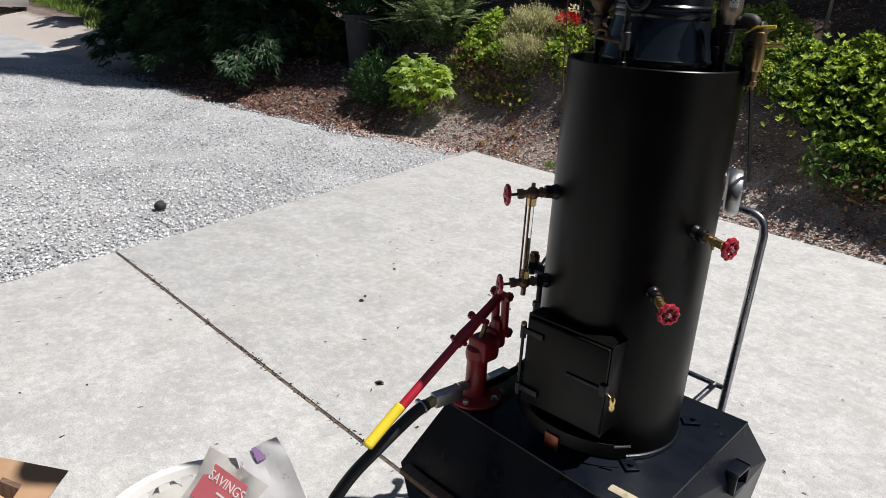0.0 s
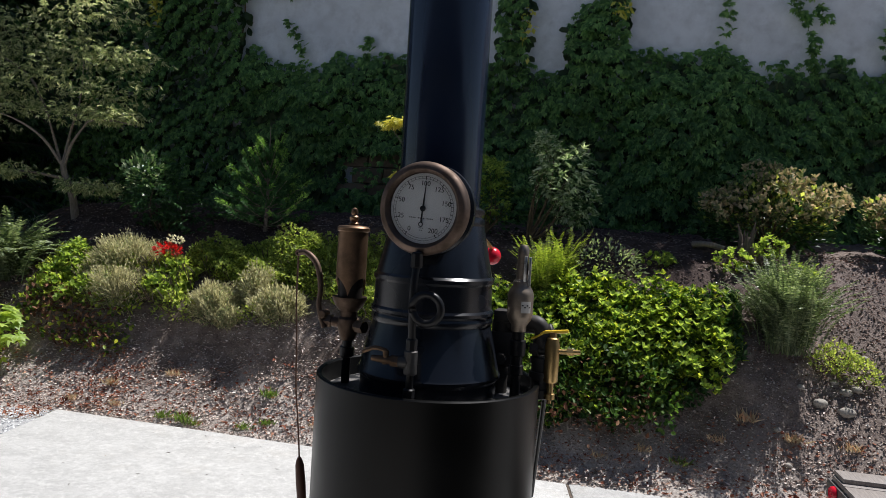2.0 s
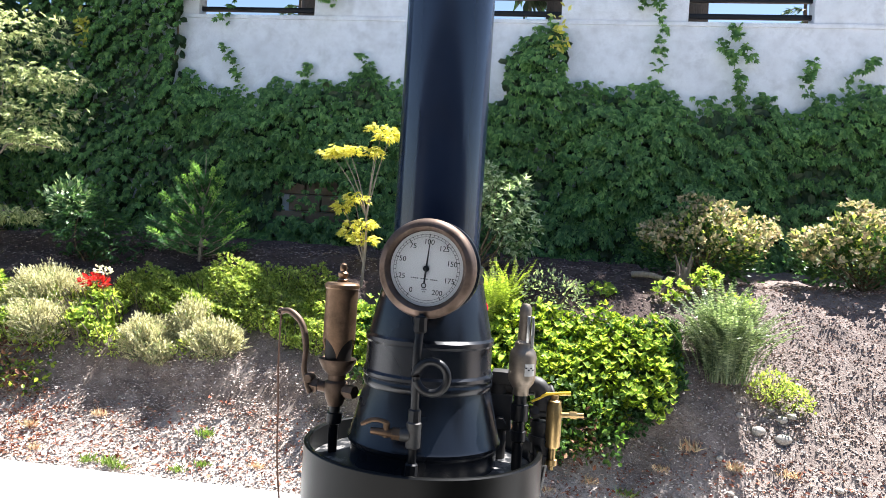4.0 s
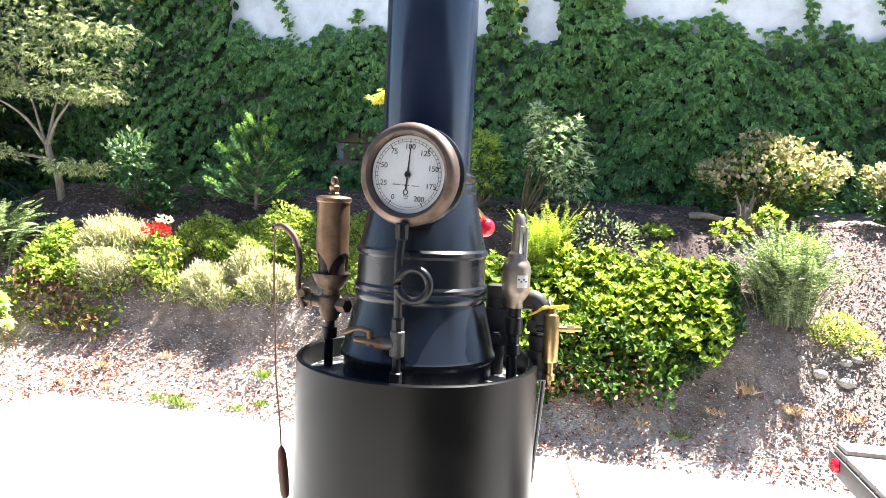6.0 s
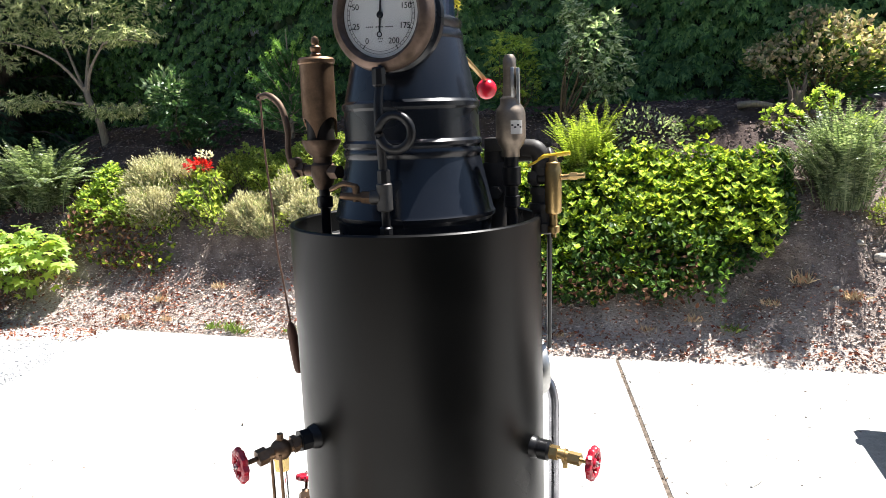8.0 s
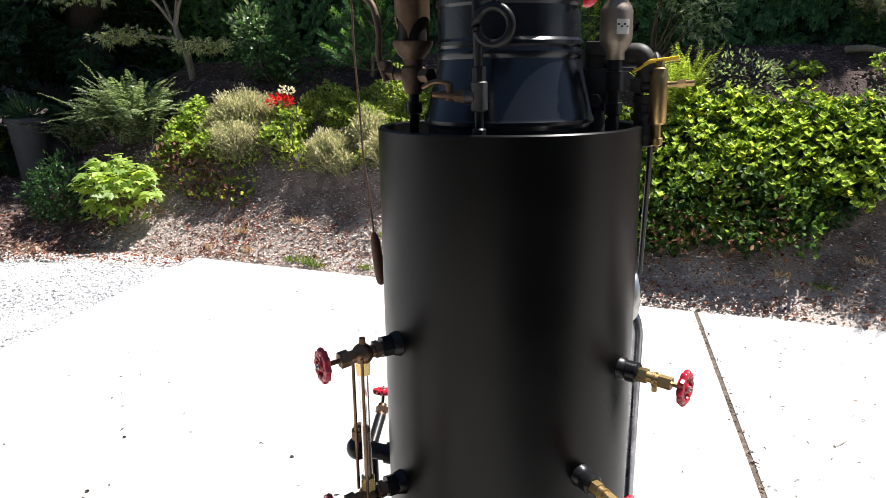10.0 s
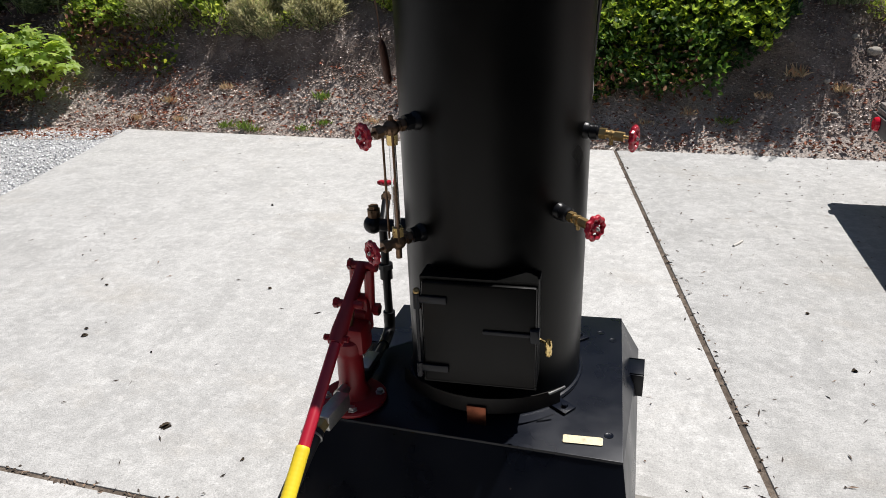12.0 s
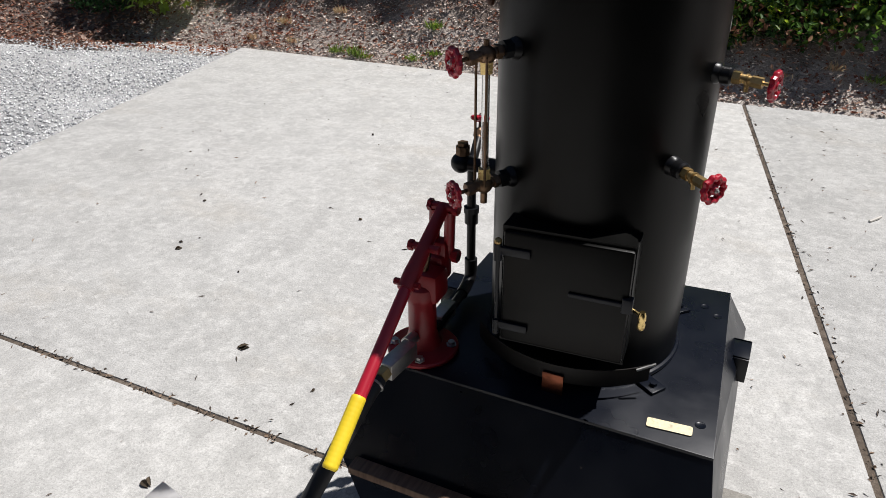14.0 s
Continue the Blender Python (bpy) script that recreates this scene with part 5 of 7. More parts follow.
def twigs(bm, base, tips, r0=0.010, bend=0.05):
    for q in tips:
        a, b = Vector(base) + Vector(rng.normal(0, 0.02, 3)) * 0.8, Vector(q)
        mid = a.lerp(b, 0.5) + Vector(rng.normal(0, bend, 3))
        sweep(bm, smooth_path([a, mid, b], 3), [r0 * (1 - 0.8 * k / 6) for k in range(7)], 5)


def broad(p, d, length, width, up=None, cup=0.12, droop=0.1):
    """Rounded leaves: six corners each, folded along the midrib."""
    n = len(p)
    d = unit(d)
    ref = up if up is not None else unit(rng.normal(size=(n, 3)) * 0.5 + np.array([0, -0.2, 0.9]))
    s = unit(np.cross(d, ref))
    u = np.cross(s, d)
    L, W = np.broadcast_to(length, n)[:, None], np.broadcast_to(width, n)[:, None]
    a, b = p + d * L * 0.38 + u * W * cup, p + d * L * 0.74 + u * (W * cup - L * droop * 0.4)
    v = np.stack([p, a + s * W * 0.42, b + s * W * 0.46, p + d * L - u * L * droop, b - s * W * 0.46, a - s * W * 0.42], 1).reshape(-1, 3)
    k = np.arange(n)[:, None] * 6
    f = np.concatenate([k + np.array([t]) for t in ([0, 1, 2], [0, 2, 3], [0, 3, 4], [0, 4, 5])], 0)
    return v, f


def rosettes(p, axis, size, count=6, lean=0.9):
    """Whorls of rounded leaves about an axis at each point."""
    axis = unit(axis)
    s = unit(np.cross(axis, unit(rng.normal(size=axis.shape))))
    t = np.cross(axis, s)
    out = []
    for k in range(count):
        a = 2 * math.pi * k / count + rng.normal(0, 0.3, len(p))
        side = s * np.cos(a)[:, None] + t * np.sin(a)[:, None]
        tilt = (lean * rng.uniform(0.6, 1.4, len(p)))[:, None]
        L = size * rng.uniform(0.65, 1.2, len(p))
        out.append(broad(p - axis * (size * 0.12 * k / count), axis + side * tilt, L, L * 0.52, axis - side * 0.4))
    return joined(*out)


def lobed(p, d, face, size):
    """Large leaves of five pointed lobes."""
    d, face = unit(d), unit(face)
    s = unit(np.cross(d, face))
    u = np.cross(s, d)
    L = np.broadcast_to(size, len(p))[:, None]
    star = [(-150, 0.42), (-112, 0.78), (-84, 0.50), (-52, 0.95), (-26, 0.58), (0, 1.05), (26, 0.58), (52, 0.95), (84, 0.50), (112, 0.78), (150, 0.42)]
    pts = [p + d * L * 0.2]
    for a, r in star:
        c, w = math.cos(radians(a)), math.sin(radians(a))
        pts.append(p + d * L * (0.2 + 0.62 * r * c) + s * L * 0.62 * r * w - u * L * 0.16 * r * r + u * L * rng.normal(0, 0.03, (len(p), 1)))
    v = np.stack(pts, 1).reshape(-1, 3)
    m = len(star)
    k = np.arange(len(p))[:, None] * (m + 1)
    f = np.concatenate([k + np.array([[0, j, j + 1]]) for j in range(1, m)], 0)
    return v, f


PROFILE_Y = np.linspace(3.5, 5.3, 400)
PROFILE_S = np.concatenate([[0], np.cumsum(np.hypot(np.diff(PROFILE_Y), np.diff(np.interp(PROFILE_Y, BANK_Y, BANK_Z))))])


def on_bank(n, x0, x1, y0, y1):
    """Even scatter over the sloping bank, with its normals."""
    x = rng.uniform(x0, x1, n)
    s0, s1 = np.interp([y0, y1], PROFILE_Y, PROFILE_S)
    y = np.interp(rng.uniform(s0, s1, n), PROFILE_S, PROFILE_Y)
    z = terrain(x, y)
    e = 0.08
    nrm = unit(np.stack([-(bank(x + e, y) - bank(x - e, y)) / (2 * e), -(bank(x, y + e) - bank(x, y - e)) / (2 * e), np.ones(n)], 1))
    return np.stack([x, y, z], 1), nrm


def lumps(x, y, seed):
    return 0.5 + 0.25 * np.sin(8.3 * x + seed + 2.0 * np.sin(5.1 * y)) + 0.25 * np.sin(15.7 * x + 11.3 * y + 2 * seed) * np.sin(13.0 * y - seed)


def carpet(name, label, category, x0, x1, y0, y1, n, size, thick, mat, inside, shape=None, lean=0.9, low=None):
    """A shrub that clothes the bank: whorls on a lumpy skin, single leaves below it, and stems."""
    cx, cy = (x0 + x1) / 2, (y0 + y1) / 2
    o = np.array([cx, cy, float(terrain(cx, cy))])
    ob = thing(name, tuple(o), label, category)
    p, nrm = on_bank(n, x0, x1, y0, y1)
    edge = np.clip(np.minimum(p[:, 0] - x0, x1 - p[:, 0]) / 0.25, 0, 1) ** 0.5 * np.clip((p[:, 1] - y0 + 0.06) / 0.10, 0, 1) ** 0.5
    keep = np.ones(n, bool) if low is None else p[:, 1] > np.interp(p[:, 0], *low) + 0.04 * np.sin(23 * p[:, 0])
    if low is not None:
        keep &= rng.random(n) < np.clip(0.30 + (p[:, 1] - np.interp(p[:, 0], *low)) / 0.28, 0, 1)
    out = unit(nrm + np.array([0, 0, 0.5]))
    q = p + out * (thick * (0.35 + 0.75 * lumps(p[:, 0], p[:, 1] * 1.3, size * 100)) * edge * rng.uniform(0.75, 1.1, n))[:, None]
    ax = out * 0.6 + np.array([0, -0.05, 0.7]) + rng.normal(0, 0.35, p.shape)
    if shape == "small":
        v, f = rosettes(q[keep] - o, ax[keep], size, 5, lean)
    else:
        v, f = rosettes(q[keep] - o, ax[keep], size, 6, lean)
    raw("foliage", v, f, mat, ob)
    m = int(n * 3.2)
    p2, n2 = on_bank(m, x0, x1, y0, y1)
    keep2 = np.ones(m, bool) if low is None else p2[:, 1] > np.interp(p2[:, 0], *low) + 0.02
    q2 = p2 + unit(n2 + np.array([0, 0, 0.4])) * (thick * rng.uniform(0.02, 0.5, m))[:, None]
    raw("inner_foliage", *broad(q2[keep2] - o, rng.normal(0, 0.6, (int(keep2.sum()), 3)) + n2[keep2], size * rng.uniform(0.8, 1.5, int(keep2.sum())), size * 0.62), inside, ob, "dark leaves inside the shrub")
    bm = bmesh.new()
    idx = np.nonzero(keep2)[0][:90]
    for k in idx:
        a, b = Vector(p2[k] - o) - Vector((0, 0, 0.02)), Vector(p2[k] - o + n2[k] * thick * 0.9)
        sweep(bm, [a, a.lerp(b, 0.5) + Vector(rng.normal(0, 0.02, 3)), b], [0.006, 0.004, 0.002], 5)
    tagged(part("twig_mass", bm, M_DARKBARK, ob), kind="stuff")
    return ob


def dome(name, label, category, at, r, height, n, mat, low_mat, group=""):
    """A cushion of fine stems fanning out from its foot, leafy within."""
    x, y = at
    ob = thing(name, (x, y, float(terrain(x, y))), label, category, group)
    d = unit(rng.normal(size=(n, 3)) * np.array([1.0, 0.8, 0.75]) + np.array([0, -0.40, 0.65]))
    wob = 0.84 + 0.16 * np.sin(7 * d[:, 0] + 5 * d[:, 2] + x * 9) * np.sin(6 * d[:, 1] + x * 5)
    R = np.array([r[0], r[1], height])
    end = d * R * (wob * rng.uniform(0.72, 1.10, n))[:, None]
    start = end * rng.uniform(0.45, 0.75, n)[:, None] - np.array([0, 0, 0.05])
    way = end - start + rng.normal(0, 0.03, (n, 3)) + np.array([0, 0, 0.05])
    v1 = blades(start, way, np.linalg.norm(end - start, axis=1), 0.0060, 0.3)
    tip = start + unit(way) * (np.linalg.norm(end - start, axis=1) * 0.9)[:, None]
    w = unit(way) + rng.normal(0, 0.35, (n, 3))
    v2 = blades(tip, w, 0.030 * rng.uniform(0.7, 1.3, n), 0.013, 0.3)
    v3 = blades(tip - unit(way) * 0.022, w + rng.normal(0, 0.5, (n, 3)), 0.024, 0.011, 0.3)
    raw("bloom", *joined(v1, v2, v3), mat, ob)
    m = n
    d2 = unit(rng.normal(size=(m, 3)) + np.array([0, -0.3, 0.5]))
    p2 = d2 * R * (0.74 * np.sqrt(rng.random(m)))[:, None]
    raw("foliage", *blades(p2, d2 + rng.normal(0, 0.5, (m, 3)), 0.042, 0.009, 0.2), low_mat, ob)
    return ob


def shrub(name, label, category, at, blobs, n, size, mat, wood_mat=None, shape="blade", group="", extra=()):
    """A shrub: stems from the ground and leaves in several clumps. blobs: (offset, radii, share)."""
    x, y = at
    z = float(terrain(x, y))
    ob = thing(name, (x, y, z), label, category, group)
    sets, tips = [], []
    total = sum(b[2] for b in blobs)
    for off, rad, share in blobs:
        k = int(n * share / total)
        p, d = blob(off, rad, k)
        keep = p[:, 2] > -0.05
        p, d = p[keep], d[keep]
        w = d * 0.8 + rng.normal(0, 0.55, p.shape) + np.array([0, 0, 0.35])
        if shape == "whorl":
            sets.append(rosettes(p, w + np.array([0, 0, 0.5]), size, 6, 1.0))
        elif shape == "spray":
            sets.append(fingers(p, w * np.array([1, 1, 0.6]) - np.array([0, 0, 0.10]), size * rng.uniform(0.6, 1.3, len(p)), size * 0.30, 5, 62, 0.3))
        elif shape == "fingers":
            sets.append(fingers(p, w, size * rng.uniform(0.7, 1.2, len(p)), size * 0.34))
        else:
            sets.append(blades(p, w, size * rng.uniform(0.65, 1.25, len(p)), size * 0.5 * rng.uniform(0.8, 1.2, len(p)), 0.2, 0.12))
        tips += [tuple(np.asarray(off) + np.asarray(rad) * unit(rng.normal(size=3)) * 0.6) for _ in range(5)]
    v, f = joined(*sets)
    fol = raw("foliage", v, f, mat, ob)
    bm = bmesh.new()
    twigs(bm, (0, 0, -0.03), tips)
    part("woody_frame", bm, wood_mat or M_STEM, ob)
    for nm, count, sz, m2, c, r, lb in extra:
        p, d = blob(c, r, count, 0.2)
        v, f = blades(p, d + np.array([0, -0.3, 0.6]), sz, sz * 0.7, 0.2)
        raw(nm, v, f, m2, ob, lb)
    return ob


def fern(name, label, at, count, length, mat, lift=1.0, group="ferns", lean=(0, 0), spread=0.72, droop=0.42, wide=0.075):
    """Arching fronds in a rosette, each with a midrib and pairs of leaflets."""
    x, y = at
    ob = thing(name, (x, y, float(terrain(x, y))), label, "fern", group)
    sets = []
    bm = bmesh.new()
    tall, sag = rng.uniform(0.30, 1.15, count), rng.random(count)
    for k in range(count):
        az = 2.399 * k + rng.normal(0, 0.25)
        L = length * rng.uniform(0.7, 1.12)
        steep = lift * (1.12 - 0.35 * tall[k]) * rng.uniform(0.9, 1.1)
        h = np.array([math.cos(az), math.sin(az), 0])
        t = np.linspace(0, 1, 17)
        arch = np.stack([(h[0] * (0.30 + 0.45 * t) * t * L * spread * tall[k] + lean[0] * t * L), (h[1] * (0.30 + 0.45 * t) * t * L * spread * tall[k] + lean[1] * t * L), steep * L * (1.05 * t - droop * (0.5 + 1.1 * sag[k]) * t ** 2.4)], 1)
        bend = rng.normal(0, 0.16) * L * t ** 2
        arch[:, 0] -= h[1] * bend
        arch[:, 1] += h[0] * bend
        arch[:, :2] += h[:2] * 0.03 + rng.normal(0, 0.10 * L, 2)
        tang = unit(np.gradient(arch, axis=0))
        sidev = unit(np.cross(tang, np.array([0, 0, 1.0]) + h * 0.001))
        sweep(bm, [Vector(a) for a in arch[::4]], [0.0035, 0.003, 0.0025, 0.002, 0.001], 4, False)
        m = 40
        tt = np.linspace(0.10, 0.99, m)
        base = np.stack([np.interp(tt, t, arch[:, c]) for c in range(3)], 1)
        tg = np.stack([np.interp(tt, t, tang[:, c]) for c in range(3)], 1)
        sd = np.stack([np.interp(tt, t, sidev[:, c]) for c in range(3)], 1)
        size = 1.9 * wide * L * np.sin(np.pi * np.clip(tt * 0.86 + 0.13, 0, 1)) ** 0.75 + 0.008
        for sgn in (-1, 1):
            upv = unit(np.cross(sd * sgn, tg) * sgn + np.array([0, 0, 0.2]))
            tip = rng.normal(0, 0.16, (m, 3)) + tg * 0.45 - np.array([0, 0, 0.22])
            sets.append(blades(base, sd * sgn + tip, size * rng.uniform(0.75, 1.1, m), 0.0105 * L / 0.6, 0.1, 0.10, unit(upv + rng.normal(0, 0.35, (m, 3)))))
    part("rib_frame", bm, mat, ob)
    v, f = joined(*sets)
    raw("foliage", v, f, mat, ob)
    return ob


def tree_limb(bm, pts, r0, r1, seg=8):
    path = smooth_path(pts, 4)
    sweep(bm, path, [r0 + (r1 - r0) * k / (len(path) - 1) for k in range(len(path))], seg)


# ---- creeper on the wall ----
creeper = thing("wall_creeper", (-3, WY, 1.6), "dense dark green creeper covering the concrete wall", "climbing plant")


def creeper_top(x):
    base = 3.60 + 0.10 * np.sin(2.1 * x) + 0.07 * np.sin(5.7 * x + 1) + 0.05 * np.sin(11 * x)
    base = np.where(x < -4.55 + 0.15 * np.sin(9 * x), 4.95, base)
    base = np.where((x > -1.25) & (x < -0.92), 4.5, base)
    base = np.where((x > -0.45) & (x < 0.22), 4.42 - 1.4 * np.abs(x + 0.0) ** 1.5, base)
    return base


def shelf(x, z):
    """How far the creeper stands off the wall: broad swells, and hanging tiers with hollows under them."""
    swell = 0.13 + 0.08 * np.sin(1.7 * x + 2.2 * z) + 0.06 * np.sin(4.3 * x - 3.1 * z)
    tier = (z + 0.16 * np.sin(2.9 * x) + 0.10 * np.sin(7.3 * x + 1.0) + 0.05 * np.sin(17.0 * x)) / (0.30 + 0.05 * np.sin(1.3 * x))
    return np.abs(swell) + 0.15 * (1 - (tier - np.floor(tier)))


FOOT = np.array([-3, WY, 1.6])
N = 30000
cx = rng.uniform(-10.5, 6.0, N)
cz = 1.45 + rng.random(N) * (creeper_top(cx) + rng.normal(0, 0.05, N) - 1.45)
cy = WY - shelf(cx, cz) * rng.uniform(0.7, 1.0, N) * np.clip((creeper_top(cx) - cz) * 2.5 + 0.2, 0.15, 1) - 0.02
hole = (cx > -3.12 + 0.06 * np.sin(20 * cz)) & (cx < -2.30) & (cz > 1.95 + 0.05 * np.sin(17 * cx)) & (cz < 2.42 + 0.05 * np.sin(13 * cx)) & (rng.random(N) < 0.88)
cz = np.where(hole, cz - 0.55, cz)
P = np.stack([cx, cy, cz], 1) - FOOT
# a fringe hanging from the wall's top
fringe = 900
fx_ = rng.uniform(-4.75, -2.55, fringe)
fz_ = 5.05 - 0.50 * rng.random(fringe) * (0.6 + 0.4 * np.sin(3.1 * fx_) * np.sin(7.7 * fx_))
P[:fringe] = np.stack([fx_, WY - 0.05 - 0.22 * rng.random(fringe), fz_], 1) - FOOT
D = np.stack([rng.normal(0, 0.40, N), -0.30 - 0.35 * rng.random(N), -0.80 + rng.normal(0, 0.25, N)], 1)
facing = unit(np.stack([rng.normal(0, 0.30, N), -0.75 + rng.normal(0, 0.2, N), 0.62 + rng.normal(0, 0.25, N)], 1))
# fill leaves close to the wall, their colour darkened for the shade there
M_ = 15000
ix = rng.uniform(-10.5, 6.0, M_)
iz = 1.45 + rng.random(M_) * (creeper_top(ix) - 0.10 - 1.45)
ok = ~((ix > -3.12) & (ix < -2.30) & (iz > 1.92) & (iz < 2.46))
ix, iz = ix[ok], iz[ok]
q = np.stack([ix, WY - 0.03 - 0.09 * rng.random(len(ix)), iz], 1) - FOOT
tagged(raw("inner_foliage", *broad(q, np.stack([rng.normal(0, 0.6, len(ix)), np.full(len(ix), -0.15), -0.7 + rng.normal(0, 0.4, len(ix))], 1), 0.13, 0.085, unit(np.stack([rng.normal(0, 0.2, len(ix)), np.full(len(ix), -0.9), np.full(len(ix), 0.3)], 1))), L_IVYSHADE, creeper, "dark old leaves close to the wall"), kind="stuff")
# runners climbing the bare concrete
runs = []
for x0, z0, z1, wob, k in ((-3.75, 3.5, 4.05, 0.2, 34), (-3.95, 4.9, 4.3, 0.12, 24), (-2.9, 3.5, 3.85, 0.15, 30), (-2.2, 3.5, 4.0, 0.2, 34), (1.24, 3.5, 4.9, 0.10, 60), (1.05, 4.55, 4.8, 0.3, 10), (2.12, 3.5, 4.25, 0.20, 60), (2.25, 4.0, 4.4, 0.25, 30), (2.95, 3.5, 4.1, 0.25, 40), (3.3, 3.6, 4.1, 0.3, 26), (0.75, 3.5, 3.72, 0.35, 40), (4.2, 3.5, 4.4, 0.3, 40)):
    t = rng.random(k)
    zz = z0 + (z1 - z0) * t
    runs.append(np.stack([x0 + wob * np.sin(4 * zz + x0 * 3) * t + rng.normal(0, 0.035, k), np.full(k, WY - 0.05) - 0.05 * rng.random(k), zz], 1) - np.array([-3, WY, 1.6]))
P = np.concatenate([P] + runs)
extra_n = len(P) - N
D = np.concatenate([D, np.stack([rng.normal(0, 0.7, extra_n), np.full(extra_n, -0.5), -0.4 + rng.normal(0, 0.4, extra_n)], 1)])
facing = np.concatenate([facing, unit(np.stack([rng.normal(0, 0.35, extra_n), np.full(extra_n, -0.8), 0.5 + rng.normal(0, 0.3, extra_n)], 1))])
N = len(P)
sets = []
s = unit(np.cross(D, facing))
whole = rng.uniform(0.70, 1.25, N)
for a, q in ((-64, 0.68), (-30, 0.90), (0, 1.0), (30, 0.90), (64, 0.68)):
    sets.append(blades(P, unit(D) * math.cos(radians(a)) + s * math.sin(radians(a)), 0.080 * q * whole, 0.036 * q * whole, 0.10, 0.16, facing))
tagged(raw("foliage", *joined(*sets), L_IVY, creeper), kind="stuff")
for x0, z0, n0 in ((-5.8, 4.2, 60), (0.15, 4.2, 45), (-0.95, 3.9, 30)):
    p = np.stack([x0 + rng.normal(0, 0.06, n0), np.full(n0, WY - 0.22), z0 + rng.normal(0, 0.16, n0)], 1) - np.array([-3, WY, 1.6])
    raw("yellow_foliage", *blades(p, rng.normal(0, 1, (n0, 3)) + np.array([0, -0.6, -0.4]), 0.085, 0.05, 0.1), L_YELLOW, creeper, "yellowed creeper leaves")
for x0 in (-7.2, -5.1, -4.7, -1.1, -0.2, 0.1):
    top_z = float(creeper_top(np.array([x0]))[0])
    pts = [(x0 + 3 + 0.08 * math.sin(3 * z + x0 * 5), -0.025, z - 1.6) for z in np.arange(1.5, top_z, 0.3)]
    bm = bmesh.new()
    sweep(bm, smooth_path(pts, 3), 0.010, 5)
    part("stem", bm, M_STEM, creeper, "brown creeper stem")

# ---- shrubs and flowers of the terrace ----
# japanese maple
mx, my = -5.18, 5.08
mz = float(terrain(mx, my))
maple = thing("japanese_maple", (mx, my, mz), "small japanese maple with pale green layered leaves", "tree")
bm = bmesh.new()
tree_limb(bm, [(0.02, 0, -0.05), (-0.03, 0, 0.23), (-0.14, 0.0, 0.465), (-0.16, 0, 0.60)], 0.042, 0.028)
BOUGHS = [[(-0.14, 0, 0.62), (-0.30, 0.05, 0.95), (-0.42, 0.05, 1.25), (-0.55, 0.0, 1.60)], [(-0.15, 0, 0.72), (-0.02, -0.05, 0.98), (0.12, 0.0, 1.22), (0.30, 0, 1.48)], [(-0.15, 0, 0.70), (-0.34, -0.1, 1.02), (-0.62, -0.2, 1.20), (-1.05, -0.2, 1.30)],
         [(-0.16, 0, 0.78), (-0.18, 0.1, 1.1), (-0.12, 0.15, 1.45), (-0.05, 0.1, 1.85)], [(-0.06, 0, 0.42), (0.12, -0.1, 0.50), (0.36, -0.15, 0.48)], [(-0.12, 0, 0.55), (-0.42, -0.2, 0.62), (-0.72, -0.25, 0.60)], [(0.12, 0.0, 1.22), (0.42, -0.1, 1.22), (0.72, -0.1, 1.18)], [(-0.42, 0.05, 1.25), (-0.9, 0.3, 1.7), (-1.5, 0.4, 2.0), (-2.2, 0.5, 2.2)]]
low = lambda q: (q[0], q[1], q[2] * 0.75 if q[2] < 0.8 else q[2] - 0.2)
for L in BOUGHS:
    tree_limb(bm, [low(q) for q in L], 0.019, 0.004, 6)
part("trunk", bm, M_PALEBARK, maple, "pale grey branching trunk")
# the last five pads lie out of view, added to shade the planter
pads = [((-0.55, 0, 1.65), (0.55, 0.35, 0.10)), ((0.30, 0, 1.52), (0.50, 0.35, 0.09)), ((-1.2, -0.2, 1.12), (0.50, 0.35, 0.09)), ((-0.05, 0.1, 1.92), (0.60, 0.4, 0.10)), ((0.30, -0.15, 0.46), (0.42, 0.22, 0.05)), ((-0.62, -0.25, 0.60), (0.42, 0.25, 0.06)), ((0.48, -0.1, 1.26), (0.30, 0.28, 0.06)),
        ((-0.8, 0, 1.38), (0.5, 0.4, 0.08)), ((0.0, 0, 1.28), (0.42, 0.35, 0.07)), ((-1.3, 0, 1.55), (0.5, 0.4, 0.09)), ((-0.4, 0.1, 2.2), (0.75, 0.45, 0.11)), ((0.45, 0, 1.85), (0.42, 0.3, 0.08)), ((-1.5, 0, 1.95), (0.6, 0.4, 0.10)), ((0.15, 0, 2.35), (0.5, 0.4, 0.1))] + [((-1.0 - 0.33 * k, 0.35 + 0.3 * (k % 2), 1.95 + 0.22 * (k % 3)), (0.5, 0.6, 0.10)) for k in range(5)]
sets = []
for c, r in pads:
    p, d = blob(low(c), (r[0] * 1.08, r[1] * 1.15, r[2] * 1.7), 190, 0.1)
    sets.append(fingers(p, d * np.array([1, 1, 0.2]) + rng.normal(0, 0.5, p.shape) - np.array([0, 0, 0.3]), 0.066 * rng.uniform(0.6, 1.2, len(p)), 0.0135, 5, 78, 0.25))
raw("foliage", *joined(*sets), L_MAPLE, maple, "pale feathery leaves")

# young fir
fx, fy = -3.02, 5.10
fz = float(terrain(fx, fy))
fir = thing("young_fir", (fx, fy, fz), "young fir with bright green new tips", "tree")
bm = bmesh.new()
tree_limb(bm, [(0, 0, -0.05), (0.005, 0, 0.5), (0, 0, 0.98)], 0.022, 0.003)
old, tipset = [], []


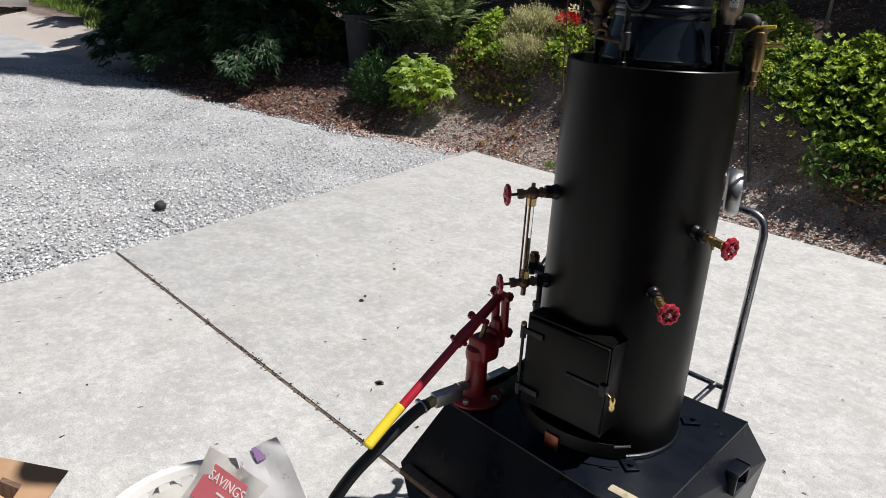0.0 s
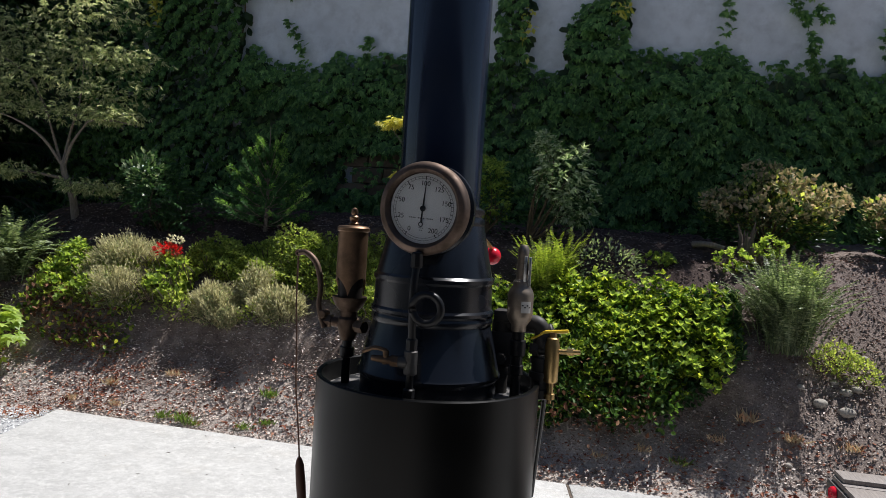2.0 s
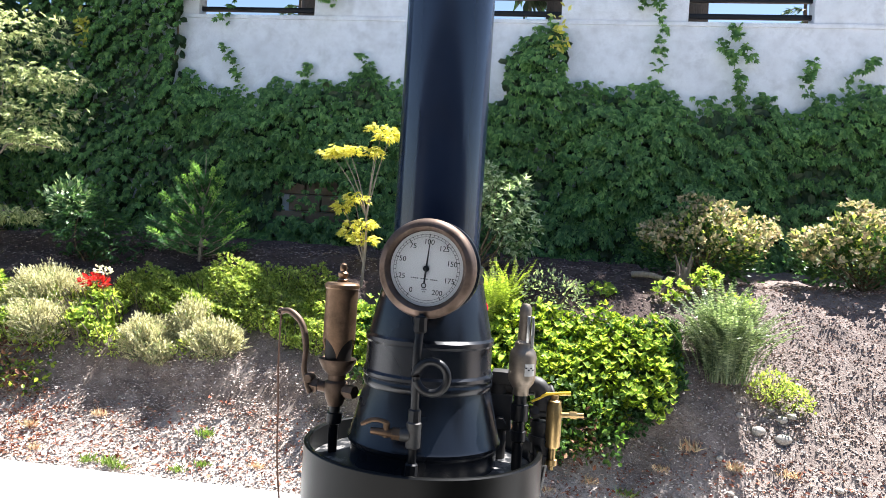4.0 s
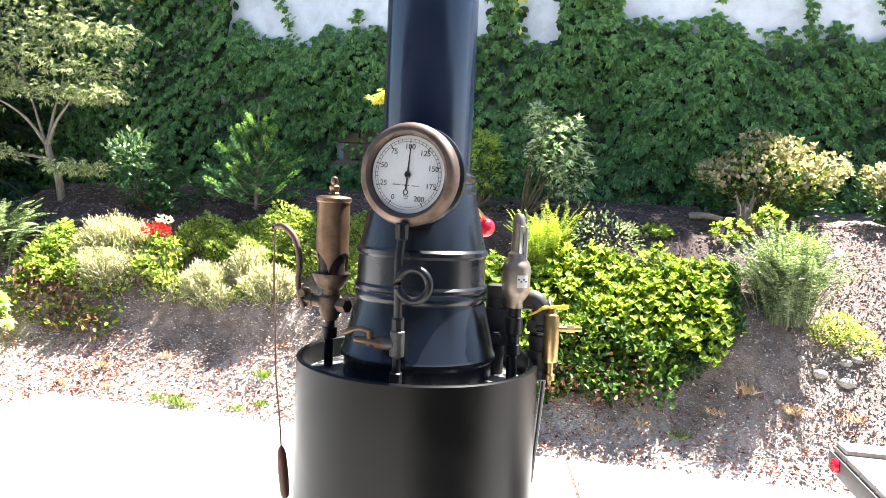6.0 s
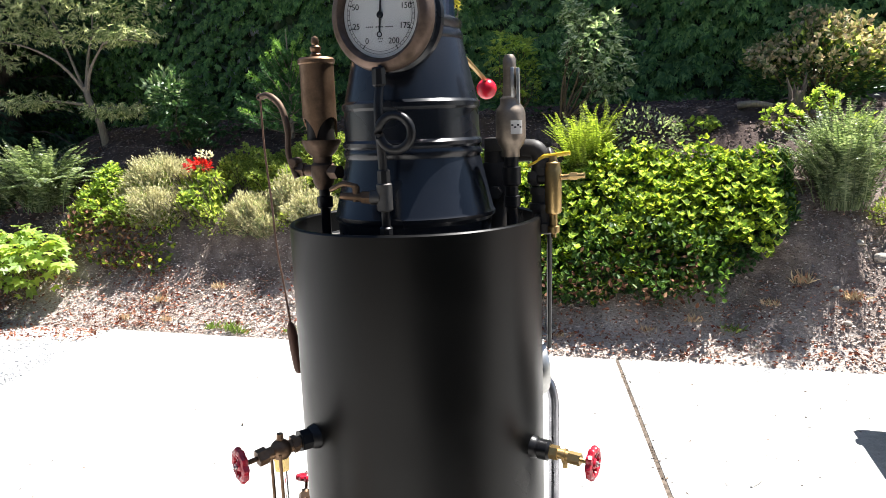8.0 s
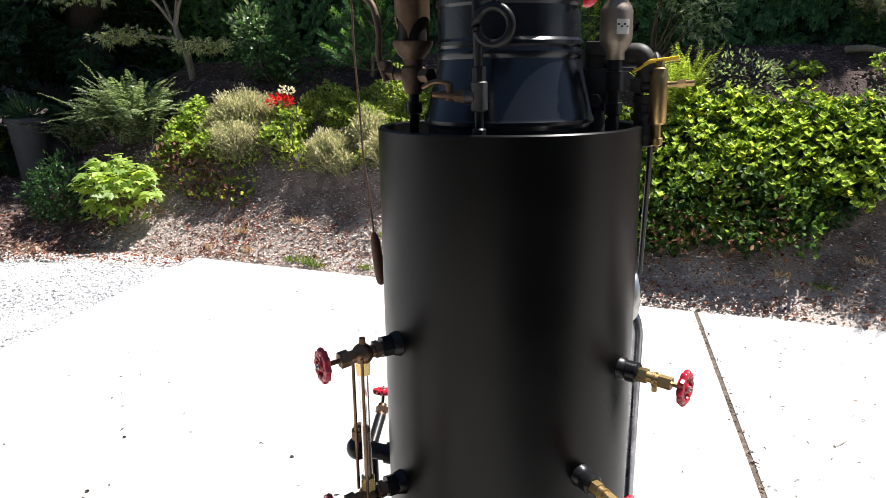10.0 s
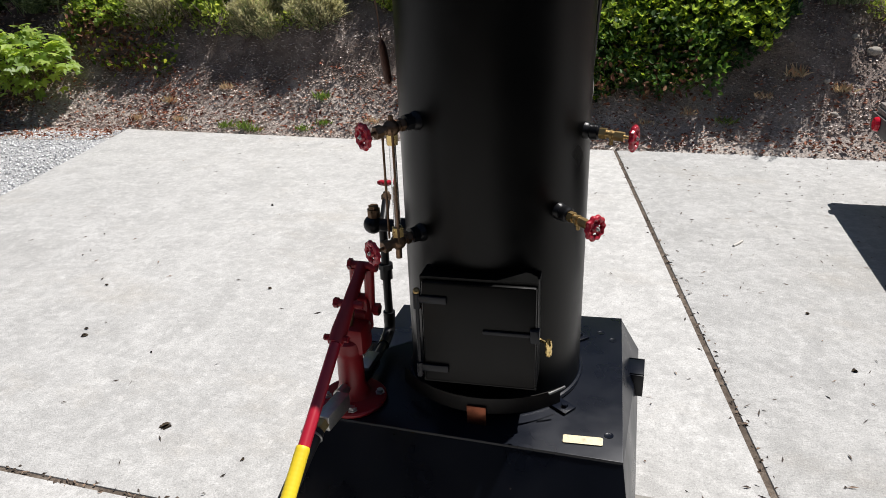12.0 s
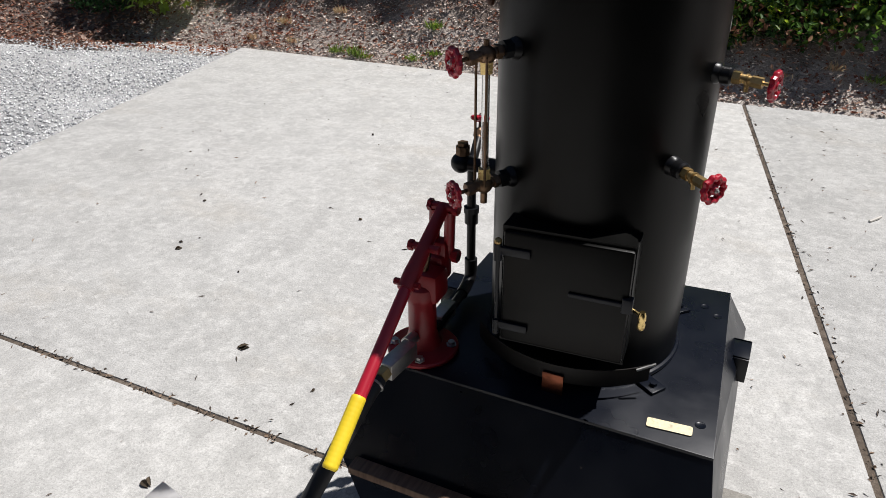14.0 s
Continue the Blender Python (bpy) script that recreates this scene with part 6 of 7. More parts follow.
def brush(p0, p1, count, length, width, r):
    """Needles standing out all round a twig and leaning towards its tip."""
    p0, p1 = np.array(p0), np.array(p1)
    along = unit((p1 - p0)[None])[0]
    t = rng.random(count)[:, None]
    side = rng.normal(0, 1, (count, 3))
    side = unit(side - (side @ along)[:, None] * along)
    return blades(p0 * (1 - t) + p1 * t + side * r * 0.15, along * 0.75 + side, length * rng.uniform(0.7, 1.2, count), width, 0.1)


for tier in range(8):
    h = 0.03 + 0.085 * tier
    reach = 0.54 * (1 - tier / 9.0)
    for k in range(7 if tier < 5 else 5):
        az = 2 * math.pi * k / 7 + tier * 0.45 + rng.normal(0, 0.2)
        rr = reach * rng.uniform(0.72, 1.12)
        end = Vector((rr * math.cos(az), rr * math.sin(az), h + rng.uniform(0.09, 0.20) + 0.012 * tier))
        a = Vector((0, 0, h))
        tree_limb(bm, [a, a.lerp(end, 0.5) - Vector((0, 0, 0.02)), end], 0.007, 0.002, 5)
        old.append(brush(a.lerp(end, 0.12), a.lerp(end, 0.80), 150, 0.034, 0.0085, 0.03))
        (tipset if k % 2 == 0 or tier > 4 else old).append(brush(a.lerp(end, 0.78), a.lerp(end, 1.10) + Vector((0, 0, 0.03)), 85, 0.030, 0.0085, 0.03))
        for sgn in (-1, 1):
            q = a.lerp(end, 0.50)
            e2 = q + (end - a) * 0.36 + sgn * Vector((-math.sin(az), math.cos(az), 0)) * reach * 0.34
            old.append(brush(q, q.lerp(e2, 0.72), 75, 0.032, 0.0085, 0.03))
            (tipset if rng.random() < 0.25 else old).append(brush(q.lerp(e2, 0.68), e2, 45, 0.030, 0.0085, 0.03))
old.append(brush((0, 0, 0.70), (0, 0, 0.98), 90, 0.024, 0.007, 0.02))
part("trunk", bm, M_BARK, fir)
raw("foliage", *joined(*old), L_FIR, fir)
raw("new_growth", *joined(*tipset), L_FIRTIP, fir, "bright green new growth")

# golden maple sapling
yx, yy_ = -1.42, 4.90
yz = float(terrain(yx, yy_))
gold = thing("golden_maple", (yx, yy_, yz), "slender young maple with golden yellow leaves", "tree")
bm = bmesh.new()
tree_limb(bm, [(0, 0, -0.05), (0.02, 0, 0.35), (0.01, 0, 0.62)], 0.016, 0.010, 6)
CL = [(-0.33, 0.98), (-0.17, 1.01), (0.05, 1.00), (0.10, 1.20), (0.17, 1.14), (-0.25, 1.02), (-0.20, 0.52), (-0.12, 0.30), (-0.02, 0.38), (-0.10, 0.60), (0.02, 0.24)]
sets = []
for k, (ox, oz) in enumerate(CL):
    oz += 0.16
    s0 = Vector((0.01, 0, 0.62 if oz > 0.9 else 0.22))
    tree_limb(bm, [s0, Vector((ox * 0.45, 0.02, s0.z + (oz - s0.z) * 0.55)), Vector((ox, 0, oz))], 0.007, 0.002, 5)
    p, d = blob((ox, 0, oz + 0.02), (0.13, 0.10, 0.045), 34, 0.1)
    sets.append(fingers(p, d * np.array([1, 1, 0.2]) - np.array([0, 0.2, 0.2]), 0.056, 0.022, 5, 80, 0.15))
part("trunk", bm, M_PALEBARK, gold, "thin pale stems")
raw("foliage", *joined(*sets), L_YELLOW, gold)

shrub("nandina_shrub", "upright shrub with narrow glossy leaves, whitened for sun glints", "shrub", (-0.52, 5.35), [((0.26, 0, 0.60), (0.24, 0.24, 0.30), 3), ((0.12, 0.0, 0.86), (0.13, 0.14, 0.11), 1), ((0.40, 0.0, 0.34), (0.20, 0.2, 0.22), 1.4)], 560, 0.068, L_GLINT, shape="spray", extra=(("dark_foliage", 420, 0.055, L_DARK, (0.18, 0.16, 0.36), (0.34, 0.18, 0.34), "dark older leaves"),))
shrub("nandina_shrub", "leafy shrub with fresh yellow green leaves", "shrub", (-0.98, 5.40), [((0.02, 0, 0.58), (0.22, 0.22, 0.17), 2), ((0.10, 0, 0.34), (0.20, 0.2, 0.2), 1)], 330, 0.056, L_LIME, shape="spray", extra=(("dark_foliage", 420, 0.055, L_DARK, (0.05, 0.08, 0.32), (0.28, 0.2, 0.30), "dark older leaves"),))
# pale leaves at the upper left carry the highlight in their colour
shrub("glossy_shrub", "loose shrub with glossy dark drooping leaves", "shrub", (-4.10, 5.05), [((-0.06, 0, 0.38), (0.28, 0.28, 0.36), 3), ((0.26, 0.05, 0.20), (0.34, 0.3, 0.26), 2)], 520, 0.070, L_DARK, shape="spray", extra=(("pale_foliage", 190, 0.055, L_PALE, (-0.16, -0.12, 0.56), (0.22, 0.16, 0.18), "top leaves paled for the light on them"),))
for k, (x, y, sx, sz) in enumerate(((1.56, 5.62, 0.50, 0.20), (2.90, 5.62, 0.50, 0.24))):
    shrub("bronze_leaf_shrub", "shrub with cream and bronze new leaves", "shrub", (x, y), [((0, 0, 0.42), (sx, 0.35, sz), 4), ((-sx * 0.85, 0, 0.38), (sx * 0.34, 0.28, sz * 0.6), 1.5), ((sx * 0.85, 0, 0.44), (sx * 0.36, 0.3, sz * 0.7), 1.5), ((0.05, 0, 0.60), (sx * 0.55, 0.25, 0.12), 1.2), ((-0.1, 0.0, 0.72), (0.14, 0.12, 0.06), 0.25)], 640, 0.050, L_PHOT, group="bronze shrubs", shape="whorl",
          extra=(("older_foliage", 2200, 0.050, L_DARK, (0, 0.08, 0.26), (sx * 1.1, 0.32, 0.30), "greener older leaves"), ("green_foliage", 380, 0.056, L_BOX, (0, 0.0, 0.36), (sx * 1.05, 0.32, 0.26), "fresh green leaves")))
# the hedge's inside takes L_DARK: shade coloured into the gaps between whorls
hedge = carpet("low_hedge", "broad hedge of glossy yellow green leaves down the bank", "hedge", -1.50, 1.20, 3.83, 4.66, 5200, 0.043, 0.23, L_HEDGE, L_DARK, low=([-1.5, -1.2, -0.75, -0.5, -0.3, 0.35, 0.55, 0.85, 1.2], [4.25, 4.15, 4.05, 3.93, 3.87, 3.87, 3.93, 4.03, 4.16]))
p, nrm = on_bank(420, -1.35, 1.12, 4.08, 4.64)
raw("new_growth", *rosettes(p + nrm * rng.uniform(0.17, 0.29, (420, 1)) - np.array(hedge.location), nrm * 0.4 + np.array([0, 0, 0.8]) + rng.normal(0, 0.2, (420, 3)), 0.048, 6, 0.8), L_LIME, hedge, "bright yellow green new shoots")
# lower face of the hedge: its shade is given by darker leaves
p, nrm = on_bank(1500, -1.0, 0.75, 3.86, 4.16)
raw("dark_foliage", *broad(p + nrm * rng.uniform(0.10, 0.27, (1500, 1)) - np.array(hedge.location), nrm * 0.6 + rng.normal(0, 0.8, (1500, 3)), 0.050, 0.030), L_HEDGESHADE, hedge, "dark older leaves")
p, nrm = on_bank(420, -0.80, 0.60, 3.84, 4.10)
raw("dead_foliage", *broad(p + nrm * rng.uniform(0.08, 0.27, (420, 1)) - np.array(hedge.location), rng.normal(0, 1, (420, 3)), 0.046, 0.026), M_DEADLEAF, hedge, "russet dead leaves")
carpet("box_shrub", "low spreading shrub of small bright leaves", "shrub", -3.55, -1.45, 4.30, 4.84, 5600, 0.028, 0.21, L_BOX, L_BOX, "small", low=([-3.6, -2.9, -2.1, -1.4], [4.62, 4.48, 4.36, 4.24]))
carpet("euonymus", "low shrub of fresh bright green leaves", "shrub", -3.86, -3.36, 4.26, 4.58, 300, 0.052, 0.27, L_LIME, L_BOX)
mixed_shrub = carpet("mixed_shrub", "untidy shrub of green and yellow leaves", "shrub", -4.85, -3.80, 4.12, 4.60, 950, 0.046, 0.20, L_LIME, L_BOX, low=([-5.1, -4.6, -3.8], [4.18, 4.14, 4.24]))
p, nrm = on_bank(520, -4.85, -3.7, 4.00, 4.34)
raw("dark_foliage", *broad(p + nrm * rng.uniform(0.01, 0.12, (520, 1)) - np.array(mixed_shrub.location), rng.normal(0, 1, (520, 3)), 0.050, 0.03), L_HEDGE, mixed_shrub, "dark lower leaves")
p, nrm = on_bank(420, -4.80, -3.85, 4.00, 4.30)
raw("dead_foliage", *broad(p + nrm * rng.uniform(0.02, 0.15, (420, 1)) - np.array(mixed_shrub.location), rng.normal(0, 1, (420, 3)), 0.050, 0.028), M_DEADLEAF, mixed_shrub, "russet dead leaves")
rf = thing("red_flowers", (-3.66, 4.52, float(terrain(-3.66, 4.52))), "clump of bright red flowers with cream blooms", "flowers")
p, d = blob((0.02, -0.04, 0.24), (0.13, 0.08, 0.055), 150, 0.2)
tagged(raw("bloom", *blades(p, d + np.array([0, -0.4, 0.5]), 0.036, 0.024, 0.15), L_RED, rf), kind="stuff")
p, d = blob((0.07, 0.0, 0.33), (0.07, 0.05, 0.03), 70, 0.2)
tagged(raw("cream_bloom", *blades(p, d + np.array([0, -0.4, 0.5]), 0.030, 0.020, 0.15), L_CREAM, rf, "cream blooms"), kind="stuff")
bm = bmesh.new()
twigs(bm, (0, 0, -0.02), [(rng.uniform(-0.13, 0.13), -0.04, 0.23) for _ in range(14)] + [(0.07 + rng.uniform(-0.06, 0.06), 0.0, 0.32) for _ in range(8)], 0.004, 0.02)
part("woody_frame", bm, L_WEED, rf)
for x, y, rx, hh, n in ((-4.12, 4.62, 0.42, 0.34, 1900), (-3.98, 4.34, 0.36, 0.32, 1700), (-4.36, 4.46, 0.26, 0.24, 900), (-3.03, 4.32, 0.25, 0.30, 1500), (-2.86, 4.24, 0.16, 0.18, 600), (-2.68, 4.42, 0.22, 0.40, 1300), (-2.40, 4.26, 0.26, 0.26, 1600)):
    dome("lavender_clump", "cushion of spent straw-coloured lavender stems", "lavender", (x, y), (rx * 1.22, rx * 0.9), hh * 0.90, int(n * 1.15), L_LAV, L_GREY, "lavender clumps")
fern("sword_fern", "large arching grey green sword fern", (-5.27, 4.34), 240, 0.86, L_FERN, 1.02, spread=0.95, droop=0.42, wide=0.034)
fern("sword_fern", "tall grey green sword fern at the bank's edge", (1.49, 4.37), 270, 0.70, L_FERN, 1.20, spread=0.66, droop=0.28, wide=0.026)
fern("sword_fern", "upright yellow green sword fern", (-0.24, 4.62), 110, 0.56, L_FERNY, 1.18, spread=0.66, droop=0.22, wide=0.028)
fern("sword_fern", "dark sword fern in the shade", (-6.35, 4.75), 80, 0.9, L_FERN, 0.85, wide=0.04)
fern("sword_fern", "pale fern beside the cedar", (-8.05, 4.6), 30, 0.9, L_FERNY, 0.9, wide=0.04)
vm_z = float(terrain(-4.95, 3.74))
vine = thing("vine_maple_shrub", (-4.95, 3.74, vm_z), "low shrub of large lime green lobed leaves", "shrub")
n = 260
d = unit(rng.normal(size=(n, 3)) * np.array([1, 0.9, 0.8]) + np.array([0, -0.25, 0.35]))
p = np.array([0.02, -0.02, 0.30]) + d * np.array([0.36, 0.28, 0.34]) * rng.uniform(0.55, 1.05, (n, 1))
p, d = p[p[:, 2] > 0.03], d[p[:, 2] > 0.03]
raw("foliage", *lobed(p, d * np.array([1, 1, 0.2]) + rng.normal(0, 0.35, p.shape) - np.array([0, 0, 0.25]), unit(d * 0.5 + np.array([0.1, -0.25, 0.9]) + rng.normal(0, 0.2, p.shape)), 0.135 * rng.uniform(0.6, 1.15, len(p))), L_LIME, vine)
bm = bmesh.new()
twigs(bm, (0, 0, -0.03), [tuple(q) for q in p[:26] * 0.95], 0.007, 0.03)
part("woody_frame", bm, M_STEM, vine)
shrub("dark_evergreen", "small dark evergreen shrub with fine leaves", "shrub", (-5.72, 3.80), [((0, 0, 0.24), (0.36, 0.28, 0.32), 3), ((-0.3, 0.05, 0.2), (0.22, 0.2, 0.22), 1)], 2000, 0.050, L_DARK)
shrub("stump_plants", "low bright leafy plants round the stump", "shrub", (1.42, 5.02), [((0.06, 0.0, 0.17), (0.11, 0.10, 0.09), 2), ((-0.22, -0.04, 0.04), (0.15, 0.1, 0.09), 2), ((0.28, -0.10, 0.0), (0.12, 0.1, 0.06), 1)], 170, 0.038, L_LIME, shape="whorl")
shrub("stump_plants", "little yellow green plant in the mulch", "shrub", (0.60, 5.0), [((0, 0, 0.05), (0.16, 0.1, 0.07), 1)], 60, 0.040, L_LIME, shape="whorl")
shrub("grey_shrub", "thin grey stemmed shrub with small leaves", "shrub", (0.22, 4.75), [((0, 0, 0.14), (0.30, 0.2, 0.18), 2)], 520, 0.036, L_GREY)
shrub("ground_cover", "mat of bright green ground cover", "ground cover", (1.86, 4.44), [((0, 0, 0.05), (0.15, 0.16, 0.10), 2), ((-0.08, -0.04, 0.0), (0.12, 0.12, 0.08), 1)], 800, 0.028, L_BOX)
shrub("ground_cover", "mat of yellow green ground cover", "ground cover", (1.98, 4.40), [((0, 0, 0.05), (0.15, 0.2, 0.10), 2)], 520, 0.030, L_BOX)
shrub("ground_cover", "mat of low grey green ground cover", "ground cover", (-3.36, 4.24), [((0, 0, 0.04), (0.20, 0.12, 0.16), 2)], 520, 0.034, L_BOX)
shrub("ground_cover", "mat of low green ground cover", "ground cover", (-2.55, 4.22), [((0, 0, 0.0), (0.22, 0.12, 0.12), 2)], 600, 0.028, L_BOX)

# stump and bleached logs
bm = bmesh.new()
STX, STY = 1.31, 5.18
sz0 = float(terrain(STX, STY))
lathe(bm, [(0.095, -0.05), (0.070, 0.05), (0.056, 0.12), (0.034, 0.13), (0.0, 0.09)], 16, Matrix.Translation((STX, STY, sz0)))
for v in bm.verts:
    v.co += Vector((0.012 * math.sin(37 * v.co.z), 0, 0.04 * math.sin(53 * v.co.x + 61 * v.co.y) * (v.co.z > sz0 + 0.10)))
for a, h, lean in ((0.5, 0.30, 0.02), (1.9, 0.22, 0.0), (3.2, 0.27, -0.03), (4.4, 0.20, 0.01), (5.5, 0.24, 0.03)):
    c, w = math.cos(a), math.sin(a)
    sweep(bm, [(STX + 0.045 * c, STY + 0.045 * w, sz0 + 0.05), (STX + 0.048 * c, STY + 0.048 * w, sz0 + h * 0.6), (STX + 0.05 * c + lean, STY + 0.05 * w, sz0 + h)], [0.022, 0.016, 0.003], 6)
tagged(mesh_object("tree_stump", bm, bark("weathered grey stump wood", (0.15, 0.115, 0.09))), "jagged weathered grey tree stump", "stump")
for (x0, y0), (x1, y1), r in (((0.90, 5.28), (1.14, 5.18), 0.030), ((1.44, 5.10), (1.74, 4.98), 0.034)):
    bm = bmesh.new()
    z0, z1 = float(terrain(x0, y0)) + r * 0.7, float(terrain(x1, y1)) + r * 0.7
    tree_limb(bm, [(x0, y0, z0), ((x0 + x1) / 2, (y0 + y1) / 2 - 0.02, (z0 + z1) / 2 + 0.015), (x1, y1, z1)], r, r * 0.7, 10)
    tagged(mesh_object("driftwood_log", bm, M_PALEBARK), "bleached grey log lying on the bank", "log", "logs")

# tall planter
pz = float(terrain(-6.95, 4.45))
planter = thing("planter_pot", (-6.95, 4.45, pz), "tall tapered grey planter in the shade", "planter")
bm = bmesh.new()
lathe(bm, [(0, 0), (0.135, 0.0), (0.14, 0.02), (0.205, 0.62), (0.225, 0.63), (0.225, 0.68), (0.20, 0.685), (0.19, 0.62), (0.0, 0.60)], 28)
part("pot", bm, M_POT, planter, smooth=30)
p, d = blob((0, 0, 0.72), (0.2, 0.2, 0.12), 260, 0.2)
raw("plant", *blades(p, d + np.array([0, 0, 0.6]), 0.12, 0.02, 0.2), L_DARK, planter, "dark grassy plant")


# ---- cedars and trees ----
def cedar(name, label, at, height, reach, n_branch, spray, seedling=0, foot=0.15, leaf_size=0.16):
    x, y = at
    z = float(terrain(x, y))
    ob = thing(name, (x, y, z), label, "tree", "conifers")
    bm = bmesh.new()
    tree_limb(bm, [(0, 0, -0.1), (0.05, 0, height * 0.5), (0, 0, height)], 0.05 * height ** 0.8, 0.02, 9)
    r = np.random.default_rng(seedling)
    sets = []
    for k in range(n_branch):
        t = k / n_branch
        h = foot + t * (height - foot - 0.2)
        az = 2.4 * k + r.normal(0, 0.3)
        L = reach * (1 - t) ** 0.75 * r.uniform(0.75, 1.15) + 0.25
        end = Vector((L * math.cos(az), L * math.sin(az), h - 0.22 * L + 0.10 * L * math.sin(k)))
        end.z = max(end.z, 0.08)
        mid = Vector((0.5 * L * math.cos(az), 0.5 * L * math.sin(az), h + 0.06 * L))
        path = smooth_path([Vector((0, 0, h)), mid, end], 4)
        sweep(bm, path, [0.022 * (1 - 0.85 * i / 8) for i in range(9)], 5)
        m = int(spray * (0.35 + L / reach))
        tt = r.uniform(0.15, 1.0, m)
        pa = np.array([tuple(q) for q in path])
        q = np.stack([np.interp(tt, np.linspace(0, 1, 9), pa[:, c]) for c in range(3)], 1)
        out = np.array([math.cos(az), math.sin(az), -0.25])
        sidev = np.array([-math.sin(az), math.cos(az), 0.0])
        off = r.uniform(-1, 1, m)
        q = q + sidev * (off * 0.42 * L * (1.05 - tt))[:, None] + np.stack([np.zeros(m), np.zeros(m), -np.abs(off) * 0.10 * L * r.random(m)], 1)
        w = out + sidev * (off * 0.9)[:, None] + r.normal(0, 0.28, (m, 3)) - np.array([0, 0, 0.2])
        upv = unit(np.array([0, 0, 1.0]) + r.normal(0, 0.3, (m, 3)))
        for a in (-0.55, 0.0, 0.55):
            s = unit(np.cross(w, upv))
            sets.append(blades(q, unit(w) + s * a, leaf_size * r.uniform(0.6, 1.2, m), leaf_size * 0.25, 0.1, 0.15, upv))
    part("trunk", bm, M_DARKBARK, ob)
    raw("crown", *joined(*sets), L_CEDAR, ob, "dark drooping sprays")
    return ob


cedar("cedar", "broad dark cedar with boughs sweeping the ground", (-9.30, 4.25), 6.0, 2.05, 130, 420, 3, 0.05, 0.12)
cedar("cedar", "dense dark cedar close beside its neighbour", (-11.0, 4.45), 6.0, 2.0, 100, 300, 12, 0.05, 0.13)
cedar("cedar", "tall dark cedar at the end of the wall", (-8.2, 6.5), 11.0, 1.9, 110, 150, 4, 0.4)
# unseen trees behind the wall, set where their shadows reach drive and terrace
cedar("cedar", "very tall dark unseen conifer behind the garden wall, added for its shadow", (-2.7, 10.4), 26.0, 2.3, 150, 140, 13, 5.4, 0.55)
for sx_, sy_, hh, rr, sd in ((-3.6, 9.4, 11.8, 2.4, 21), (-1.8, 9.2, 11.6, 2.4, 22), (0.1, 9.5, 11.9, 2.4, 23), (1.9, 9.3, 10.4, 2.2, 24), (5.2, 9.9, 8.4, 1.8, 25)):
    cedar("cedar", "tall dark unseen cedar close behind the garden wall, added to shade the terrace", (sx_, sy_), hh, rr, 110, 90, sd, 6.0, 0.36)
cedar("cedar", "dark cedar beside the drive", (-12.4, 5.4), 6.0, 2.3, 80, 120, 5)
cedar("cedar", "dark cedar further along the drive", (-15.5, 6.2), 7.0, 2.4, 70, 110, 6)
cedar("cedar", "dark cedar behind the drive's bend", (-19.5, 8.5), 9.0, 3.2, 70, 110, 8)
cedar("cedar", "distant dark cedar behind the garden wall", (-6.0, 15.0), 6.2, 2.2, 40, 40, 9)
cedar("cedar", "distant dark cedar beyond the slotted wall", (0.6, 17.0), 6.6, 2.4, 40, 40, 10)
cedar("cedar", "distant dark cedar at the wall's far end", (5.5, 16.0), 6.4, 2.4, 40, 40, 11)

# ---- loose ground cover: stones, chips, weeds ----


def pebbles(n, xs, ys, size, flat, height):
    """Angular stones as squashed eight-sided lumps."""
    r = size * rng.uniform(0.55, 1.4, n)
    a = rng.uniform(0, 2 * math.pi, n)
    c = np.stack([xs, ys, height + r * flat * 0.3], 1)
    e1, e2 = np.stack([np.cos(a), np.sin(a), rng.normal(0, 0.25, n)], 1), np.stack([-np.sin(a), np.cos(a), rng.normal(0, 0.25, n)], 1)
    e3 = np.tile(np.array([[0, 0, 1.0]]), (n, 1)) + rng.normal(0, 0.2, (n, 3))
    k1, k2, k3 = r[:, None], (r * rng.uniform(0.6, 0.95, n))[:, None], (r * flat)[:, None]
    v = np.stack([c + e1 * k1, c + e2 * k2, c - e1 * k1 * 0.9, c - e2 * k2, c + e3 * k3, c - e3 * k3], 1).reshape(-1, 3)
    t = np.array([[0, 1, 4], [1, 2, 4], [2, 3, 4], [3, 0, 4], [1, 0, 5], [2, 1, 5], [3, 2, 5], [0, 3, 5]])
    f = (np.arange(n)[:, None, None] * 6 + t[None]).reshape(-1, 3)
    return v, f


n = 46000
sx_ = -3.05 - 8.5 * np.power(rng.random(n), 1.5)
sy_ = rng.uniform(-1.4, 3.5, n)
ok = (sy_ < drive_edge(sx_) + 0.08) & (sx_ < slab_left(sy_) + 0.02 * rng.random(n))
v, f = pebbles(int(ok.sum()), sx_[ok], sy_[ok], 0.0105, 0.6, -0.008)
tagged(raw("gravel_stones", v, f, M_STONES), "loose angular light grey gravel stones", "gravel", kind="stuff")

n = 36000
lx = rng.uniform(-5.2, 3.6, n)
ly = 3.50 + 0.70 * np.power(rng.random(n), 1.2) + 0.18 * np.clip(lx - 0.3, 0, 2) * (rng.random(n) > 0.2)
thin = (lx < 1.15) | (ly < 3.85) | (rng.random(n) < 0.30)
lx, ly, n = lx[thin], ly[thin], int(thin.sum())
lz = terrain(lx, ly)
P = np.stack([lx, ly, np.maximum(lz, -0.02) + 0.006], 1)
D = rng.normal(0, 1, (n, 3)) * np.array([1, 1, 0.13])
v1 = broad(P, D, 0.021 * rng.uniform(0.4, 1.6, n), 0.010 * rng.uniform(0.5, 1.6, n))
n2 = 14000
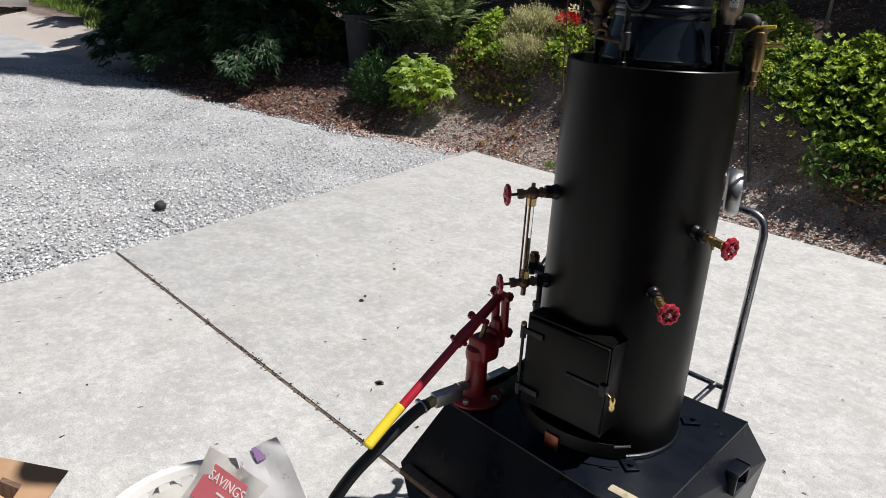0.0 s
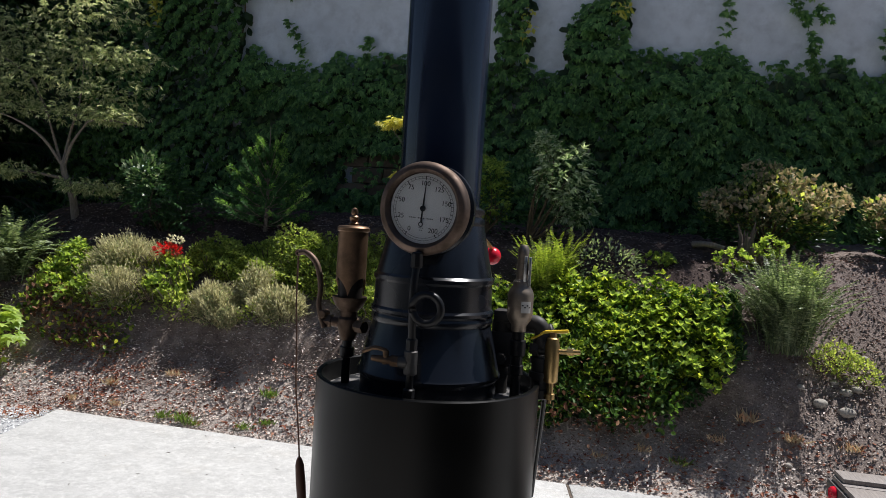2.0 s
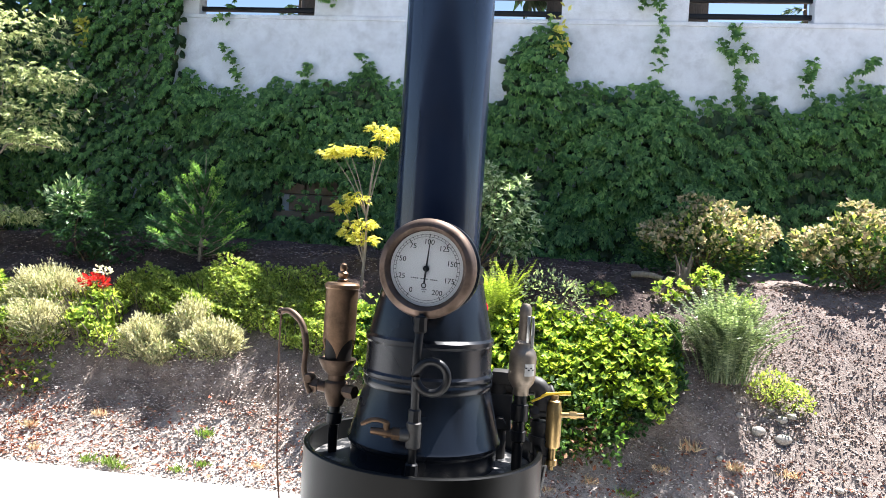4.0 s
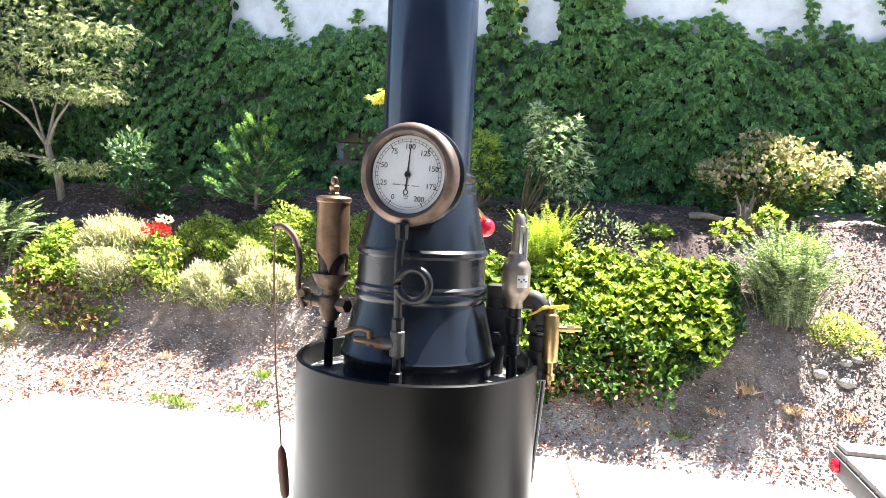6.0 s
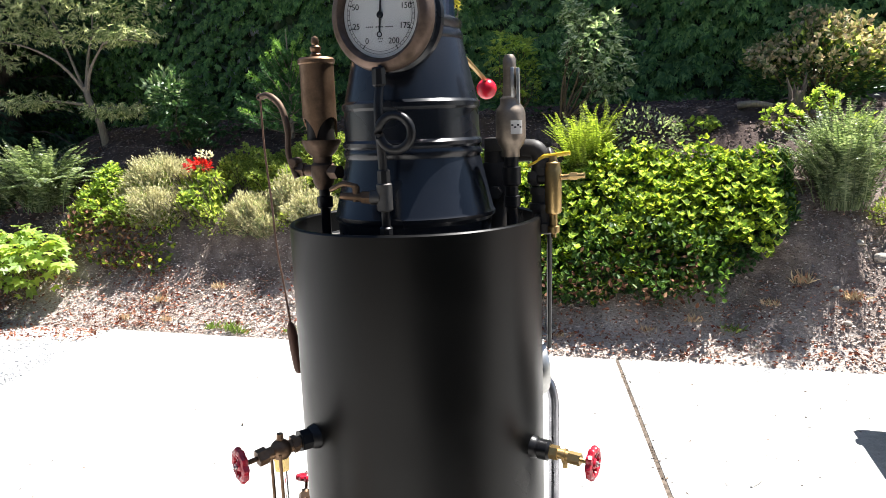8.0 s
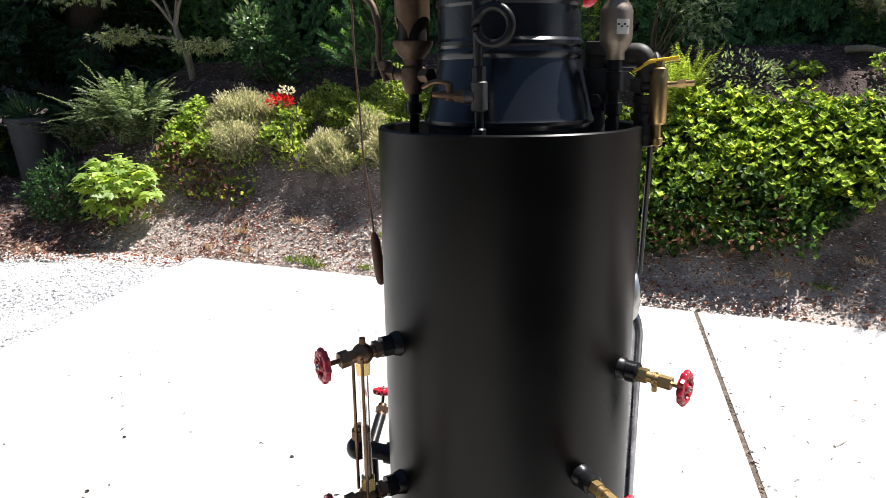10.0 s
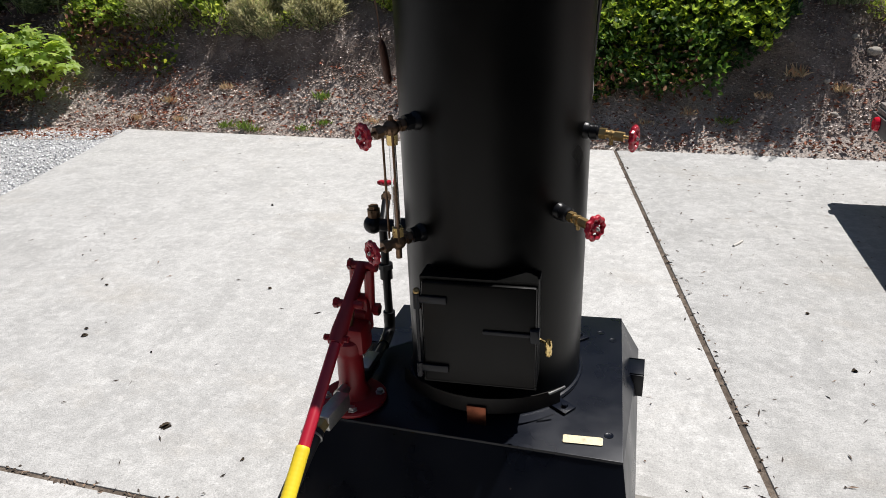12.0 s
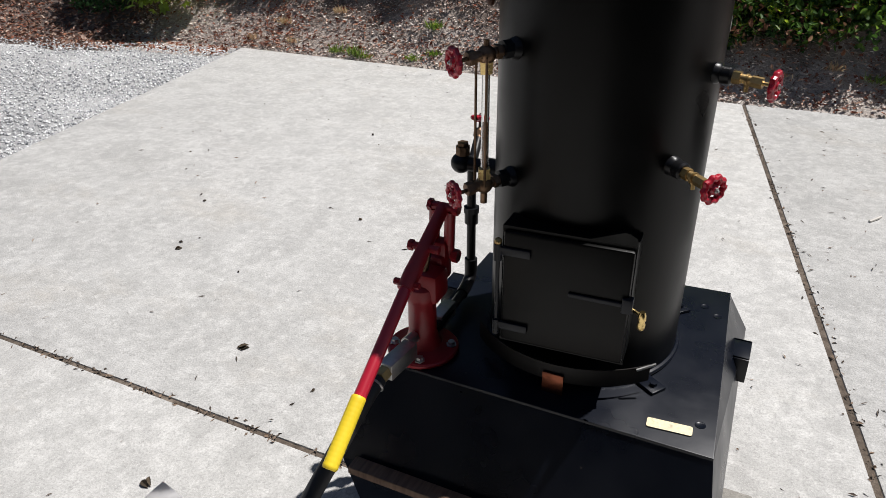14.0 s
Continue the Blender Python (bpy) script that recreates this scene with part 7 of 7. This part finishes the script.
lx, ly = rng.uniform(-5.2, 3.4, n2), 3.95 + 1.7 * np.power(rng.random(n2), 1.15)
P = np.stack([lx, ly, terrain(lx, ly) + 0.008], 1)
v2 = broad(P, rng.normal(0, 1, (n2, 3)) * np.array([1, 1, 0.12]), 0.022 * rng.uniform(0.4, 1.5, n2), 0.011)
tagged(raw("bark_chips", *v2, M_BARKCHIP), "weathered bark chips over the planted bank", "bark chips", kind="stuff")
tagged(raw("bark_litter", *v1, M_CHIPS), "dry bark chips and bleached leaf litter", "leaf litter", kind="stuff")
n = 7400
lx = np.concatenate([rng.uniform(-8.2, -3.4, n - 3600), rng.uniform(-4.2, 3.4, 3600)])
ly = np.where(lx < -3.9, drive_edge(lx) - 0.10 + 0.95 * np.power(rng.random(n), 1.3), 3.52 + 0.5 * rng.random(n))
P = np.stack([lx, ly, np.maximum(terrain(lx, ly), -0.02) + 0.010], 1)
tagged(raw("dead_foliage", *blades(P, rng.normal(0, 1, (n, 3)) * np.array([1, 1, 0.35]), 0.036 * rng.uniform(0.4, 1.4, n), 0.018 * rng.uniform(0.5, 1.4, n), 0.3), M_RUSSET), "russet dead leaves along the slab and drive", "dead leaves", kind="stuff")
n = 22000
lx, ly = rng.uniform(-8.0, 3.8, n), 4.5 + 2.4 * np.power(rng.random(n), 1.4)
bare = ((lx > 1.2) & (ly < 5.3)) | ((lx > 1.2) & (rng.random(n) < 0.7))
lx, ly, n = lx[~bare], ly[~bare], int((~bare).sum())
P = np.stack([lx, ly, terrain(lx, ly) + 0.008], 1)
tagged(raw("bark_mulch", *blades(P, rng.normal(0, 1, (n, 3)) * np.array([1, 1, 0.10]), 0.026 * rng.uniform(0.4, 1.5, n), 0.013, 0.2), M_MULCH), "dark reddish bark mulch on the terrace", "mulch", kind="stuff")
n = 11000
lx, ly = rng.uniform(1.25, 3.9, n), 4.15 + 1.5 * rng.random(n)
P = np.stack([lx, ly, terrain(lx, ly) + 0.004], 1)
tagged(raw("bark_mulch", *blades(P, rng.normal(0, 1, (n, 3)) * np.array([1, 1, 0.05]), 0.018 * rng.uniform(0.4, 1.5, n), 0.013 * rng.uniform(0.6, 1.4, n), 0.2), M_CHIPBROWN), "brown bark chips strewn on the open slope", "mulch", kind="stuff")
n = 7000
lx = rng.uniform(-9.5, -5.0, n)
ly = drive_edge(lx) - 0.05 + 1.9 * np.power(rng.random(n), 1.2)
P = np.stack([lx, ly, np.maximum(terrain(lx, ly), -0.02) + 0.008], 1)
tagged(raw("leaf_litter", *blades(P, rng.normal(0, 1, (n, 3)) * np.array([1, 1, 0.25]), 0.050 * rng.uniform(0.4, 1.4, n), 0.026 * rng.uniform(0.5, 1.4, n), 0.3), M_CHIPBROWN), "brown and rust coloured leaf litter under the trees", "leaf litter", kind="stuff")
n = 9000
lx = rng.uniform(-30, -14.5, n)
ly = drive_edge(lx) + 0.3 + 3.5 * rng.random(n)
P = np.stack([lx, ly, terrain(lx, ly) - 0.01], 1)
tagged(raw("rough_grass", *blades(P, rng.normal(0, 0.5, (n, 3)) + np.array([0, 0, 1.0]), 0.22 * rng.uniform(0.4, 1.3, n), 0.03, 0.2, 0.2), L_WEED), "rough green grass beside the far drive", "grass", kind="stuff")
n = 2600
lx = rng.uniform(-4.2, 3.6, n)
ly = 3.52 + 0.9 * rng.random(n)
tagged(raw("soil_stones", *pebbles(n, lx, ly, 0.008, 0.6, terrain(lx, ly)), M_ROCK), "small buff stones in the soil", "stones", kind="stuff")


n = 11000
p, nrm = on_bank(n, -5.2, 3.6, 3.60, 4.75)
steep = (p[:, 1] > 4.03) & (p[:, 1] < 4.30) & (p[:, 0] < 1.3)
keep = ~steep | (rng.random(n) < 0.22)
p, n = p[keep], int(keep.sum())
tagged(raw("soil_clods", *pebbles(n, p[:, 0], p[:, 1], 0.0095, 0.5, p[:, 2] - 0.002), M_CLOD), "crumbly clods and chips on the cut bank", "soil", kind="stuff")


def tuft(name, label, at, n, height, mat, spread=0.06):
    x, y = at
    ob = thing(name, (x, y, max(float(terrain(x, y)), -0.02)), label, "grass tuft", "weeds along the slab")
    p = np.stack([rng.normal(0, spread * 0.5, n), rng.normal(0, spread * 0.4, n), np.zeros(n)], 1)
    d = np.stack([rng.normal(0, 0.45, n), rng.normal(0, 0.45, n), np.ones(n)], 1)
    raw("foliage", *blades(p, d, height * (0.5 if mat == L_DRY else 0.75) * rng.uniform(0.3, 1.2, n), 0.005, 0.2, 0.3), mat, ob)


for x, y, n, h, mat, lb in ((-2.98, 3.56, 60, 0.085, L_WEED, "green weed tuft at the slab's edge"), (-2.80, 3.55, 70, 0.10, L_WEED, "green weed tuft at the slab's edge"), (-2.72, 3.53, 50, 0.08, L_WEED, "green weed tuft at the slab's edge"), (-2.30, 3.56, 50, 0.08, L_WEED, "green weed tuft at the slab's edge"),
                            (-2.15, 3.62, 60, 0.07, L_WEED, "green weed tuft at the slab's edge"), (-2.22, 3.80, 60, 0.10, L_WEED, "green weed tuft at the slab's edge"), (-3.45, 3.62, 90, 0.10, L_DRY, "dry russet grass tuft"), (-3.62, 3.78, 90, 0.12, L_DRY, "dry russet grass tuft"), (-3.15, 3.92, 70, 0.12, L_DRY, "dry russet grass tuft"),
                            (-3.85, 3.62, 90, 0.11, L_DRY, "dry russet grass tuft"), (-1.75, 3.66, 60, 0.10, L_DRY, "dry russet grass tuft"), (0.55, 3.80, 60, 0.12, L_DRY, "dry russet grass tuft"), (0.78, 3.75, 50, 0.09, L_WEED, "green weed tuft at the slab's edge"), (1.22, 3.98, 70, 0.18, L_DRY, "dry russet grass tuft"),
                            (1.50, 3.92, 80, 0.13, L_DRY, "dry russet grass tuft"), (1.02, 3.88, 60, 0.10, L_DRY, "dry russet grass tuft"), (0.25, 3.72, 50, 0.09, L_DRY, "dry russet grass tuft"), (1.85, 3.95, 60, 0.12, L_DRY, "dry russet grass tuft"), (-0.3, 3.68, 60, 0.08, L_DRY, "dry russet grass tuft")):
    tuft("grass_tuft", lb, (x, y), n, h, mat)


def boulder(name, label, at, size, mat=None, lift=0.3, group="field stones"):
    x, y = at
    bm = bmesh.new()
    bmesh.ops.create_icosphere(bm, subdivisions=3, radius=1.0)
    for v in bm.verts:
        k = 1 + 0.16 * noise.noise(v.co * 1.6 + Vector((x * 9, y * 7, 0))) + 0.05 * noise.noise(v.co * 5)
        v.co = Vector((v.co.x * size[0], v.co.y * size[1], v.co.z * size[2])) * k
    ob = mesh_object(name, bm, mat or M_ROCK, 80)
    ob.location = (x, y, max(float(terrain(x, y)), 0 if name == "dark_stone" else -1) + size[2] * lift)
    ob.rotation_euler = (0, 0, x * 17)
    return tagged(ob, label, "stone", group)


for x, y, s in ((1.86, 4.14, (0.075, 0.055, 0.045)), (1.70, 4.16, (0.065, 0.05, 0.045)), (1.88, 4.26, (0.055, 0.045, 0.035)), (1.82, 4.33, (0.04, 0.035, 0.025)), (1.95, 4.28, (0.045, 0.04, 0.03)), (1.58, 4.20, (0.035, 0.03, 0.025)), (1.40, 3.95, (0.03, 0.028, 0.022)), (2.15, 3.9, (0.04, 0.035, 0.022)), (1.45, 3.80, (0.032, 0.028, 0.02)), (2.05, 4.5, (0.04, 0.03, 0.03)), (-3.25, 4.26, (0.03, 0.03, 0.03)), (-3.9, 4.25, (0.025, 0.03, 0.02))):
    boulder("field_stone", "rounded buff field stone in the bank", (x, y), tuple(0.8 * q for q in s))
boulder("dark_stone", "dark round stone lying on the gravel", (-3.755, 0.374), (0.040, 0.038, 0.036), shader("dark stone", (0.035, 0.033, 0.032), 0.8)[0], 0.5, "")
# bits blown on to the slab
M_CRUMB = stone_mat("dry crumbs", (0.05, 0.04, 0.032), (0.13, 0.10, 0.08), (0.34, 0.24, 0.17))
n = 480
dx = np.concatenate([rng.uniform(-3.0, 0.4, 180), rng.uniform(0.45, 2.0, 300)])
dy = np.concatenate([rng.uniform(-1.0, 3.4, 180), rng.uniform(-0.6, 3.4, 300)])
P = np.stack([dx, dy, np.full(n, 0.003)], 1)
D = rng.normal(0, 1, (n, 3)) * np.array([1, 1, 0.06])
tagged(raw("slab_debris", *blades(P, D, 0.022 * rng.uniform(0.3, 1.8, n), 0.0045 * rng.uniform(0.5, 1.6, n), 0.3), M_CRUMB), "scattered dry needles and leaf crumbs on the slab", "debris", kind="stuff")
n = 620
jy = np.concatenate([rng.uniform(-0.6, 3.4, 260), JY + rng.normal(0.0, 0.010, 360)])
jx = np.concatenate([joint_x(jy[:260]) + rng.normal(0.006, 0.014, 260), rng.uniform(-3.1, 0.8, 360)])
P = np.stack([jx, jy, np.full(n, 0.001)], 1)
tagged(raw("joint_crumbs", *blades(P, rng.normal(0, 1, (n, 3)) * np.array([1, 1, 0.08]), 0.014 * rng.uniform(0.4, 1.6, n), 0.007 * rng.uniform(0.5, 1.5, n), 0.3), M_CRUMB), "dry crumbs gathered along the open joints", "debris", kind="stuff")
M_DARKLEAF = stone_mat("dark dry leaves", (0.03, 0.022, 0.016), (0.06, 0.045, 0.03), (0.10, 0.075, 0.05))
for x, y, s in ((-1.434, 0.511, 0.010), (-1.089, 0.154, 0.030), (-1.777, 0.544, 0.022), (-1.81, 0.60, 0.014), (-1.742, 2.043, 0.016), (-1.25, 1.1, 0.018), (1.02, 0.95, 0.018), (-2.0, 0.95, 0.014), (0.95, 1.35, 0.016), (-0.78, 0.05, 0.012), (-0.93, -0.42, 0.030)):
    k = 3
    p = np.stack([rng.normal(0, s * 0.12, k), rng.normal(0, s * 0.12, k), np.full(k, 0.003)], 1)
    way = np.array([math.cos(x * 31), math.sin(x * 31), 0.06])
    ob = raw("dry_leaf", *broad(p, way + rng.normal(0, 0.22, (k, 3)) * np.array([1, 1, 0.4]), s * 1.2, s * 0.55, cup=0.3), M_DARKLEAF)
    ob.location = (x, y, 0)
    tagged(ob, "curled dark dry leaf on the concrete", "leaf", "dry leaves")
bm = bmesh.new()
sweep(bm, [(0.72, 1.96, 0.004), (0.75, 2.0, 0.007), (0.765, 2.03, 0.004)], 0.006, 6)
tagged(mesh_object("pale_twig", bm, M_TAG), "short pale stick lying on the slab", "twig")

# ---- the trailer at the slab's far side ----
trailer = thing("flat_trailer", (1.40, 2.80, 0), "low flat trailer with timber deck and red tail lamp", "trailer")
M_GREYPAINT = painted("weathered grey steel", (0.10, 0.09, 0.085), 0.6)
M_DECK = wood("grey deck boards", (0.19, 0.165, 0.15), (0.34, 0.30, 0.275), (12, 1, 1))
TR = Matrix.Rotation(radians(2), 4, "Z")
for k in range(8):
    bm = bmesh.new()
    block(bm, (2.4, 0.165, 0.03), TR @ Matrix.Translation((1.22, -0.11 - 0.172 * k, 0.485)), 0.003)
    part("deck_board", bm, M_DECK, trailer)
bm = bmesh.new()
for yy in (-0.03, -1.40):
    block(bm, (2.4, 0.05, 0.09), TR @ Matrix.Translation((1.22, yy, 0.428)), 0.003)
block(bm, (0.05, 1.42, 0.09), TR @ Matrix.Translation((0.03, -0.71, 0.428)), 0.003)
chassis = part("chassis", bm, M_GREYPAINT, trailer, "grey steel chassis frame")
bm = bmesh.new()
rod(bm, TR @ Vector((0.005, -0.13, 0.435)), TR @ Vector((-0.018, -0.13, 0.435)), 0.038, 0.034, seg=24, soft=0.004)
part("tail_lamp", bm, M_BALL, trailer, "round red tail lamp")
bm = bmesh.new()
block(bm, (2.2, 0.14, 0.022), TR @ Matrix.Translation((1.13, -0.085, 0.512)), 0.003)
part("side_board", bm, M_DECK, trailer, "pale weathered board along the deck edge")
bm = bmesh.new()
block(bm, (0.60, 0.09, 0.085), TR @ Matrix.Translation((0.80, -0.12, 0.566)), 0.004)
part("timber_block", bm, wood("tan sawn timber", (0.36, 0.22, 0.12), (0.52, 0.34, 0.20), (12, 1, 1)), trailer, "tan sawn timber block")
for yy in (-0.10, -1.34):
    bm = bmesh.new()
    rod(bm, TR @ Vector((1.3, yy - 0.09, 0.27)), TR @ Vector((1.3, yy + 0.09, 0.27)), 0.27, seg=32, soft=0.03)
    part("wheel", bm, M_HOSE, trailer, "black rubber tyre")
bm = bmesh.new()
rod(bm, TR @ Vector((1.3, -1.34, 0.27)), TR @ Vector((1.3, -0.10, 0.27)), 0.03, seg=12)
block(bm, (0.06, 0.06, 0.14), TR @ Matrix.Translation((1.3, -0.3, 0.34)))
block(bm, (0.06, 0.06, 0.14), TR @ Matrix.Translation((1.3, -1.1, 0.34)))
part("axle", bm, M_GREYPAINT, trailer)

# ---- basket with papers, and the cardboard beside it ----
BX, BY = -0.507, -0.880
basket = thing("laundry_basket", (BX, BY, 0), "round white plastic laundry basket full of papers", "basket")
M_PLASTIC = painted("white plastic", (0.74, 0.73, 0.69), 0.4, spread=0.04)
bm = bmesh.new()
lathe(bm, [(0, 0.004), (0.175, 0.004), (0.182, 0.02), (0.190, 0.07)], 48)
lathe(bm, [(0.229, 0.255), (0.236, 0.276), (0.256, 0.279), (0.258, 0.270), (0.247, 0.268), (0.238, 0.250)], 48)
lathe(bm, [(0.208, 0.15), (0.213, 0.175), (0.216, 0.174), (0.211, 0.15)], 48)
part("rim", bm, M_PLASTIC, basket)
for k in range(24):
    a = 2 * math.pi * k / 24
    bm = bmesh.new()
    m = Matrix.Rotation(a, 4, "Z")
    vs = [bm.verts.new(m @ Vector(c)) for c in ((0.188, -0.013, 0.065), (0.188, 0.013, 0.065), (0.234, 0.015, 0.262), (0.234, -0.015, 0.262), (0.185, -0.013, 0.066), (0.185, 0.013, 0.066), (0.231, 0.015, 0.262), (0.231, -0.015, 0.262))]
    for q in ((0, 1, 2, 3), (7, 6, 5, 4), (0, 4, 5, 1), (3, 2, 6, 7), (0, 3, 7, 4), (1, 5, 6, 2)):
        bm.faces.new([vs[i] for i in q])
    part("slat", bm, M_PLASTIC, basket)
M_NEWS = painted("newsprint", (0.72, 0.70, 0.66), 0.8, spread=0.10, bump=0.3)
M_NEWSGREY = painted("printed newsprint", (0.70, 0.69, 0.69), 0.8, wear=(0.30, 0.29, 0.31), wear_amount=0.34, spread=0.12, scale=30)
M_PINK = painted("pink printed panel", (0.55, 0.13, 0.15), 0.7)
M_PURPLE = painted("purple printed panel", (0.16, 0.08, 0.20), 0.7)


def sheet(name, at, tilt, turn, w, h, mat, label, fold=0.0, group="papers"):
    """A folded newspaper: a slightly curled pad of sheets."""
    bm = bmesh.new()
    nx_, ny_ = 10, 8
    grid = [[None] * (ny_ + 1) for _ in range(nx_ + 1)]
    for i in range(nx_ + 1):
        for j in range(ny_ + 1):
            u, v = i / nx_ - 0.5, j / ny_
            grid[i][j] = bm.verts.new((u * w, v * h, fold * (u * u * 3 - 0.2) + 0.012 * math.sin(6 * v + 9 * u) * v))
    for i in range(nx_):
        for j in range(ny_):
            bm.faces.new((grid[i][j], grid[i + 1][j], grid[i + 1][j + 1], grid[i][j + 1]))
    bmesh.ops.solidify(bm, geom=bm.faces[:], thickness=0.006)
    ob = mesh_object(name, bm, mat, 30)
    ob.matrix_world = Matrix.Translation(at) @ Matrix.Rotation(radians(turn), 4, "Z") @ Matrix.Rotation(radians(tilt), 4, "X")
    return tagged(ob, label, "newspaper", group)


s1 = sheet("folded_newspaper", (-0.512, -0.905, 0.236), 43, 8, 0.215, 0.200, M_NEWS, "folded newspaper with a pink panel leaning in the basket", 0.02)
bm = bmesh.new()
block(bm, (0.185, 0.095, 0.0012), Matrix.Translation((0.006, 0.125, 0.0085)))
panel = part("printed_panel", bm, M_PINK, s1, "pink printed panel")
lettering("headline", "SAVINGS", 0.034, Matrix.Translation((0.0, 0.146, 0.0102)), M_NEWS, s1, 0.0004, "white headline")
bm = bmesh.new()
for k in range(3):
    block(bm, (0.05 - 0.01 * k, 0.005, 0.0008), Matrix.Translation((0.01 + 0.010 * k, 0.119 - 0.013 * k, 0.0098)))
part("printed_lines", bm, M_NEWS, s1, "pale unreadable lines")
s2 = sheet("folded_newspaper", (-0.425, -0.705, 0.258), 33, 86, 0.125, 0.200, M_NEWSGREY, "crumpled grey newspaper standing in the basket", 0.04)
bm = bmesh.new()
block(bm, (0.030, 0.040, 0.0012), Matrix.Translation((0.010, 0.180, -0.005)))
part("printed_panel", bm, M_PURPLE, s2, "purple printed panel")
sheet("folded_newspaper", (-0.440, -0.80, 0.17), 22, 70, 0.12, 0.20, M_NEWS, "pale folded newspaper in the basket", 0.05)
sheet("folded_newspaper", (-0.60, -0.98, 0.17), 20, 30, 0.18, 0.2, M_NEWS, "flat folded newspaper in the basket", 0.02)
M_CARD = painted("brown cardboard", (0.42, 0.26, 0.15), 0.85, spread=0.12, bump=0.4)
box_ = thing("cardboard_box", (-1.04, -1.34, 0), "open brown cardboard box of scrap kindling", "cardboard box")
for nm, s, at, rot in (("side", (0.36, 0.006, 0.24), (0, 0.15, 0.121), (0, 0, 0)), ("side", (0.36, 0.006, 0.24), (0, -0.15, 0.121), (0, 0, 0)), ("end", (0.006, 0.30, 0.24), (0.18, 0, 0.121), (0, 0, 0)), ("end", (0.006, 0.30, 0.24), (-0.18, 0, 0.121), (0, 0, 0)), ("bottom", (0.36, 0.30, 0.006), (0, 0, 0.004), (0, 0, 0)), ("flap", (0.36, 0.12, 0.005), (0, 0.20, 0.262), (25, 0, 0)), ("flap", (0.10, 0.30, 0.005), (0.222, 0, 0.265), (0, -35, 0))):
    bm = bmesh.new()
    block(bm, s, Matrix.Translation(at) @ Euler([radians(q) for q in rot]).to_matrix().to_4x4(), 0.001)
    part(nm, bm, M_CARD, box_)
box_.rotation_euler = (0, 0, radians(35))
box_.scale = (1.0, 1.0, 0.66)
for k, (x, y, z, a, t) in enumerate(((-1.00, -1.28, 0.05, 35, 62), (-1.06, -1.30, 0.05, 60, 55), (-0.97, -1.36, 0.05, 10, 66))):
    bm = bmesh.new()
    block(bm, (0.05, 0.02, 0.30), Matrix.Rotation(radians(a), 4, "Z") @ Matrix.Rotation(radians(90 - t), 4, "Y") @ Matrix.Translation((0, 0, 0.10)), 0.003)
    ob = mesh_object("kindling_stick", bm, M_TIMBER if k else wood("pale split wood", (0.45, 0.28, 0.16), (0.60, 0.40, 0.24), (1, 1, 0.2)))
    ob.location = (x, y, z)
    tagged(ob, "split kindling stick standing in the box", "firewood", "kindling")

# ---- parked car at the end of the drive ----
car = thing("parked_car", (-22.2, 3.2, 0), "white car parked at the far end of the drive", "car")
M_CARW = painted("white car paint", (0.70, 0.70, 0.70), 0.25, spread=0.02)
M_DKGLASS = shader("dark window glass", (0.01, 0.012, 0.014), 0.08)[0]
bm = bmesh.new()
prism(bm, [(-2.1, 0.35), (2.05, 0.35), (2.15, 0.75), (1.9, 0.95), (0.9, 1.0), (-2.1, 1.05), (-2.2, 0.7)], -0.85, 0.85, Matrix.Rotation(radians(90), 4, "X"))
bmesh.ops.bevel(bm, geom=bm.edges[:], offset=0.06, segments=2, profile=0.5, affect="EDGES")
part("body", bm, M_CARW, car)
bm = bmesh.new()
prism(bm, [(-1.95, 1.0), (0.95, 0.98), (0.35, 1.45), (-1.6, 1.48)], -0.74, 0.74, Matrix.Rotation(radians(90), 4, "X"))
bmesh.ops.bevel(bm, geom=bm.edges[:], offset=0.06, segments=2, profile=0.5, affect="EDGES")
part("cabin", bm, M_DKGLASS, car, "dark glazed cabin")
for x in (-1.35, 1.35):
    for y in (-0.78, 0.78):
        bm = bmesh.new()
        rod(bm, (x, y - 0.1, 0.33), (x, y + 0.1, 0.33), 0.33, seg=28, soft=0.03)
        part("wheel", bm, M_HOSE, car, "black tyre")
